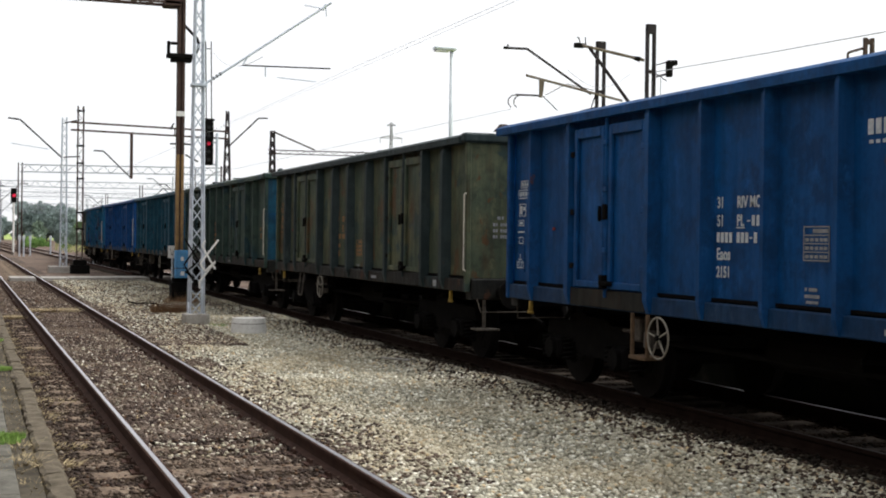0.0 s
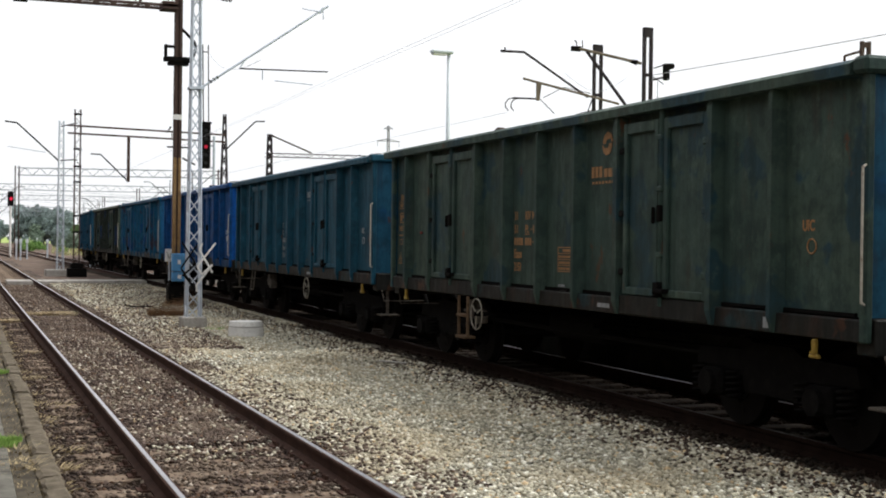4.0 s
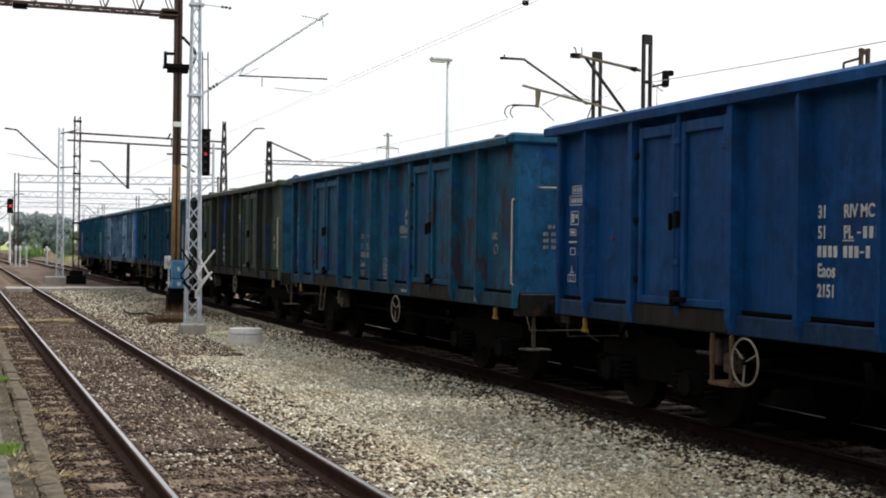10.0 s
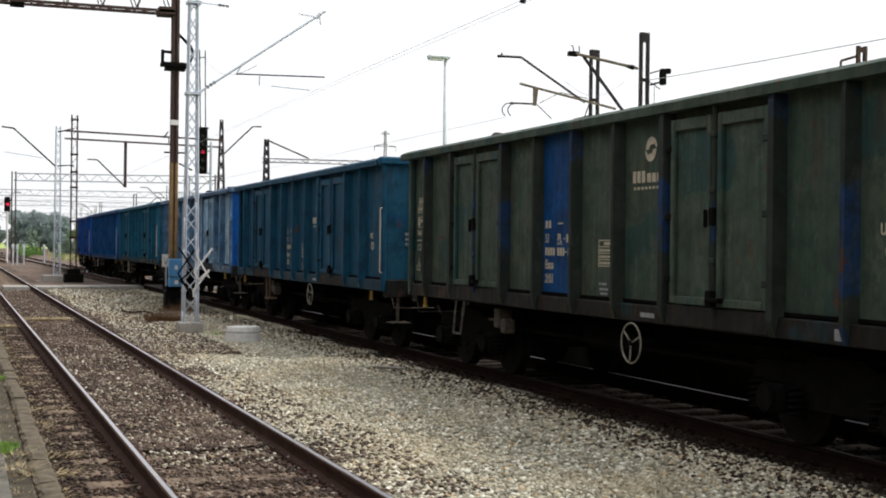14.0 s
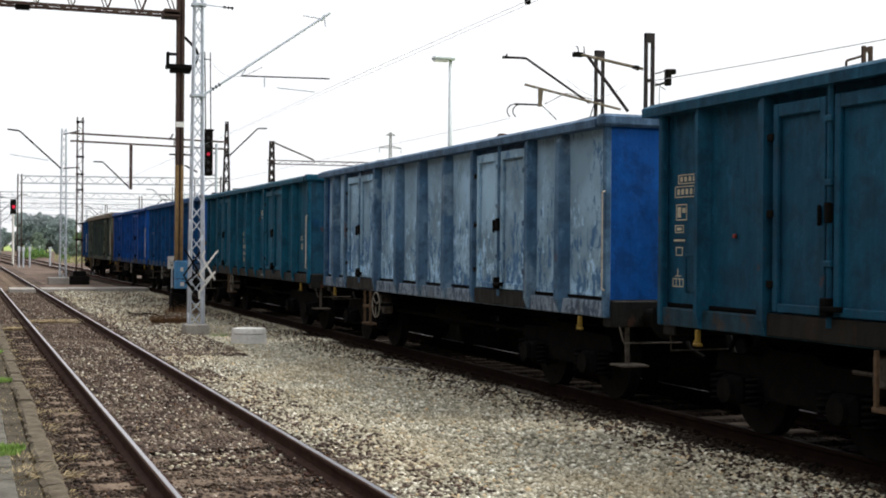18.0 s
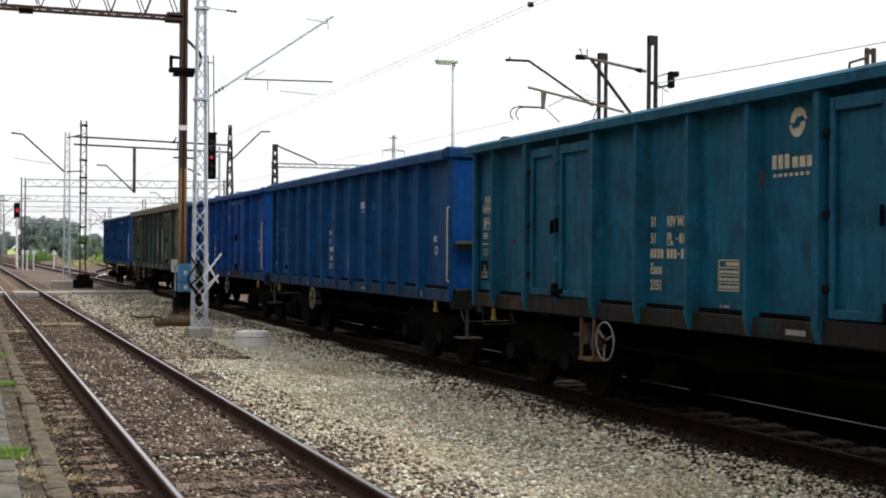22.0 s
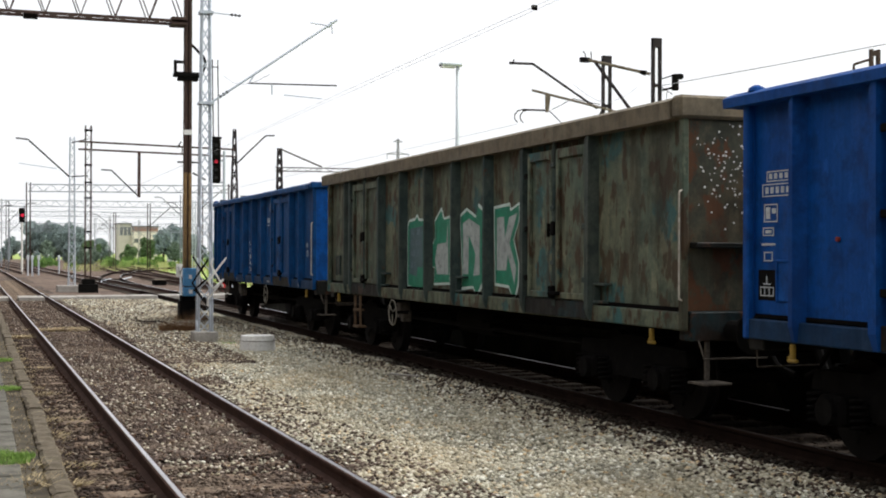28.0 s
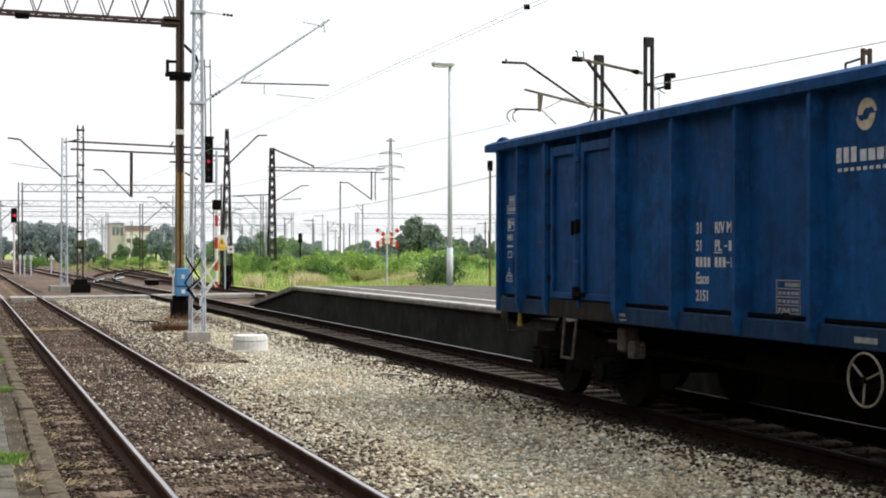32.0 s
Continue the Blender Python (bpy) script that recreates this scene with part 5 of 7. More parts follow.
wt = base("white_hut", pose(-250, 19.6, 0), "small white trackside hut", "hut")
part("wall", boxes(((-1, -0.75, -0.3), (1, 0.75, 2.6))), M_WHITE, wt)
part("roof", boxes(((-1.1, -0.85, 2.6), (1.1, 0.85, 2.75))), M_DARKWALL, wt)

# ---- plants ----


def leaf_cloud(rng, blobs, count, size):
    """Small crossed leaf clumps spread in uneven lobes; blobs: centre and radii."""
    verts, faces = [], []
    for _ in range(count):
        (cx, cy, cz), (rx, ry, rz) = rng.choice(blobs)
        a, b = rng.uniform(0, 6.283), math.acos(rng.uniform(-1, 1))
        k = rng.uniform(0.55, 1.08)
        c = Vector((cx + rx * k * math.sin(b) * math.cos(a), cy + ry * k * math.sin(b) * math.sin(a), cz + rz * k * math.cos(b)))
        s = size * rng.uniform(0.5, 1.3)
        m = Euler((rng.uniform(0, 3.1), rng.uniform(0, 3.1), rng.uniform(0, 3.1))).to_matrix()
        n = len(verts)
        for p in ((-1, -0.4, 0), (0.1, -0.7, 0.3), (1, 0.1, 0), (0.2, 0.8, -0.2), (-0.7, 0.5, 0.2)):
            verts.append(tuple(c + m @ (Vector(p) * s)))
        faces.append((n, n + 1, n + 2, n + 3, n + 4))
    return verts, faces


def tree_meshes(seed, h, spread, count, size):
    rng = random.Random(seed)
    bm = bmesh.new()
    rod(bm, (0, 0, -0.5), (0.1, 0.05, h * 0.45), 0.04 * h, 8, 0.022 * h)
    blobs = []
    for k in range(9):
        a = rng.uniform(0, 6.283)
        r = spread * rng.uniform(0.2, 0.75)
        z = h * rng.uniform(0.35, 0.85)
        tip = (r * math.cos(a), r * math.sin(a), z)
        rod(bm, (0.05, 0.03, h * rng.uniform(0.2, 0.42)), tip, 0.014 * h, 5, 0.004 * h)
        q = spread * rng.uniform(0.3, 0.55)
        blobs.append((tip, (q, q, q * rng.uniform(0.7, 1.1))))
    blobs.append(((0, 0, h * 0.8), (spread * 0.4, spread * 0.4, h * 0.2)))
    v, f = leaf_cloud(rng, blobs, count, size)
    return mesh_from(bm, "trunk"), raw_mesh("crown", v, f)


TREES = [tree_meshes(40 + k, 8, 3.2, 2600, 0.3) for k in range(4)]
BUSHES = []
for k in range(5):
    rng = random.Random(70 + k)
    blobs = [((rng.uniform(-1.1, 1.1), rng.uniform(-1.4, 1.4), rng.uniform(0.2, 1.4)), (rng.uniform(0.25, 0.75),) * 2 + (rng.uniform(0.3, 0.75),)) for _ in range(13)]
    v, f = leaf_cloud(rng, blobs, 3200, 0.075)
    BUSHES.append(raw_mesh("bush", v, f))


def tree(x, y, z, s, k, label, turn=0.0, mat=None):
    t = base("tree", Matrix.LocRotScale((x, y, z), Euler((0, 0, turn)), None), label, "tree", "trees beyond the yard")
    a, b = TREES[k % 4]
    sc = Matrix.Diagonal((s, s, s, 1))
    put("trunk", a, M_BARK, t, "", sc)
    put("crown", b, mat or M_TREE, t, "", sc)


def bush(x, y, z, s, k, label="green leafy bush in the meadow", mat=M_BUSH, tall=1.0):
    ob = put("bush", BUSHES[k % 5], mat, None, "", Matrix.LocRotScale((x, y, z), Euler((0, 0, k * 1.3)), (s, s, s * tall)))
    tagged(ob, label, "bush", "bushes in the meadow")


rng = random.Random(77)
for k in range(64):
    d = rng.uniform(210, 400)
    b = rng.choice((rng.uniform(0.0, 0.1), rng.uniform(0.13, 0.34), rng.uniform(0.2, 0.5)))
    if 0.088 < b < 0.13:
        continue
    # Haze in the leaf colour: the paler tint starts beyond 270 m.
    tree(-d, b * d, -0.8, rng.uniform(0.35, 0.7) * d / 280, k, "green deciduous tree on the skyline", rng.uniform(0, 6), M_HAZYTREE if d > 270 else M_HAZYDARKTREE)
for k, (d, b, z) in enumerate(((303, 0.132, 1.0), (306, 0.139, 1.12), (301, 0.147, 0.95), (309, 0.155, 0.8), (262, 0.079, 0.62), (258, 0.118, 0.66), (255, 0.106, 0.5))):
    tree(-d, b * d, -0.5, z, k + 1, "leafy tree beside the railway building, farther ones greyed with haze", k * 1.7, M_HAZYTREE if k < 4 else M_TREE)
for k in range(130):
    d, b = rng.uniform(170, 290), rng.uniform(0.17, 0.47)
    tree(-d, b * d, -1.2, rng.uniform(0.4, 0.68) * d / 230 * (1.15 if math.sin(b * 37) > 0.2 else 0.85), k, "leafy tree at the meadow's far edge", k * 2.1, rng.choice((M_FARGREEN, M_FARGREEN, M_HAZYTREE, M_HAZYDARKTREE)))
tree(-208.5, 70.3, 0.0, 1.02, 1, "broad dark green tree on the skyline", 0.0, M_HAZYDARKTREE)
tree(-205, 72.4, 0.0, 0.82, 2, "broad dark green tree on the skyline", 0.0, M_HAZYDARKTREE)
tree(-210, 68.2, -1.0, 0.75, 3, "broad dark green tree on the skyline", 0.0, M_HAZYDARKTREE)
for k in range(7):
    tree(-310 + rng.uniform(-15, 15), 12 + 1.7 * k, 0, rng.uniform(0.85, 1.15), k, "deciduous tree on the skyline, greyed with distance haze", k, M_HAZYTREE)
for k in range(150):
    d = 82 + 26 * rng.random()
    b = rng.uniform(0.21, 0.5)
    if b * d < 20.5:
        continue
    bush(-d, b * d, 0.0, rng.uniform(0.18, 0.5), k, "low green shrub in the meadow", rng.choice((M_BUSH, M_DARKBUSH, M_STRAWGREEN, M_STRAWGREEN)), rng.uniform(0.35, 1.0))
for k in range(150):
    d = 105 + 105 * rng.random()
    b = rng.uniform(0.19, 0.5)
    big = 1.0 + 0.5 * math.sin(b * 40)
    bush(-d, b * d, 0.0, rng.uniform(0.25, 0.75) * big * (d / 130) ** 0.6, k, "green leafy bush in the meadow", rng.choice((M_DARKBUSH, M_BUSH, M_BUSH, M_STRAWGREEN)), rng.uniform(0.7, 1.3))
for k in range(40):
    d = rng.uniform(170, 300)
    b = rng.uniform(0.04, 0.2)
    bush(-d, b * d, -0.2, rng.uniform(0.35, 0.9), k, "green leafy bush beside the yard", M_DARKBUSH if k % 3 else M_BUSH)
for k, (x, y, s) in enumerate(((-84.5, 29.6, 1.05), (-86, 31.5, 0.9), (-106, 27.8, 1.0), (-104, 30, 1.15), (-108, 25.4, 0.8), (-103, 32.4, 0.9))):
    bush(x, y, 0.1, s, k)


def grass(name, count, seed, label, mat=M_GRASS, far=(62, 172), wide=(0.165, 0.53), tall=1.0, ragged=False):
    """Upright blades over a fan of the meadow: from and to in distance and in bearing."""
    rng = np.random.RandomState(seed)
    d = far[0] + (far[1] - far[0]) * rng.rand(count) ** 1.3
    b = wide[0] + (wide[1] - wide[0]) * ((rng.rand(count) + rng.rand(count) + rng.rand(count)) * 0.7 - 0.55 if ragged else rng.rand(count))
    x, y = -d, b * d
    ok = y > (16.9 if far[0] < 100 else 10.0) + np.maximum(0, (d - 110) * 0.1) * (far[0] < 100)
    x, y = x[ok], y[ok]
    n = len(x)
    z = -0.34 + np.minimum(0.5, np.maximum(0, y - 18.0 - np.maximum(0, (-x - 110) * 0.12)) * 0.03)
    h = tall * rng.uniform(0.15, 0.6, n) * (0.75 + 0.55 * np.sin(x * 0.31 + 1.3 * np.sin(y * 0.23)) * np.sin(y * 0.47 + x * 0.05))
    a = rng.rand(n) * 6.283
    h = h * np.clip((-x - 60) / 18, 0.3, 1.0)   # mown short towards the platform
    w = rng.uniform(0.015, 0.04, n) * tall
    lx, ly = h * rng.uniform(-0.4, 0.4, n), h * rng.uniform(-0.4, 0.4, n)
    v = np.stack([np.stack([x - w * np.cos(a), y - w * np.sin(a), z], 1), np.stack([x + w * np.cos(a), y + w * np.sin(a), z], 1), np.stack([x + lx, y + ly, z + h], 1)], 1).reshape(-1, 3)
    f = np.arange(n * 3).reshape(-1, 3)
    return tagged(put(name, raw_mesh(name, v.tolist(), f.tolist()), mat), label, "grass", kind="stuff")


grass("yard_grass", 9000, 15, "light green grass growing along the yard's edge", M_STRAWGREEN, (150, 330), (0.06, 0.2), 1.5)
grass("tall_grass", 9000, 11, "tall green weeds among the shrubs", M_BUSH, (86, 190), (0.19, 0.53), 1.7)
grass("tall_grass", 90000, 3, "tall uneven green and straw-coloured meadow grass")
grass("tall_grass", 22000, 8, "dry straw-coloured meadow grass among the green", M_STRAWGREEN)
for a, b, n, k in ((0.3127, 0.3444, 6500, 21), (0.2414, 0.2595, 4000, 22), (0.1986, 0.2118, 1600, 23)):
    grass("dry_grass", n, k, "pale straw-coloured patch of tall dry grass", M_PALESTRAW, (79, 90), (a, b), 1.5, True)
bush(-72.5, 26.0, -0.1, 0.8, 3, "dark green rounded shrub beyond the platform", M_TREE, 1.35)
bush(-84, 22.18, 0.0, 0.75, 2, "dark green rounded shrub in the meadow", M_DARKBUSH, 0.95)
for k, (bearing, tall) in enumerate(((0.1972, 7.5), (0.2303, 9.0), (0.2535, 8.0), (0.2648, 8.6), (0.2778, 8.4), (0.2824, 8.4), (0.2932, 12.5), (0.3452, 9.0))):
    far_mast = base("yard_mast", pose(-235 - 4 * k, bearing * (235 + 4 * k), -0.5), "thin grey overhead-line mast behind the meadow", "mast", "masts behind the meadow")
    part("pole", rod(bmesh.new(), (0, 0, -0.5), (0, 0, tall), 0.15, 6, 0.1), M_FARMAST, far_mast)
    part("arm", rods([((0, -0.1, tall - 0.5), (0, 1.6 if k % 2 else -1.6, tall - 0.2)), ((0, 0, tall - 1.6), (0, 1.5 if k % 2 else -1.5, tall - 0.2))], 0.05), M_FARMAST, far_mast)
# low weathered plank seat in the grass behind the platform
seat = base("low_bench", pose(-68.5, 23.21, -0.05), "low weathered yellowish plank bench in the grass", "bench")
part("plank", boxes(((-0.15, -0.45, 0.22), (0.15, 0.45, 0.27)), bevel=0.01), M_OCHRE, seat)
for y in (-0.36, 0.36):
    part("leg", boxes(((-0.1, y - 0.04, -0.3), (0.1, y + 0.04, 0.22)), bevel=0.01), M_OCHRE, seat)

# ---- freight wagons ----
# Heights above the rail: sill 1.06, panels from 1.28 to 3.22, rim to 3.38. Lengths run from the trailing (left) corner.
MESHES = {}


def shared(key, make, smooth=False):
    if key not in MESHES:
        MESHES[key] = mesh_from(make(), key[0], smooth)
    return MESHES[key]


def text_mesh(words, size):
    cu = bpy.data.curves.new("lettering", "FONT")
    cu.body, cu.size, cu.extrude, cu.offset = words, size, 0.001, 0.004
    ob = bpy.data.objects.new("lettering", cu)
    scene.collection.objects.link(ob)
    me = bpy.data.meshes.new_from_object(ob.evaluated_get(bpy.context.evaluated_depsgraph_get()))
    bpy.data.objects.remove(ob)
    me.materials.clear()
    me.materials.append(None)
    return me


TEXTS = {w: text_mesh(w, s) for w, s in (("RIV MC", 0.155), ("Eaos", 0.165), ("UIC", 0.135), ("31", 0.155), ("51", 0.155), ("PL", 0.155), ("2151", 0.155))}
FRONT = -1.36   # outer face of the side panels on the camera's side


def lettering(words, parent, x, z, mat=M_LETTER, y=FRONT - 0.006):
    put("lettering", TEXTS[words], mat, parent, "faded white lettering", Matrix.LocRotScale((x, y, z), Euler((math.pi / 2, 0, 0)), (0.82, 1, 1)))


def rib_mesh(x0, wide, z0, z1, front, side, heavy=False):
    """A folded rib: wide at the panel, narrower at its outer face, drawn in at the foot."""
    bm = bmesh.new()
    levels = [(z0, 0.55, 0.6), (z0 + 0.16, 1.0, 1.0), (z0 + 1.0, 1.0 if heavy else 0.85, 1.0), (z1 - 0.12, 0.8, 0.95), (z1, 0.6, 0.55)] if heavy else [(z0, 0.7, 0.7), (z0 + 0.14, 1.0, 1.0), (z1 - 0.1, 0.9, 1.0), (z1, 0.8, 0.9)]
    rows = []
    for z, w, d in levels:
        b, f, y = wide / 2 * w, front / 2 * w, 1.36 + 0.14 * d
        rows.append([bm.verts.new((x0 + q, side * v, z)) for q, v in ((-b, 1.352), (-f, y), (f, y), (b, 1.352))])
    for r, s in zip(rows, rows[1:]):
        for j in range(4):
            bm.faces.new((r[j], r[(j + 1) % 4], s[(j + 1) % 4], s[j]))
    bm.faces.new(rows[0])
    bm.faces.new(rows[-1][::-1])
    bmesh.ops.recalc_face_normals(bm, faces=bm.faces[:])
    return bm


def rim_bm(x0, x1, side, more):
    """The top rim along one side: upright outer face, sloping shoulder, flat top; more: extra height."""
    bm = bmesh.new()
    return prism(bm, [(side * 1.26, 3.29), (side * 1.53, 3.29), (side * 1.535, 3.38 + more), (side * 1.5, 3.4 + more), (side * 1.4, 3.437 + more), (side * 1.26, 3.437 + more)], x0, x1, "x")


def leaf_bm(xa, xb, side):
    """One door leaf: a sheet with a raised frame."""
    y0, y1 = side * 1.375, side * 1.43
    lo, hi = min(y0, y1), max(y0, y1)
    bm = boxes(((xa, lo, 1.3), (xb, hi, 3.2)))
    f0, f1 = sorted((side * 1.43, side * 1.475))
    for a, b, c, d in ((xa, xa + 0.08, 1.3, 3.2), (xb - 0.08, xb, 1.3, 3.2), (xa + 0.08, xb - 0.08, 3.08, 3.2), (xa + 0.08, xb - 0.08, 1.3, 1.38)):
        box(bm, (a, f0, c), (b, f1, d), 0.008)
    return bm


def wheelset_bm():
    bm = bmesh.new()
    rod(bm, (0, -1.0, 0), (0, 1.0, 0), 0.08, 10)
    for s in (-1, 1):
        rod(bm, (0, s * 0.68, 0), (0, s * 0.715, 0), 0.49, 32)
        rod(bm, (0, s * 0.715, 0), (0, s * 0.815, 0), 0.46, 32)
        rod(bm, (0, s * 0.81, 0), (0, s * 0.83, 0), 0.2, 16)
        for k in range(4):
            a = k * math.pi / 2
            box(bm, (0.3 * math.cos(a) - 0.04, s * 0.77 - 0.055, 0.3 * math.sin(a) - 0.04), (0.3 * math.cos(a) + 0.04, s * 0.77 + 0.055, 0.3 * math.sin(a) + 0.04))
    return bm


def bogie_frame_bm(side):
    y0, y1 = sorted((side * 0.93, side * 1.07))
    bm = bmesh.new()
    prism(bm, [(-1.35, 0.62), (-1.3, 0.8), (-0.5, 0.82), (-0.35, 0.9), (0.35, 0.9), (0.5, 0.82), (1.3, 0.8), (1.35, 0.62), (0.62, 0.6), (0.42, 0.4), (-0.42, 0.4), (-0.62, 0.6)], y0, y1)
    return bm


def axlebox_bm(side):
    y0, y1 = sorted((side * 0.95, side * 1.2))
    bm = boxes(((-0.2, y0, 0.33), (0.2, y1, 0.6)), bevel=0.04)
    rod(bm, (0, side * 1.15, 0.46), (0, side * 1.26, 0.46), 0.13, 12)
    return bm


def spring_bm():
    """A coil spring as one wound rod."""
    bm = bmesh.new()
    rows, n = [], 50
    for i in range(n + 1):
        a = i * 2 * math.pi / 10
        c = Vector((0.085 * math.cos(a), 0.085 * math.sin(a), 0.3 + 0.3 * i / n))
        out = Vector((math.cos(a), math.sin(a), 0))
        rows.append([bm.verts.new(c + out * (0.018 * math.cos(b)) + Vector((0, 0, 0.018 * math.sin(b)))) for b in (0, 1.57, 3.14, 4.71)])
    for i in range(n):
        for j in range(4):
            bm.faces.new((rows[i][j], rows[i][(j + 1) % 4], rows[i + 1][(j + 1) % 4], rows[i + 1][j]))
    return bm


def buffer_bm(x, end, y):
    bm = rod(bmesh.new(), (x, y, 1.06), (x + end * 0.3, y, 1.06), 0.11, 14)
    rod(bm, (x + end * 0.3, y, 1.06), (x + end * 0.42, y, 1.06), 0.08, 14)
    rod(bm, (x + end * 0.42, y, 1.06), (x + end * 0.46, y, 1.06), 0.23, 20)
    return bm


def emblem_bm():
    """Two interlocked arcs that taper to their tips."""
    bm = bmesh.new()
    turns = [0.15 + k * 0.3 for k in range(11)]
    for s in (-1, 1):
        outer = [(0.01 * s + 0.125 * math.cos(a) * s, 0.135 * math.sin(a) * s) for a in turns]
        inner = [(0.03 * s + (0.035 + 0.045 * abs(k - 5) / 5) * math.cos(a) * s, (0.045 + 0.05 * abs(k - 5) / 5) * math.sin(a) * s) for k, a in enumerate(turns)]
        prism(bm, outer + inner[::-1], FRONT - 0.007, FRONT - 0.003)
    return bm


def handwheel_parts(parent, x, mat, spokes=3):
    hw = put("handwheel", shared(("handwheel",), lambda: ring(bmesh.new(), 0.22, 0.011, n=28)), mat, parent, "pale spoked brake handwheel", pose(x, -1.53, 0.83))
    for k in range(spokes):
        a = 0.4 + k * 2 * math.pi / spokes
        put("spoke", shared(("spoke",), lambda: bar(bmesh.new(), (0, 0, 0), (0.22, 0, 0), 0.016, 0.012)), mat, hw, "", Euler((0, -a, 0)).to_matrix().to_4x4())
    put("hub", shared(("hub",), lambda: rod(bmesh.new(), (0, -0.03, 0), (0, 0.3, 0), 0.03, 8)), M_UNDER, hw)


def wagon(paint, end_paint, ribs, doors, length, label, marks="full", letters=M_LETTER, wheel_x=8.25, heavy=False, panel_paints=None, rim=None, step_x=2.4, rib_paint=None, hatch=None, sill_paint=None, rail="bent", step="loop", spokes=3, shelf=False, rows=0.0, table=(0.15, 0.12), crest=(3.03, 2.7), top="riv", plate=False, knob=False, rim_more=0.0):
    """One open wagon: ribs and doors are lengths from the trailing corner; returns its base and wheelsets."""
    w = base("open_wagon", Matrix(), label, "freight wagon", "wagons of the train")
    half = length / 2
    rx = [r - half for r in ribs]
    dx = [(a - half, b - half) for a, b in doors]
    edges = sorted({-half, half, *rx, *[v for d in dx for v in d]})
    tag = (round(length, 2), tuple(ribs), tuple(doors))
    for side in (-1, 1):
        y0, y1 = sorted((side * 1.32, side * 1.36))
        for k, (a, b) in enumerate(zip(edges, edges[1:])):
            if any(abs(a - d[0]) < 0.01 for d in dx):
                continue
            mat = (panel_paints or {}).get(k, paint) if side < 0 else paint
            put("side_panel", shared(("side_panel", tag, k, side), lambda: boxes(((a + 0.002, y0, 1.27), (b - 0.002, y1, 3.325)))), mat, w)
            f0, f1 = sorted((side * 1.362, side * 1.385))
            # Thin near-black strip stands for the shade inside a recessed drain slot.
            put("ledge", shared(("ledge", tag, k, side), lambda: boxes(((a + 0.08, f0, 1.27), (max(a + 0.1, b - 0.2), f1, 1.3)))), M_UNDER, w, "near-black strip drawing the shade in a drain slot")
        for k, x in enumerate(rx):
            put("rib", shared(("rib", tag, k, side, heavy), lambda: rib_mesh(x, 0.26 if heavy else 0.15, 1.07, 3.31, 0.13 if heavy else 0.06, side, heavy)), rib_paint or paint, w)
        for k, d in enumerate(dx):
            for x in d:
                put("door_post", shared(("door_post", tag, x, side), lambda: rib_mesh(x, 0.15, 1.07, 3.32, 0.1, side)), rib_paint or paint, w)
            mid = (d[0] + d[1]) / 2
            for xa, xb in ((d[0] + 0.16, mid - 0.06), (mid + 0.06, d[1] - 0.07)):
                leaf = put("door", shared(("door", tag, xa, side), lambda: leaf_bm(xa, xb, side)), (panel_paints or {}).get(0, paint), w, "hinged door leaf")
                hx = xa if xa < mid else xb
                for z in (1.55, 2.2, 2.9):
                    g0, g1 = sorted((side * 1.44, side * 1.49))
                    put("hinge", shared(("hinge", tag, hx, z, side), lambda: boxes(((hx - 0.08, g0, z - 0.035), (hx + 0.02, g1, z + 0.035)), bevel=0.01)), M_BLACK if hx < mid else rib_paint or paint, leaf)
            b0, b1 = sorted((side * 1.32, side * 1.36))
            put("door_backing", shared(("door_backing", tag, k, side), lambda: boxes(((d[0], b0, 1.27), (d[1], b1, 3.325)))), paint, w)
            put("lock_bar", shared(("lock_bar", tag, k, side), lambda: rod(bmesh.new(), (mid, side * 1.46, 1.2), (mid, side * 1.46, 3.29), 0.032, 8)), rib_paint or paint, w)
            put("door_threshold", shared(("door_threshold", tag, k, side), lambda: boxes(((d[0] + 0.06, min(side * 1.441, side * 1.462), 1.075), (d[1] - 0.06, max(side * 1.441, side * 1.462), 1.285)), bevel=0.008)), p_sill, w, "grimy plate under the doors")
            for z in (1.75, 2.45, 3.0):
                put("bar_keeper", shared(("bar_keeper", tag, k, side, z), lambda: boxes(((mid - 0.055, min(side * 1.4, side * 1.5), z - 0.03), (mid + 0.055, max(side * 1.4, side * 1.5), z + 0.03)), bevel=0.01)), rib_paint or paint, w)
            put("latch", shared(("latch", tag, k, side), lambda: boxes(((mid - 0.035, min(side * 1.45, side * 1.51), 2.1), (mid + 0.035, max(side * 1.45, side * 1.51), 2.28)), ((mid - 0.12, min(side * 1.475, side * 1.52), 2.08), (mid - 0.095, max(side * 1.475, side * 1.53), 2.26)), bevel=0.012)), M_BLACK, w)
            put("latch_lever", shared(("latch_lever", tag, k, side), lambda: boxes(((mid - 0.06, min(side * 1.45, side * 1.53), 1.3), (mid + 0.05, max(side * 1.45, side * 1.53), 1.46)), ((mid - 0.03, min(side * 1.45, side * 1.55), 1.34), (mid + 0.2, max(side * 1.45, side * 1.55), 1.39)), bevel=0.012)), M_UNDER, w)
        s0, s1 = sorted((side * 1.3, side * 1.44))
        put("sill", shared(("sill", tag, side), lambda: boxes(((-half, s0, 1.06), (half, s1, 1.252)), bevel=0.012)), sill_paint or p_sill, w)
        put("top_rim", shared(("top_rim", tag, side, rim_more), lambda: rim_bm(-half - 0.27, half - 0.122, side, rim_more)), rim or paint, w)
    for end in (-1, 1):
        x0, x1 = sorted((end * (half - 0.04), end * half))
        put("end_wall", shared(("end_wall", tag, end), lambda: boxes(((x0, -1.378, 1.27), (x1, 1.378, 3.325)))), end_paint, w)
        r0, r1 = sorted((end * (half - 0.12), end * (half + 0.08)))
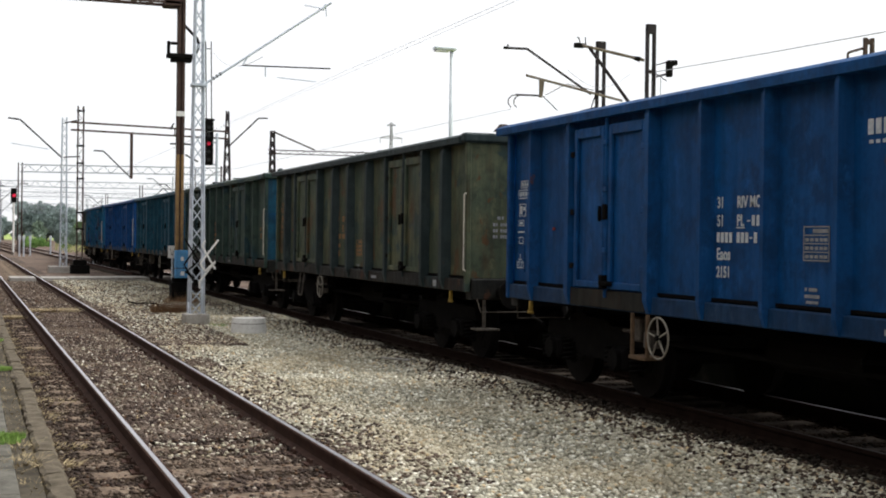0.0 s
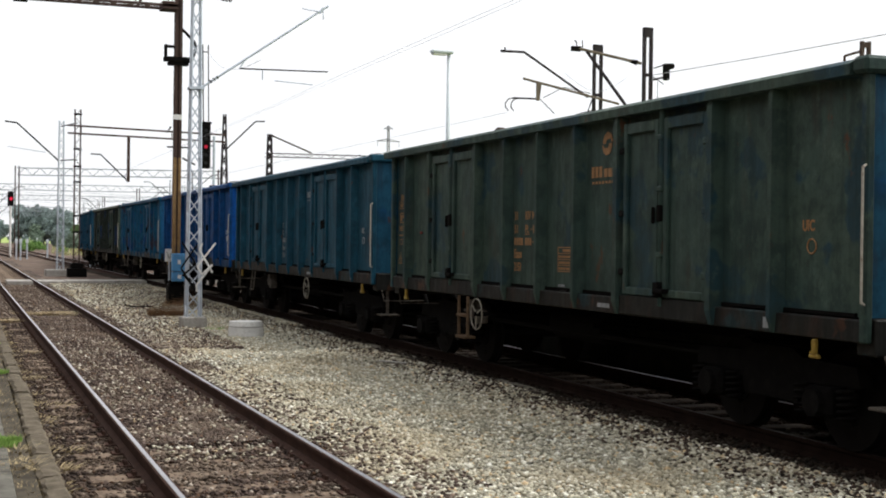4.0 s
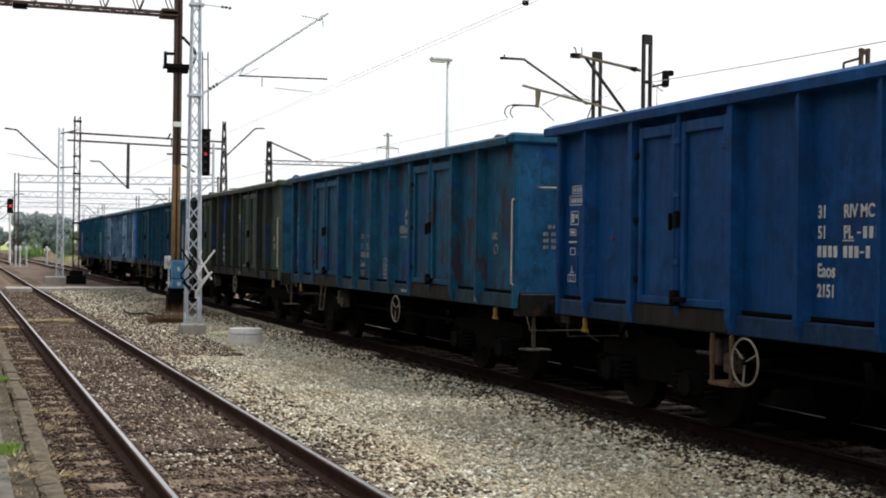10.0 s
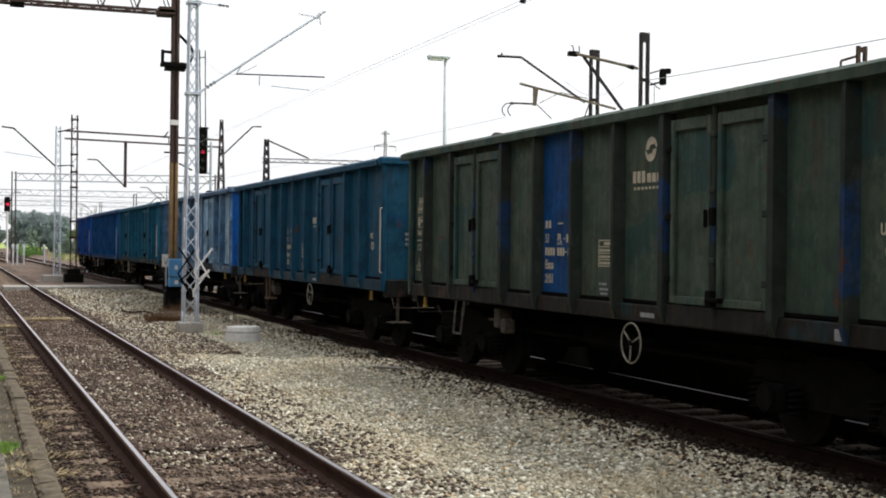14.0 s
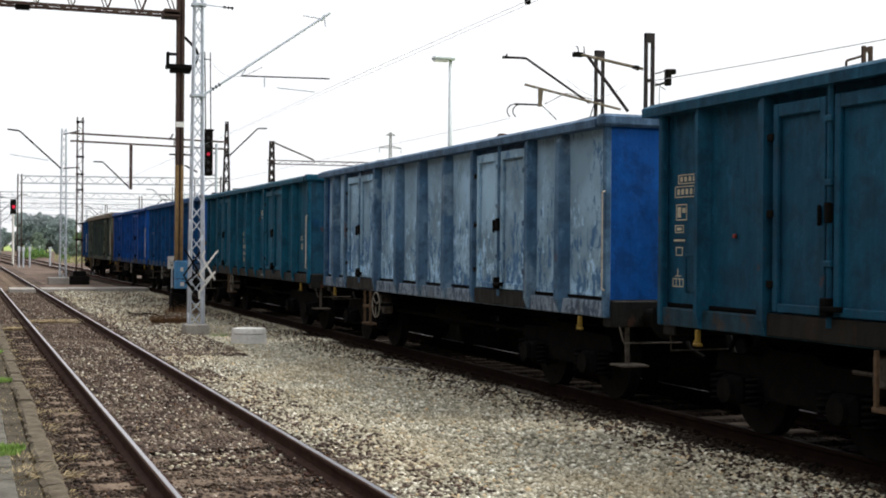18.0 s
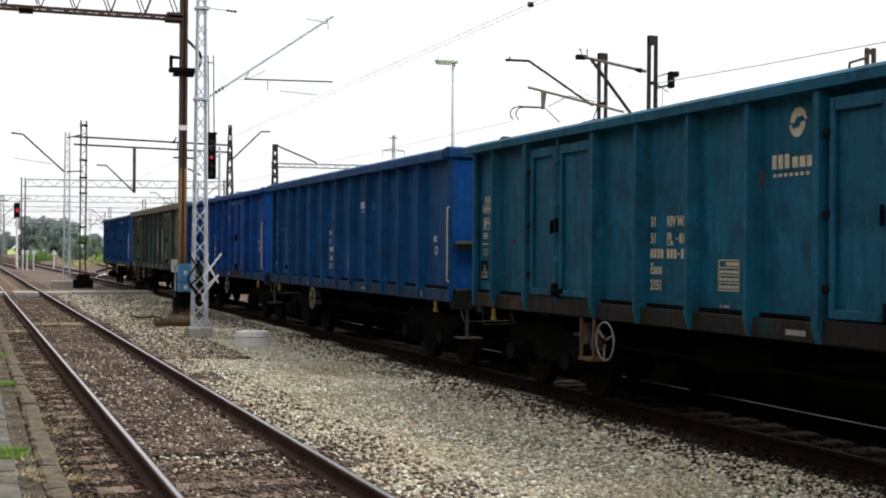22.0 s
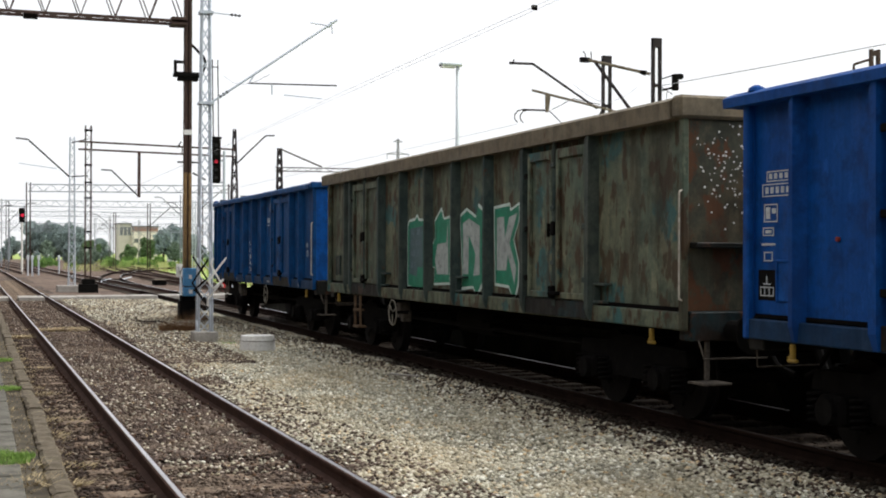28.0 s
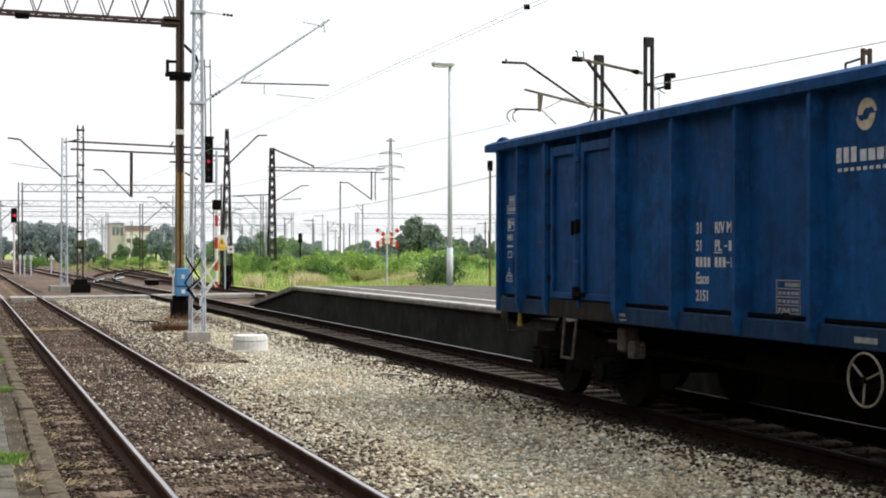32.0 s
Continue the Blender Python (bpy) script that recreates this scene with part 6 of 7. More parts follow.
        put("end_rim", shared(("end_rim", tag, end), lambda: boxes(((r0, -1.258 if end < 0 else -1.52, 3.29), (r1, 1.258 if end < 0 else 1.52, 3.435 + rim_more)), bevel=0.03)), rim or paint, w)
        c0, c1 = sorted((end * (half - 0.06), end * (half + 0.03)))
        for s in (-1, 1):
            q0, q1 = sorted((s * 1.38, s * 1.46))
            put("corner_post", shared(("corner_post", tag, end, s), lambda: boxes(((c0, q0, 1.06), (c1, q1, 3.325)), bevel=0.015)), paint, w)
        x2 = end * (half + 0.06)
        put("headstock", shared(("headstock", tag, end), lambda: boxes(((min(end * (half - 0.2), x2), -1.37, 0.95), (max(end * (half - 0.2), x2), 1.37, 1.262)), bevel=0.015)), p_sill, w)
        for s in (-1, 1):
            put("buffer", shared(("buffer", tag, end, s), lambda: buffer_bm(end * (half + 0.05), end, s * 0.875)), M_BLACK, w)
        put("coupling", shared(("coupling", tag, end), lambda: rods([((end * half, 0, 1.03), (end * (half + 0.55), 0, 0.98)), ((end * (half + 0.2), 0.05, 0.98), (end * (half + 0.4), 0.05, 0.6))], 0.05)), M_BLACK, w)
        put("brake_hose", shared(("brake_hose", tag, end), lambda: rods([((end * half, -0.45, 0.95), (end * (half + 0.25), -0.45, 0.7)), ((end * (half + 0.25), -0.45, 0.7), (end * (half + 0.5), -0.4, 0.62))], 0.03)), M_BLACK, w)
        xr = end * (half + 0.1)
        bent = [((xr, -0.76, 1.52), (xr, -0.76, 2.62)), ((xr, -0.76, 2.62), (xr, -0.3, 2.64)), ((xr, -0.76, 1.52), (xr, -0.35, 1.48)), ((xr, -0.35, 1.48), (end * half, -0.35, 1.48)), ((xr, -0.3, 2.64), (end * half, -0.3, 2.64))]
        across = [((xr, -1.1, 2.7), (xr, -0.45, 2.7)), ((xr, -1.1, 2.7), (end * half, -1.1, 2.7)), ((xr, -0.45, 2.7), (end * half, -0.45, 2.7))]
        if rail != "flat":
            put("grab_rail", shared(("grab_rail", tag, end, "bent"), lambda: rods(bent, 0.012)), M_GRAB, w, "pale bent grab rail on the end wall")
        if rail != "bent":
            put("grab_rail", shared(("grab_rail", tag, end, "across"), lambda: rods(across, 0.012)), M_GRAB, w, "pale level grab rail on the end wall")
        put("uncoupling_lever", shared(("uncoupling_lever", tag, end), lambda: rods([((end * (half + 0.05), -1.28, 0.97), (end * (half + 0.1), -1.24, 0.77)), ((end * (half + 0.1), -1.24, 0.77), (end * (half + 0.14), -0.5, 0.77))], 0.009)), M_PLATE, w, "bent grey uncoupling rod")
        if end > 0:
            put("shunter_step", shared(("shunter_step", tag, end), lambda: boxes(((half - 0.1, -1.32, 0.5), (half + 0.24, -0.98, 0.525)), ((half - 0.02, -1.17, 0.53), (half + 0.02, -1.12, 0.95)), bevel=0.006)), M_PLATE, w, "grimy hanging shunter's step")
        elif knob:
            put("rim_knob", shared(("rim_knob",), lambda: rod(rod(bmesh.new(), (0, -1.4, 3.42), (0, -1.4, 3.455), 0.085, 12, 0.075), (0, -1.4, 3.455), (0, -1.4, 3.48), 0.075, 12, 0.03)), rim or paint, w, "rounded knob on the rim", pose(0.12 - half, 0, 0))
    put("grab_rail", shared(("grab_rail", tag, "s"), lambda: rods([((half + 0.02, -1.495, 1.4), (half + 0.02, -1.495, 2.52)), ((half + 0.02, -1.495, 2.52), (half + 0.01, -1.45, 2.54)), ((half + 0.02, -1.495, 1.4), (half + 0.01, -1.45, 1.38))], 0.012)), M_GRAB, w, "pale grab rail at the corner")
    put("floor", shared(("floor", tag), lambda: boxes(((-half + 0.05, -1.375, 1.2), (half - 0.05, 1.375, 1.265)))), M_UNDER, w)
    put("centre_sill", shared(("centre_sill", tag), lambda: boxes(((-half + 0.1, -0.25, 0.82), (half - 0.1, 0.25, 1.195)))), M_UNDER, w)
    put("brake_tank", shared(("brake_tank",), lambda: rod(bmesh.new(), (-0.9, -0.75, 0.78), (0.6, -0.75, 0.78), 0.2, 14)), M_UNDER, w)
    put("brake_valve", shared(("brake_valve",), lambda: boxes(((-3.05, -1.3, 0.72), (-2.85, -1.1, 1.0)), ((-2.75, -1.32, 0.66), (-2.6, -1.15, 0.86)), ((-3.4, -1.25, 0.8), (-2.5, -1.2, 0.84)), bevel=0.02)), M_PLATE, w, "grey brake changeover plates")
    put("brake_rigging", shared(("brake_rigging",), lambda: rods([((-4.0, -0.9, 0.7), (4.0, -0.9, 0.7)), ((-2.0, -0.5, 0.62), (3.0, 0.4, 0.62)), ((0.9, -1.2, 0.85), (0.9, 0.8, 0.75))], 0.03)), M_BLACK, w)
    for k, x in enumerate((-half + 0.75, half - 0.7)):
        put("tow_hook", shared(("tow_hook",), lambda: boxes(((-0.024, -0.025, -0.11), (0.024, 0.025, 0.03)), ((-0.065, -0.025, -0.14), (0.065, 0.025, -0.105)), ((-0.065, -0.02, -0.105), (-0.04, 0.02, -0.08)), bevel=0.01)), M_YELLOW, w, "yellow towing hook", pose(x, -1.42, 1.02))
    sx = step_x - half
    if step == "loop":
        step_bm = lambda: rods([((-0.17, -1.45, 1.06), (-0.15, -1.5, 0.58)), ((0.17, -1.45, 1.06), (0.15, -1.5, 0.58)), ((-0.15, -1.5, 0.58), (0.15, -1.5, 0.58))], 0.018)
    elif step == "frame":
        step_bm = lambda: boxes(((-0.19, -1.5, 0.6), (-0.155, -1.46, 1.06)), ((0.155, -1.5, 0.6), (0.19, -1.46, 1.06)), ((-0.19, -1.52, 0.56), (0.19, -1.3, 0.6)), bevel=0.006)
    else:
        step_bm = lambda: boxes(((-0.2, -1.5, 0.45), (-0.165, -1.46, 1.06)), ((0.165, -1.5, 0.45), (0.2, -1.46, 1.06)), ((-0.2, -1.53, 0.44), (0.2, -1.36, 0.48)), ((-0.165, -1.53, 0.76), (0.165, -1.4, 0.8)), bevel=0.006)
    if step != "none":
        put("step", shared(("step", step), step_bm), M_RUSTSTEP if step != "loop" else M_PLATE, w, "rusty framed side step" if step != "loop" else "bent-rod side step", pose(sx, 0, 0))
    handwheel_parts(w, wheel_x - half, M_WHEELGREY, spokes)
    put("tail_disc", shared(("tail_disc",), lambda: rod(bmesh.new(), (0, 0, 0), (0.03, 0, 0), 0.05, 12)), M_RED, w, "small red end disc", pose(half + 0.002, 0.1, 1.78))
    put("lamp_bracket", shared(("lamp_bracket",), lambda: boxes(((-0.022, -0.03, -0.02), (0.022, 0.0, 0.02)), bevel=0.006)), M_DULLRED, w, "small red lamp bracket", pose(1.35 - half, FRONT - 0.002, 2.0))
    put("pocket", shared(("pocket",), lambda: boxes(((-0.14, -0.02, -0.19), (0.14, 0.0, 0.19)), ((-0.15, -0.035, 0.17), (0.15, 0.0, 0.2)), ((-0.15, -0.035, -0.2), (-0.125, 0.0, 0.17)), ((0.125, -0.035, -0.2), (0.15, 0.0, 0.17)), bevel=0.006)), rib_paint or paint, w, "framed document pocket", pose(0.58 - half, FRONT - 0.002, 1.62))
    if shelf:
        put("end_shelf", shared(("end_shelf", tag), lambda: boxes(((half + 0.002, -1.36, 1.95), (half + 0.12, 1.36, 2.01)), ((half + 0.002, -1.36, 1.88), (half + 0.03, 1.36, 1.95)), bevel=0.008)), M_PLATE, w, "grey shelf across the end wall")
    if hatch:
        h0, h1 = hatch[0] - half, hatch[1] - half
        hd = put("hatch_door", shared(("hatch_door", tag), lambda: boxes(((h0, -1.4, 1.3), (h1, -1.362, 2.3)), ((h0 - 0.05, -1.46, 2.3), (h1 + 0.05, -1.362, 2.37)), ((h0 - 0.05, -1.42, 1.28), (h0, -1.362, 2.3)), ((h1, -1.42, 1.28), (h1 + 0.05, -1.362, 2.3)), bevel=0.006)), paint, w, "small low hatch door")
        put("latch", shared(("hatch_latch", tag), lambda: boxes(((h1 - 0.2, -1.5, 1.4), (h1 - 0.08, -1.45, 1.5)), bevel=0.01)), M_UNDER, hd)
    # bogies
    wheels = []
    pivot = half - 1.88
    for end in (-1, 1):
        bg = new("bogie")
        bg.parent = w
        bg.matrix_basis = pose(end * pivot, 0, 0)
        bg.empty_display_size = 0.2
        for s in (-1, 1):
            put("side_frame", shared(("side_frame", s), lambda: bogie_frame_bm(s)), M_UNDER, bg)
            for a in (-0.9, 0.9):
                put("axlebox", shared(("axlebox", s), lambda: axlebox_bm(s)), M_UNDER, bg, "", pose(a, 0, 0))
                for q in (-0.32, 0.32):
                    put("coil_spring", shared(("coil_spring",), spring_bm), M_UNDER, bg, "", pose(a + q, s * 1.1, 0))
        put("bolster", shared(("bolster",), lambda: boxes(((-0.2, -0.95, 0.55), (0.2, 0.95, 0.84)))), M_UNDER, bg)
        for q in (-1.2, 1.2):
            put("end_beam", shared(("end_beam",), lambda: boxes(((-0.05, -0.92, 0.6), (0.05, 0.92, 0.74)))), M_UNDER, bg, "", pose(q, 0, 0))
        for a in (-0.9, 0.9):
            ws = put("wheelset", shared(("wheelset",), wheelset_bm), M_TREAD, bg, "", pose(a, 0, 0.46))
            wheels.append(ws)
    # markings: rows of text and bars, load table, emblem with its name, route table, end inscriptions

    def flat(name, key, rects, mat, note, x, z=0.0, y=FRONT - 0.003):
        put(name, shared((name, key), lambda: boxes(*[((a, -0.004, c), (b, 0.0, d)) for a, b, c, d in rects])), mat, w, note, pose(x - half, y, z))["kind"] = "stuff"

    if marks in ("full", "worn", "number"):
        xn, zn = 5.22, 2.17 + rows
        if top == "riv":
            lettering("31", w, xn - half, zn, letters)
            lettering("RIV MC", w, xn + 0.36 - half, zn, letters)
        else:
            flat("wagon_number", "dash", ((0, 0.06, 0, 0.1), (0.1, 0.16, 0, 0.1), (0.36, 0.52, 0.05, 0.068)), letters, "faded white number row", xn, zn)
        lettering("51", w, xn - half, zn - 0.18, letters)
        lettering("PL", w, xn + 0.36 - half, zn - 0.18, letters)
        lettering("Eaos", w, xn - half, zn - 0.515, letters)
        lettering("2151", w, xn - half, zn - 0.69, letters)
        flat("wagon_number", "full", [(a, a + 0.05, z, z + 0.1) for z, row in ((-0.18, (0.62, 0.7, 0.78)), (-0.345, (0, 0.075, 0.15, 0.225, 0.36, 0.435, 0.51, 0.66))) for a in row] + [(0.35, 0.5, -0.205, -0.193), (0.54, 0.59, -0.14, -0.125), (0.58, 0.63, -0.305, -0.29)],
             letters, "faded white number row", xn, zn)
        flat("load_table", "grid", [(0, 0.38, z, z + 0.011) for z in (0, 0.075, 0.15, 0.225, 0.3)] + [(a, a + 0.011, 0.011, 0.3) for a in (0.0, 0.369)] + [(a, a + 0.05, z + 0.025, z + 0.055) for z in (0, 0.075, 0.15) for a in (0.03, 0.1, 0.17, 0.24, 0.3)] + [(0.14, 0.36, 0.25, 0.285)],
             M_DIMLETTER if letters is M_LETTER else letters, "white load table", 6.47 + table[0], 1.38 + table[1])
        flat("maintenance_note", "lines", ((0, 0.22, 0.05, 0.08), (0.02, 0.2, 0.0, 0.025), (0, 0.03, 0.11, 0.14), (0.06, 0.18, 0.11, 0.14)), M_DIMLETTER, "small faded note", 6.5 + table[0], 1.2 if table[1] < 0.15 else 1.32)
    if marks == "full":
        put("emblem", shared(("emblem",), emblem_bm), M_CREAM if letters is M_LETTER else letters, w, "round two-armed cream emblem", pose(7.95 - half, 0, crest[0]))
        flat("company_name", "bars", [(a, a + 0.07, 0, 0.13) for a in (-0.42, -0.32, -0.22)] + [(a, a + 0.085, 0, 0.1) for a in (-0.1, 0.01, 0.12, 0.23, 0.34)] + [(-0.4 + 0.085 * k, -0.35 + 0.085 * k, -0.075, -0.045) for k in range(9)] + [(0.385, 0.425, -0.04, 0.0)],
             letters, "white company name drawn as plain bars", 7.97, crest[1] - 0.06)
        lettering("UIC", w, 11.78 - half, 2.0, letters)
        put("approval_ring", shared(("approval_ring",), lambda: ring(bmesh.new(), 0.065, 0.008, (0, FRONT - 0.006, 1.86), 16, 4)), letters, w, "", pose(11.92 - half, 0, 0))
    if marks != "none":
        frame_of = lambda a, b, c, d, t=0.011: [(a, b, c, c + t), (a, b, d - t, d), (a, a + t, c + t, d - t), (b - t, b, c + t, d - t)]
        flat("route_panel", "table", frame_of(0.17, 0.66, 2.41, 2.53) + frame_of(0.24, 0.66, 2.55, 2.65) + [(0.22 + 0.085 * k, 0.27 + 0.085 * k, 2.44, 2.5) for k in range(5)] + [(0.28 + 0.085 * k, 0.33 + 0.085 * k, 2.575, 2.625) for k in range(4)]
             + frame_of(0.2, 0.42, 2.17, 2.34) + [(0.23, 0.3, 2.2, 2.31), (0.33, 0.39, 2.25, 2.3)] + frame_of(0.18, 0.36, 2.04, 2.12) + [(0.22, 0.32, 2.065, 2.095), (0.16, 0.38, 1.95, 1.97)] + frame_of(0.2, 0.34, 1.8, 1.89)
             + frame_of(0.14, 0.36, 1.47, 1.56) + [(0.205, 0.215, 1.481, 1.549), (0.28, 0.29, 1.481, 1.549), (0.24, 0.25, 1.58, 1.66), (0.19, 0.31, 1.58, 1.59)], letters, "small white route table and symbols", 0.0)
        if plate:
            put("brake_plate", shared(("brake_plate",), lambda: boxes(((0.1, FRONT - 0.002, 1.43), (0.41, FRONT + 0.001, 1.72)))), M_BLACK, w, "black painted field behind the symbols", pose(-half, 0, 0))
        lines = [(2.15, ((-0.02, 0.05), (0.05, 0.03)))] + [(z, ((-0.09, 0.035), (-0.045, 0.03), (0.03, 0.035), (0.075, 0.02), (0.105, 0.035), (0.15, 0.035), (0.195, 0.03), (0.24, 0.02))) for z in (2.05, 1.96, 1.87)]
        put("end_inscription", shared(("end_inscription",), lambda: boxes(*[((0.001, a, z), (0.005, a + b, z + 0.048)) for z, row in lines for a, b in row])), letters if letters is M_LETTER else M_DIMLETTER, w, "small white inscriptions on the end wall", pose(half + 0.002, -0.93, -0.15 if shelf else 0))["kind"] = "stuff"
        flat("sill_marking", "sill", ((3.6, 3.85, 1.1, 1.12), (3.62, 3.82, 1.15, 1.18), (7.9, 8.2, 1.12, 1.17), (11.3, 11.45, 1.1, 1.2)), M_DIMLETTER, "small white marks on the sill", 0.0, 0.0, -1.444)
    return w, wheels


STD_RIBS, STD_DOORS = (0.82, 5.08, 6.2, 7.3, 11.45), ((1.97, 3.98), (8.4, 10.4))
LATE_RIBS, LATE_DOORS = (0.8, 4.92, 6.13, 7.33, 11.52), ((1.68, 3.63), (8.56, 10.55))
OLD_RIBS, OLD_DOORS = (1.0, 5.2, 6.33, 7.6, 11.75), ((1.97, 4.0), (8.8, 10.79))
LONG_RIBS, LONG_DOORS = (1.4, 5.05, 6.4, 7.7, 9.08), ((1.8, 3.75), (10.49, 12.5))
ONE_RIBS, ONE_DOORS = (0.85, 1.96, 2.94, 3.92, 5.0, 6.11, 7.19, 8.29, 9.27, 10.28, 11.34), ()
L, LL = 12.76, 14.7

p_sill = wagon_paint("grimy_sill_paint", (0.007, 0.0084, 0.0077), (0.0168, 0.0154, 0.0119), 0.9, 0.5, seed=30, patch=(0.01, 0.034, 0.04), rust_colour=(0.06, 0.026, 0.014))
p_bluesill = wagon_paint("grimy_blue_sill_paint", (0.002, 0.036, 0.11), (0.012, 0.04, 0.085), 0.5, 0.6, seed=31, patch=(0.004, 0.05, 0.14), rust_colour=(0.03, 0.02, 0.016))
p_tealsill = wagon_paint("grimy_teal_sill_paint", (0.004, 0.045, 0.08), (0.02, 0.05, 0.065), 0.7, 0.6, seed=32, patch=(0.01, 0.03, 0.035), rust_colour=(0.05, 0.03, 0.02))
p_blue0 = wagon_paint("deep_blue_wagon_paint", (0.0004, 0.055, 0.185), (0.001, 0.07, 0.225), 0.05, 0.35, seed=1)
p_olive1 = wagon_paint("olive_brown_wagon_paint", (0.0525, 0.078, 0.054), (0.1125, 0.114, 0.06), 0.8, 0.5, seed=2, patch=(0.022, 0.05, 0.055), rust_colour=(0.09, 0.042, 0.016))
p_olive1rib = wagon_paint("grey_blue_rib_paint", (0.0225, 0.04, 0.0438), (0.0375, 0.05, 0.05), 0.1, 0.5, seed=2.5)
p_olive2 = wagon_paint("dark_olive_wagon_paint", (0.0336, 0.0644, 0.056), (0.056, 0.084, 0.063), 0.35, 0.5, seed=3, patch=(0.01, 0.04, 0.06))
p_teal3 = wagon_paint("grimy_teal_wagon_paint", (0.0069, 0.0621, 0.1035), (0.0115, 0.0782, 0.1207), 0.3, 0.5, seed=4)
p_blue4 = wagon_paint("bright_blue_wagon_paint", (0.0004, 0.052, 0.185), (0.001, 0.068, 0.225), 0.0, 0.3, seed=5)
p_teal5 = wagon_paint("patchy_blue_wagon_paint", (0.0046, 0.0862, 0.1725), (0.0115, 0.1092, 0.2012), 0.9, 0.3, seed=6, patch=(0.003, 0.05, 0.2), rust_colour=(0.05, 0.012, 0.008), chip=4.5)
p_olive6 = wagon_paint("olive_green_wagon_paint", (0.045, 0.078, 0.06), (0.08, 0.1, 0.07), 0.5, 0.5, seed=7, patch=(0.012, 0.06, 0.062))
p_rib6 = wagon_paint("dark_green_rib_paint", (0.02, 0.03, 0.025), (0.034, 0.04, 0.03), 0.3, 0.4, seed=7.4, patch=(0.006, 0.045, 0.16))
p_teal7 = wagon_paint("dull_blue_wagon_paint", (0.0033, 0.0616, 0.121), (0.0066, 0.0825, 0.1485), 0.3, 0.4, seed=8)
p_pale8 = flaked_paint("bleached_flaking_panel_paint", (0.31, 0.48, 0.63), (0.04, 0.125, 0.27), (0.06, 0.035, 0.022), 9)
p_palesill = flaked_paint("flaking_sill_paint", (0.17, 0.215, 0.27), (0.04, 0.06, 0.1), (0.045, 0.028, 0.02), 4)
p_palerib = wagon_paint("faded_blue_frame_paint", (0.05, 0.13, 0.24), (0.12, 0.22, 0.34), 0.35, 0.3, seed=9, patch=(0.22, 0.33, 0.44))
p_palerim = wagon_paint("grey_blue_rim_paint", (0.06, 0.13, 0.23), (0.11, 0.19, 0.3), 0.1, 0.3, seed=9.8)
p_teal9 = wagon_paint("green_blue_wagon_paint", (0.003, 0.088, 0.155), (0.005, 0.112, 0.19), 0.2, 0.35, seed=10)
p_blue10 = wagon_paint("blue_wagon_paint", (0.0005, 0.06, 0.195), (0.001, 0.078, 0.235), 0.1, 0.4, seed=11)
p_blue11 = wagon_paint("vivid_blue_wagon_paint", (0.0004, 0.058, 0.27), (0.001, 0.075, 0.31), 0.0, 0.3, seed=12)
p_olive12 = wagon_paint("rusty_olive_wagon_paint", (0.082, 0.122, 0.092), (0.19, 0.185, 0.118), 1.15, 0.25, seed=13, patch=(0.03, 0.12, 0.13), rust_colour=(0.055, 0.024, 0.011), chip=6.0)
p_rib12 = wagon_paint("grey_green_rib_paint", (0.036, 0.0624, 0.06), (0.072, 0.084, 0.0696), 0.5, 0.4, seed=13.5)
p_tan12 = wagon_paint("tan_rim_paint", (0.17, 0.145, 0.1), (0.21, 0.165, 0.11), 0.4, 0.2, seed=14)
p_blue13 = wagon_paint("clean_blue_wagon_paint", (0.0004, 0.054, 0.185), (0.001, 0.07, 0.225), 0.0, 0.3, seed=15)
# Brighter than the side blues: skylight on the end walls is put into it.
p_skylit_end = wagon_paint("skylit_blue_end_paint", (0.001, 0.085, 0.36), (0.002, 0.105, 0.42), 0.1, 0.35, seed=16)
p_patchend = wagon_paint("patchy_blue_end_paint", (0.008, 0.075, 0.17), (0.016, 0.115, 0.25), 0.2, 0.4, seed=23, patch=(0.003, 0.06, 0.24), chip=4.0)
p_tealend = wagon_paint("teal_end_wall_paint", (0.006, 0.06, 0.11), (0.012, 0.08, 0.14), 0.5, 0.45, seed=17, patch=(0.003, 0.055, 0.15))
p_rustend = wagon_paint("rusty_end_wall_paint", (0.06, 0.07, 0.052), (0.11, 0.09, 0.055), 1.1, 0.3, seed=18, rust_colour=(0.12, 0.045, 0.018))

TRAIN = []   # base, wheelsets, offset of the trailing corner, length


def add(corner, made, length=L):
    TRAIN.append((made[0], made[1], corner, length))


add(0.25, wagon(p_blue0, p_skylit_end, STD_RIBS, STD_DOORS, L, "deep blue open freight wagon with white lettering", "full", wheel_x=4.35, step_x=3.86, sill_paint=p_bluesill, step="frame", spokes=5, rows=0.03, table=(0.2, 0.32), crest=(3.1, 2.83)))
add(-14.12, wagon(p_olive1, p_olive1, OLD_RIBS, OLD_DOORS, L, "dirty olive-brown open freight wagon with rust patches", "worn", M_OCHRELETTER, wheel_x=4.5, step_x=2.64, rib_paint=p_olive1rib, heavy=True, rim=p_olive1rib, knob=True))
add(-28.2, wagon(p_olive2, p_tealend, STD_RIBS, STD_DOORS, L, "dark olive open freight wagon with a blue end wall", "full", M_OCHRELETTER, wheel_x=4.25, step_x=3.6, step="ladder"))
add(-42.12, wagon(p_teal3, p_tealend, STD_RIBS, STD_DOORS, L, "grimy dark teal open freight wagon with worn lettering", "full", M_DIMLETTER, wheel_x=8.2, rows=-0.03, table=(0.4, 0.24), crest=(3.05, 2.84)))
add(-55.86, wagon(p_blue4, p_skylit_end, STD_RIBS, STD_DOORS, L, "bright blue open freight wagon with white lettering", "full", wheel_x=4.35, step_x=3.87, sill_paint=p_bluesill, step="frame", table=(0.13, 0.17), crest=(3.0, 2.67)))
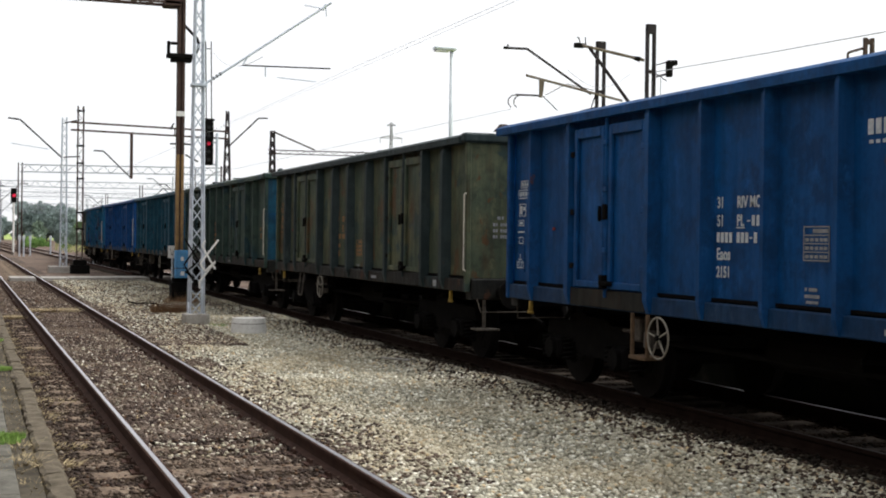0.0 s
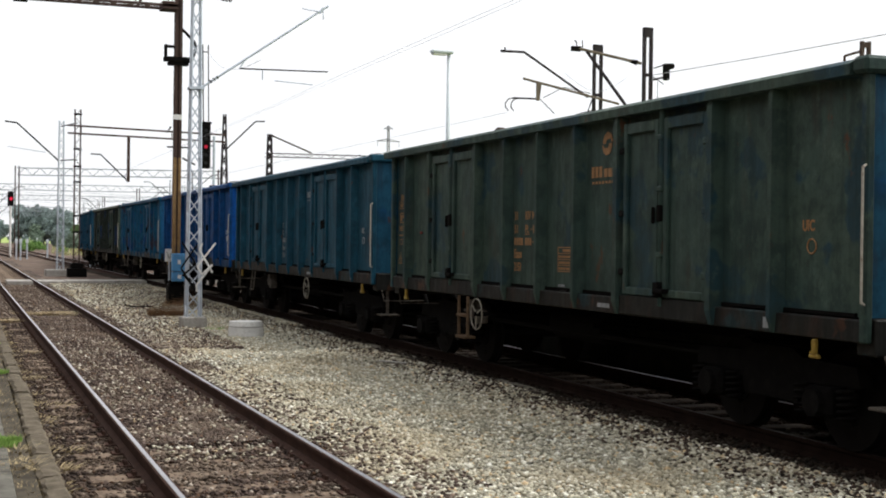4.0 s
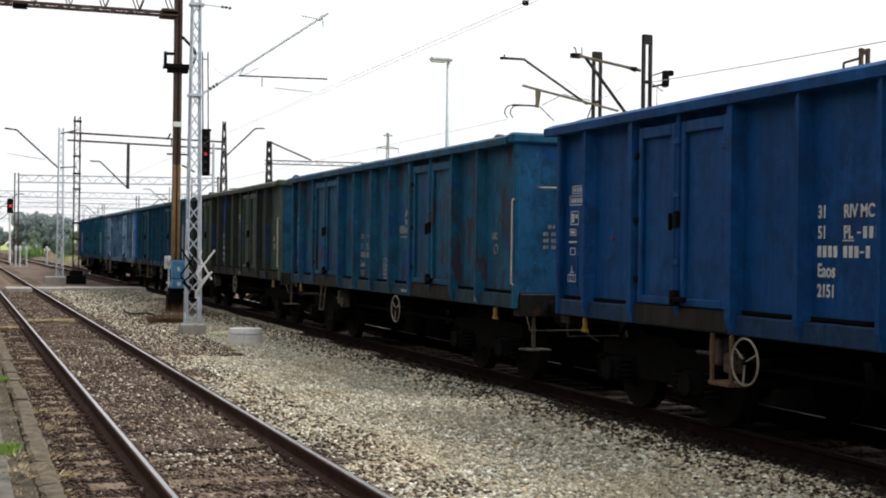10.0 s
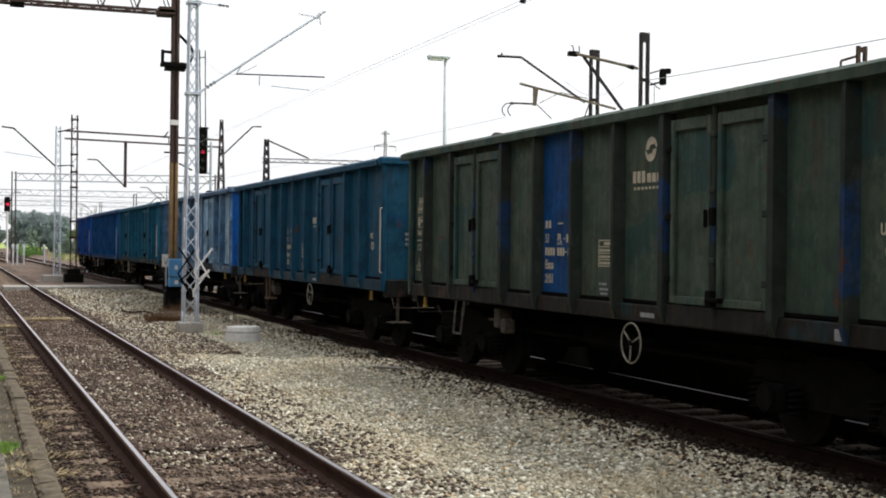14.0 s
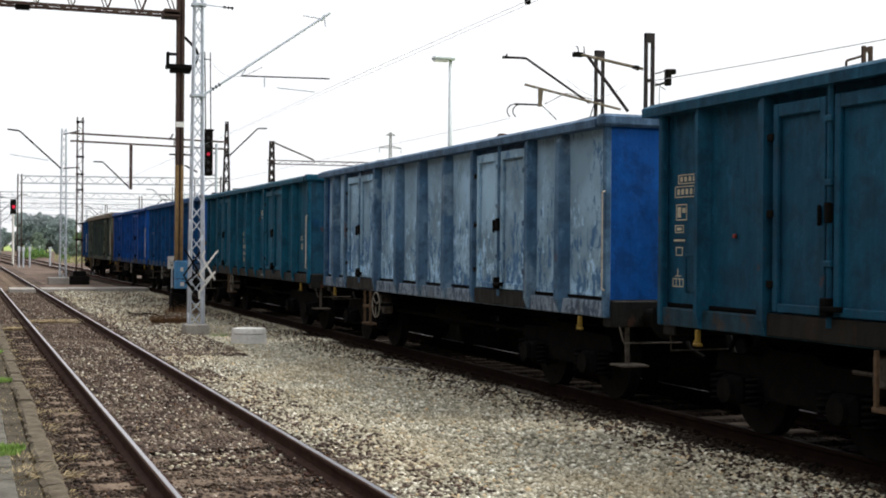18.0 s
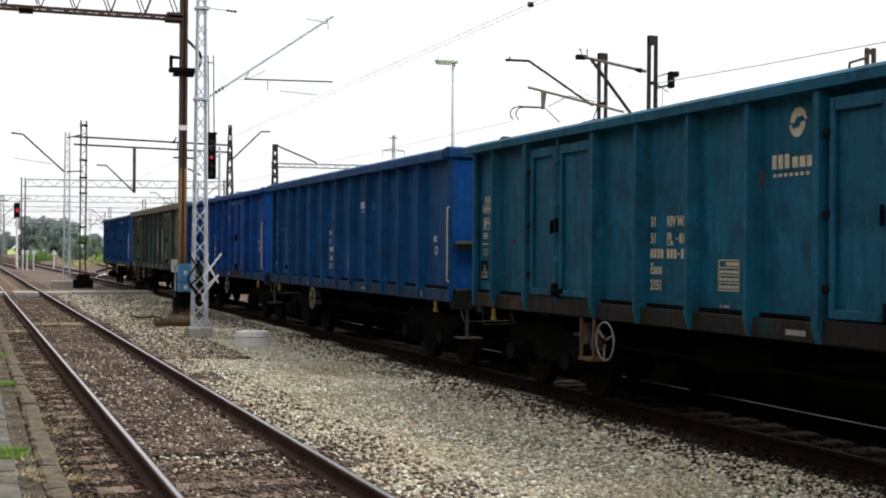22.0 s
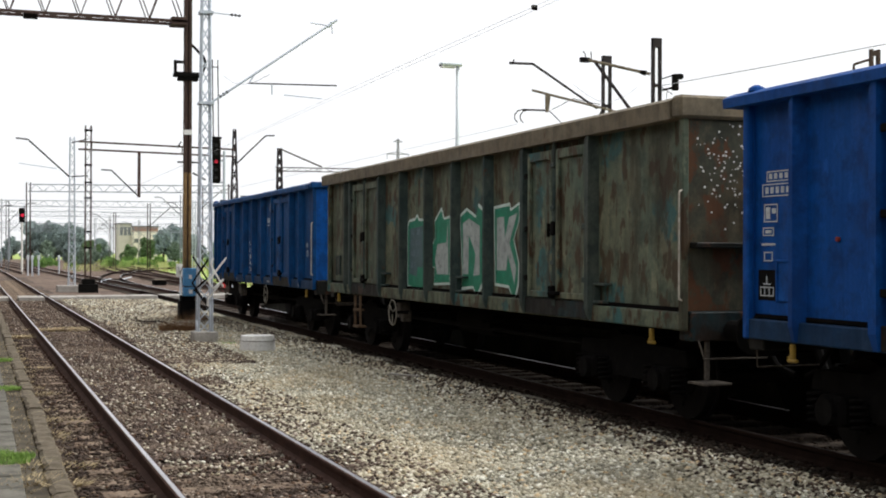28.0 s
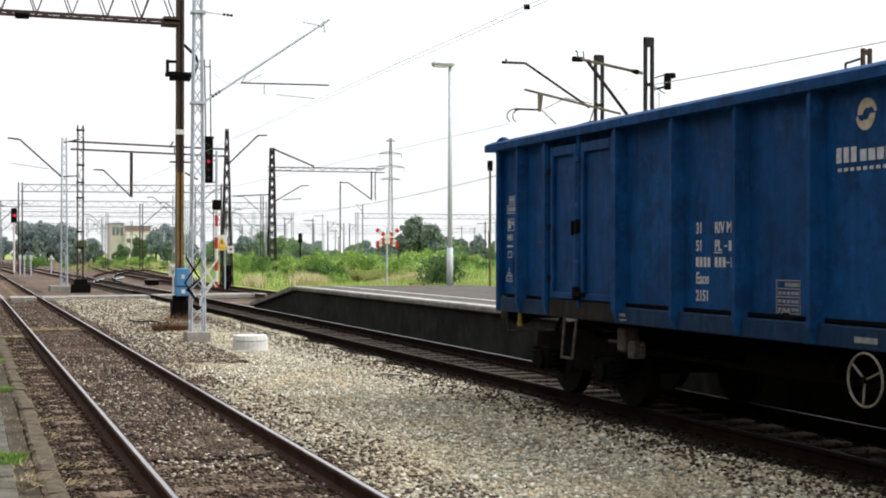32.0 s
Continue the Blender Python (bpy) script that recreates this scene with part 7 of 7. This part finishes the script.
add(-70.0, wagon(p_teal5, p_patchend, STD_RIBS, STD_DOORS, L, "patchy grey-blue open freight wagon with rust spots", "full", M_DIMLETTER, wheel_x=7.87, step_x=2.82, rail="both", sill_paint=p_tealsill, rows=-0.15, table=(0.15, -0.02), crest=(2.39, 2.17), top="dash", knob=True))
add(-84.08, wagon(p_olive6, p_tealend, STD_RIBS, STD_DOORS, L, "olive-green open freight wagon with one blue panel", "full", M_CREAM, wheel_x=7.85, panel_paints={4: p_blue4}, rib_paint=p_rib6, rows=-0.06, table=(0.25, 0.27), crest=(2.95, 2.65), top="dash"))
add(-98.35, wagon(p_teal7, p_tealend, STD_RIBS, STD_DOORS, L, "dull blue open freight wagon with cream lettering", "full", M_CREAM, wheel_x=8.0, step_x=3.8, step="frame", rows=-0.06, table=(0.15, 0.2), crest=(2.65, 2.38), sill_paint=p_tealsill))
add(-112.4, wagon(p_palerib, p_skylit_end, LATE_RIBS, LATE_DOORS, L, "worn open freight wagon, blue paint peeled to pale grey", "none", wheel_x=3.95, heavy=True, panel_paints={k: p_pale8 for k in range(12)}, step_x=3.27, sill_paint=p_palesill, step="ladder", rim=p_palerim))
add(-126.6, wagon(p_teal9, p_tealend, STD_RIBS, STD_DOORS, L, "green-blue open freight wagon with cream lettering", "full", M_CREAM, wheel_x=4.45, step_x=3.9, step="frame", rows=-0.03, table=(0.15, 0.1), crest=(3.05, 2.7), plate=True))
add(-140.4, wagon(p_blue10, p_skylit_end, ONE_RIBS, ONE_DOORS, L, "blue open freight wagon with close ribs and a low hatch", "full", wheel_x=4.43, step_x=3.6, hatch=(1.08, 1.86), sill_paint=p_bluesill, step="none", rim_more=0.035, table=(0.15, 0.07), crest=(3.0, 2.71), top="dash", plate=True, shelf=True))
add(-154.2, wagon(p_blue11, p_skylit_end, STD_RIBS, STD_DOORS, L, "vivid blue open freight wagon with white lettering", "full", wheel_x=8.25, sill_paint=p_bluesill, step="frame", crest=(3.05, 2.75), plate=True, knob=True))
graffiti_wagon = wagon(p_olive12, p_rustend, LONG_RIBS, LONG_DOORS, LL, "long rusty olive open freight wagon with green graffiti", "none", wheel_x=4.8, rim=p_tan12, step_x=2.4, rib_paint=p_rib12, sill_paint=p_olive12, step="ladder", rim_more=0.1)
add(-170.1, graffiti_wagon, LL)
last_wagon = wagon(p_blue13, p_skylit_end, LATE_RIBS, LATE_DOORS, L, "clean deep blue open freight wagon at the train's end", "full", wheel_x=8.15, sill_paint=p_bluesill, rail="flat", rows=-0.1, table=(0.18, -0.07), crest=(3.03, 2.7), knob=True)
add(-184.2, last_wagon)
put("warning_triangle", mesh_from(prism(bmesh.new(), [(-0.87, 2.93), (-0.69, 2.93), (-0.78, 3.13)], L / 2 + 0.002, L / 2 + 0.008, "x"), "warning_triangle"), M_SIGNYELLOW, last_wagon[0], "yellow warning triangle")
put("warning_sign", mesh_from(prism(bmesh.new(), [(-0.79, 2.96), (-0.765, 3.02), (-0.78, 3.02), (-0.765, 3.08), (-0.8, 3.01), (-0.785, 3.01)], L / 2 + 0.009, L / 2 + 0.011, "x"), "warning_sign"), M_BLACK, last_wagon[0], "black lightning mark")

part("end_upright", rods([((-L / 2 - 0.1, -0.9, 1.9), (-L / 2 - 0.1, -0.9, 3.2)), ((-L / 2 - 0.1, -0.9, 3.2), (-L / 2, -0.9, 3.2)), ((-L / 2 - 0.1, -0.9, 1.9), (-L / 2, -0.9, 1.9))], 0.02), p_sill, last_wagon[0], "dark upright rail on the rear end wall")
part("tail_lamp", boxes(((-L / 2 - 0.16, -1.3, 2.62), (-L / 2 - 0.02, -1.12, 2.9)), bevel=0.03), M_BLACK, last_wagon[0], "black tail lamp on its bracket")

# graffiti letters sprayed over the panels: pale edge, green body, grey filling
M_GREENSPRAY = plain("green_spray_paint", (0.02, 0.2, 0.12), 0.6, 0, 0.25, 6, 0.05)
M_GREYSPRAY = plain("grey_spray_paint", (0.36, 0.4, 0.39), 0.6, 0, 0.3, 5, 0.05, (0.14, 0.15, 0.14))
M_MINTSPRAY = plain("mint_spray_paint", (0.55, 0.66, 0.62), 0.6, 0, 0.15, 6, 0.05)
M_DULLSPRAY = plain("dull_blue_spray_paint", (0.07, 0.12, 0.13), 0.6, 0, 0.3, 5, 0.05)
SHAPES = (
    (5.16, 5.98, 1.29, 2.44, ((0, 0.03), (1, -0.03), (1, 0.97), (0.7, 0.98), (0.6, 1.04), (0.45, 0.99), (0.1, 0.97), (0, 0.9)), ((0.1, 0.2), (0.6, 0.16), (0.64, 0.3), (0.97, 0.3), (0.97, 0.9), (0.12, 0.87)), M_DULLSPRAY),
    (6.3, 7.28, 1.29, 2.5, ((0.05, 0.5), (0.3, 0.68), (0.28, 0.9), (0.6, 1.05), (0.72, 0.92), (1, 0.94), (1, 0.1), (0.25, 0.08), (0.3, 0.3), (0.08, 0.3)), ((0.3, 0.4), (0.42, 0.6), (0.85, 0.62), (0.92, 0.88), (0.95, 0.2), (0.4, 0.2)), M_GREYSPRAY),
    (7.78, 8.7, 1.31, 2.52, ((0, 0.92), (0.3, 1), (0.72, 0.9), (0.82, 1.04), (1, 0.98), (1, 0.1), (0.75, -0.04), (0.6, 0.06), (0.05, 0.03), (0.12, 0.2)), ((0.12, 0.84), (0.4, 0.9), (0.9, 0.8), (0.9, 0.2), (0.62, 0.18), (0.72, 0.45), (0.4, 0.7), (0.38, 0.2), (0.14, 0.2)), M_GREYSPRAY),
    (9.2, 10.1, 1.4, 2.54, ((0, 0.97), (0.62, 1), (0.66, 0.93), (1, 1), (1, 0.82), (0.78, 0.58), (0.98, 0.3), (0.96, 0.05), (0.8, -0.16), (0.6, 0.02), (0.05, 0.04)), ((0.1, 0.86), (0.4, 0.87), (0.44, 0.6), (0.62, 0.86), (0.94, 0.9), (0.62, 0.54), (0.9, 0.24), (0.84, 0.04), (0.56, 0.4), (0.5, 0.2), (0.1, 0.2)), M_GREYSPRAY),
)
for k, (xa, xb, za, zb, outer, inner, fill) in enumerate(SHAPES):
    def spray(shape, grow, y):
        bm = bmesh.new()
        pts = [(xa - LL / 2 + (0.5 + (u - 0.5) * grow) * (xb - xa), za + (0.5 + (v - 0.5) * grow) * (zb - za)) for u, v in shape]
        return prism(bm, pts, y, y + 0.002)
    part("graffiti_edge", spray(outer, 1.08, -1.3635), M_MINTSPRAY, graffiti_wagon[0], "pale mint spray outline")
    part("graffiti_letter", spray(outer, 1.0, -1.3655), M_GREENSPRAY, graffiti_wagon[0], "green sprayed graffiti letter")
    part("graffiti_filling", spray(inner, 1.0, -1.3675), fill, graffiti_wagon[0], "grey sprayed filling")


part("painted_over_number", boxes(*[((5.32 + a - LL / 2, -1.3695, z), (5.38 + a - LL / 2, -1.3678, z + 0.1)) for z, row in ((2.18, (0.02, 0.12, 0.34, 0.42)), (2.0, (0.0, 0.1, 0.3, 0.38, 0.46)), (1.82, (0.0, 0.08, 0.16, 0.3, 0.38)), (1.62, (0.0, 0.08, 0.2))) for a in row]), plain("sprayed_over_lettering", (0.12, 0.17, 0.2), 0.7, 0, 0.3, 9, 0.05), graffiti_wagon[0], "faded number rows under thin spray paint")["kind"] = "stuff"
rng = random.Random(12)
splash = bmesh.new()
for _ in range(150):
    y, z, r = rng.gauss(-0.75, 0.33), rng.gauss(2.72, 0.28), rng.uniform(0.004, 0.015)
    if abs(y) < 1.3 and z < 3.25:
        rod(splash, (LL / 2 + 0.002, y, z), (LL / 2 + 0.005, y, z), r, 7)
part("paint_splash", splash, M_WHITE, graffiti_wagon[0], "white paint splashes on the rusty end wall")["kind"] = "stuff"
for xa in (3.83, 7.8, 12.6):
    part("stake_bracket", boxes(((xa - LL / 2, -1.46, 1.49), (xa + 0.34 - LL / 2, -1.365, 1.52)), ((xa - LL / 2, -1.46, 1.28), (xa + 0.28 - LL / 2, -1.365, 1.31)), ((xa - LL / 2, -1.45, 1.31), (xa + 0.03 - LL / 2, -1.365, 1.49)), bevel=0.006), p_rib12, graffiti_wagon[0], "dark stake bracket beside the rib")
part("end_shelf", boxes(((LL / 2 + 0.002, -1.36, 1.93), (LL / 2 + 0.14, 1.36, 1.99)), bevel=0.01), p_sill, graffiti_wagon[0], "dark shelf across the end wall")


# ---- movement ----
SPEED = (74.66753, 89.79234, 0.27328, 2.38135, -0.00888, 0.66648, 0.16994, -0.82052)


def run(t):
    """How far the train has come, in metres, at t seconds."""
    q = (t - 16) / 16
    return sum(c * q ** k for k, c in enumerate(SPEED))


def wagon_pose(mid, pivot):
    """A wagon stands with both its pivots on the line."""
    a, b = line_at(mid - pivot)[0], line_at(mid + pivot)[0]
    return Matrix.Translation((a + b) / 2) @ Euler((0, 0, math.atan2(b.y - a.y, b.x - a.x))).to_matrix().to_4x4()


def motions():
    for body, wheels, corner, length in TRAIN:
        walk(body, [(t, wagon_pose(run(t) + corner + length / 2, length / 2 - 1.88)) for t in steps(0, 32, 64)])
        for w in wheels:
            x = w.location.x
            walk(w, [(t, Matrix.Translation((x, 0, 0.46)) @ Euler((0, run(t) / 0.46, 0)).to_matrix().to_4x4()) for t in steps(0, 32, 320)])


motions()
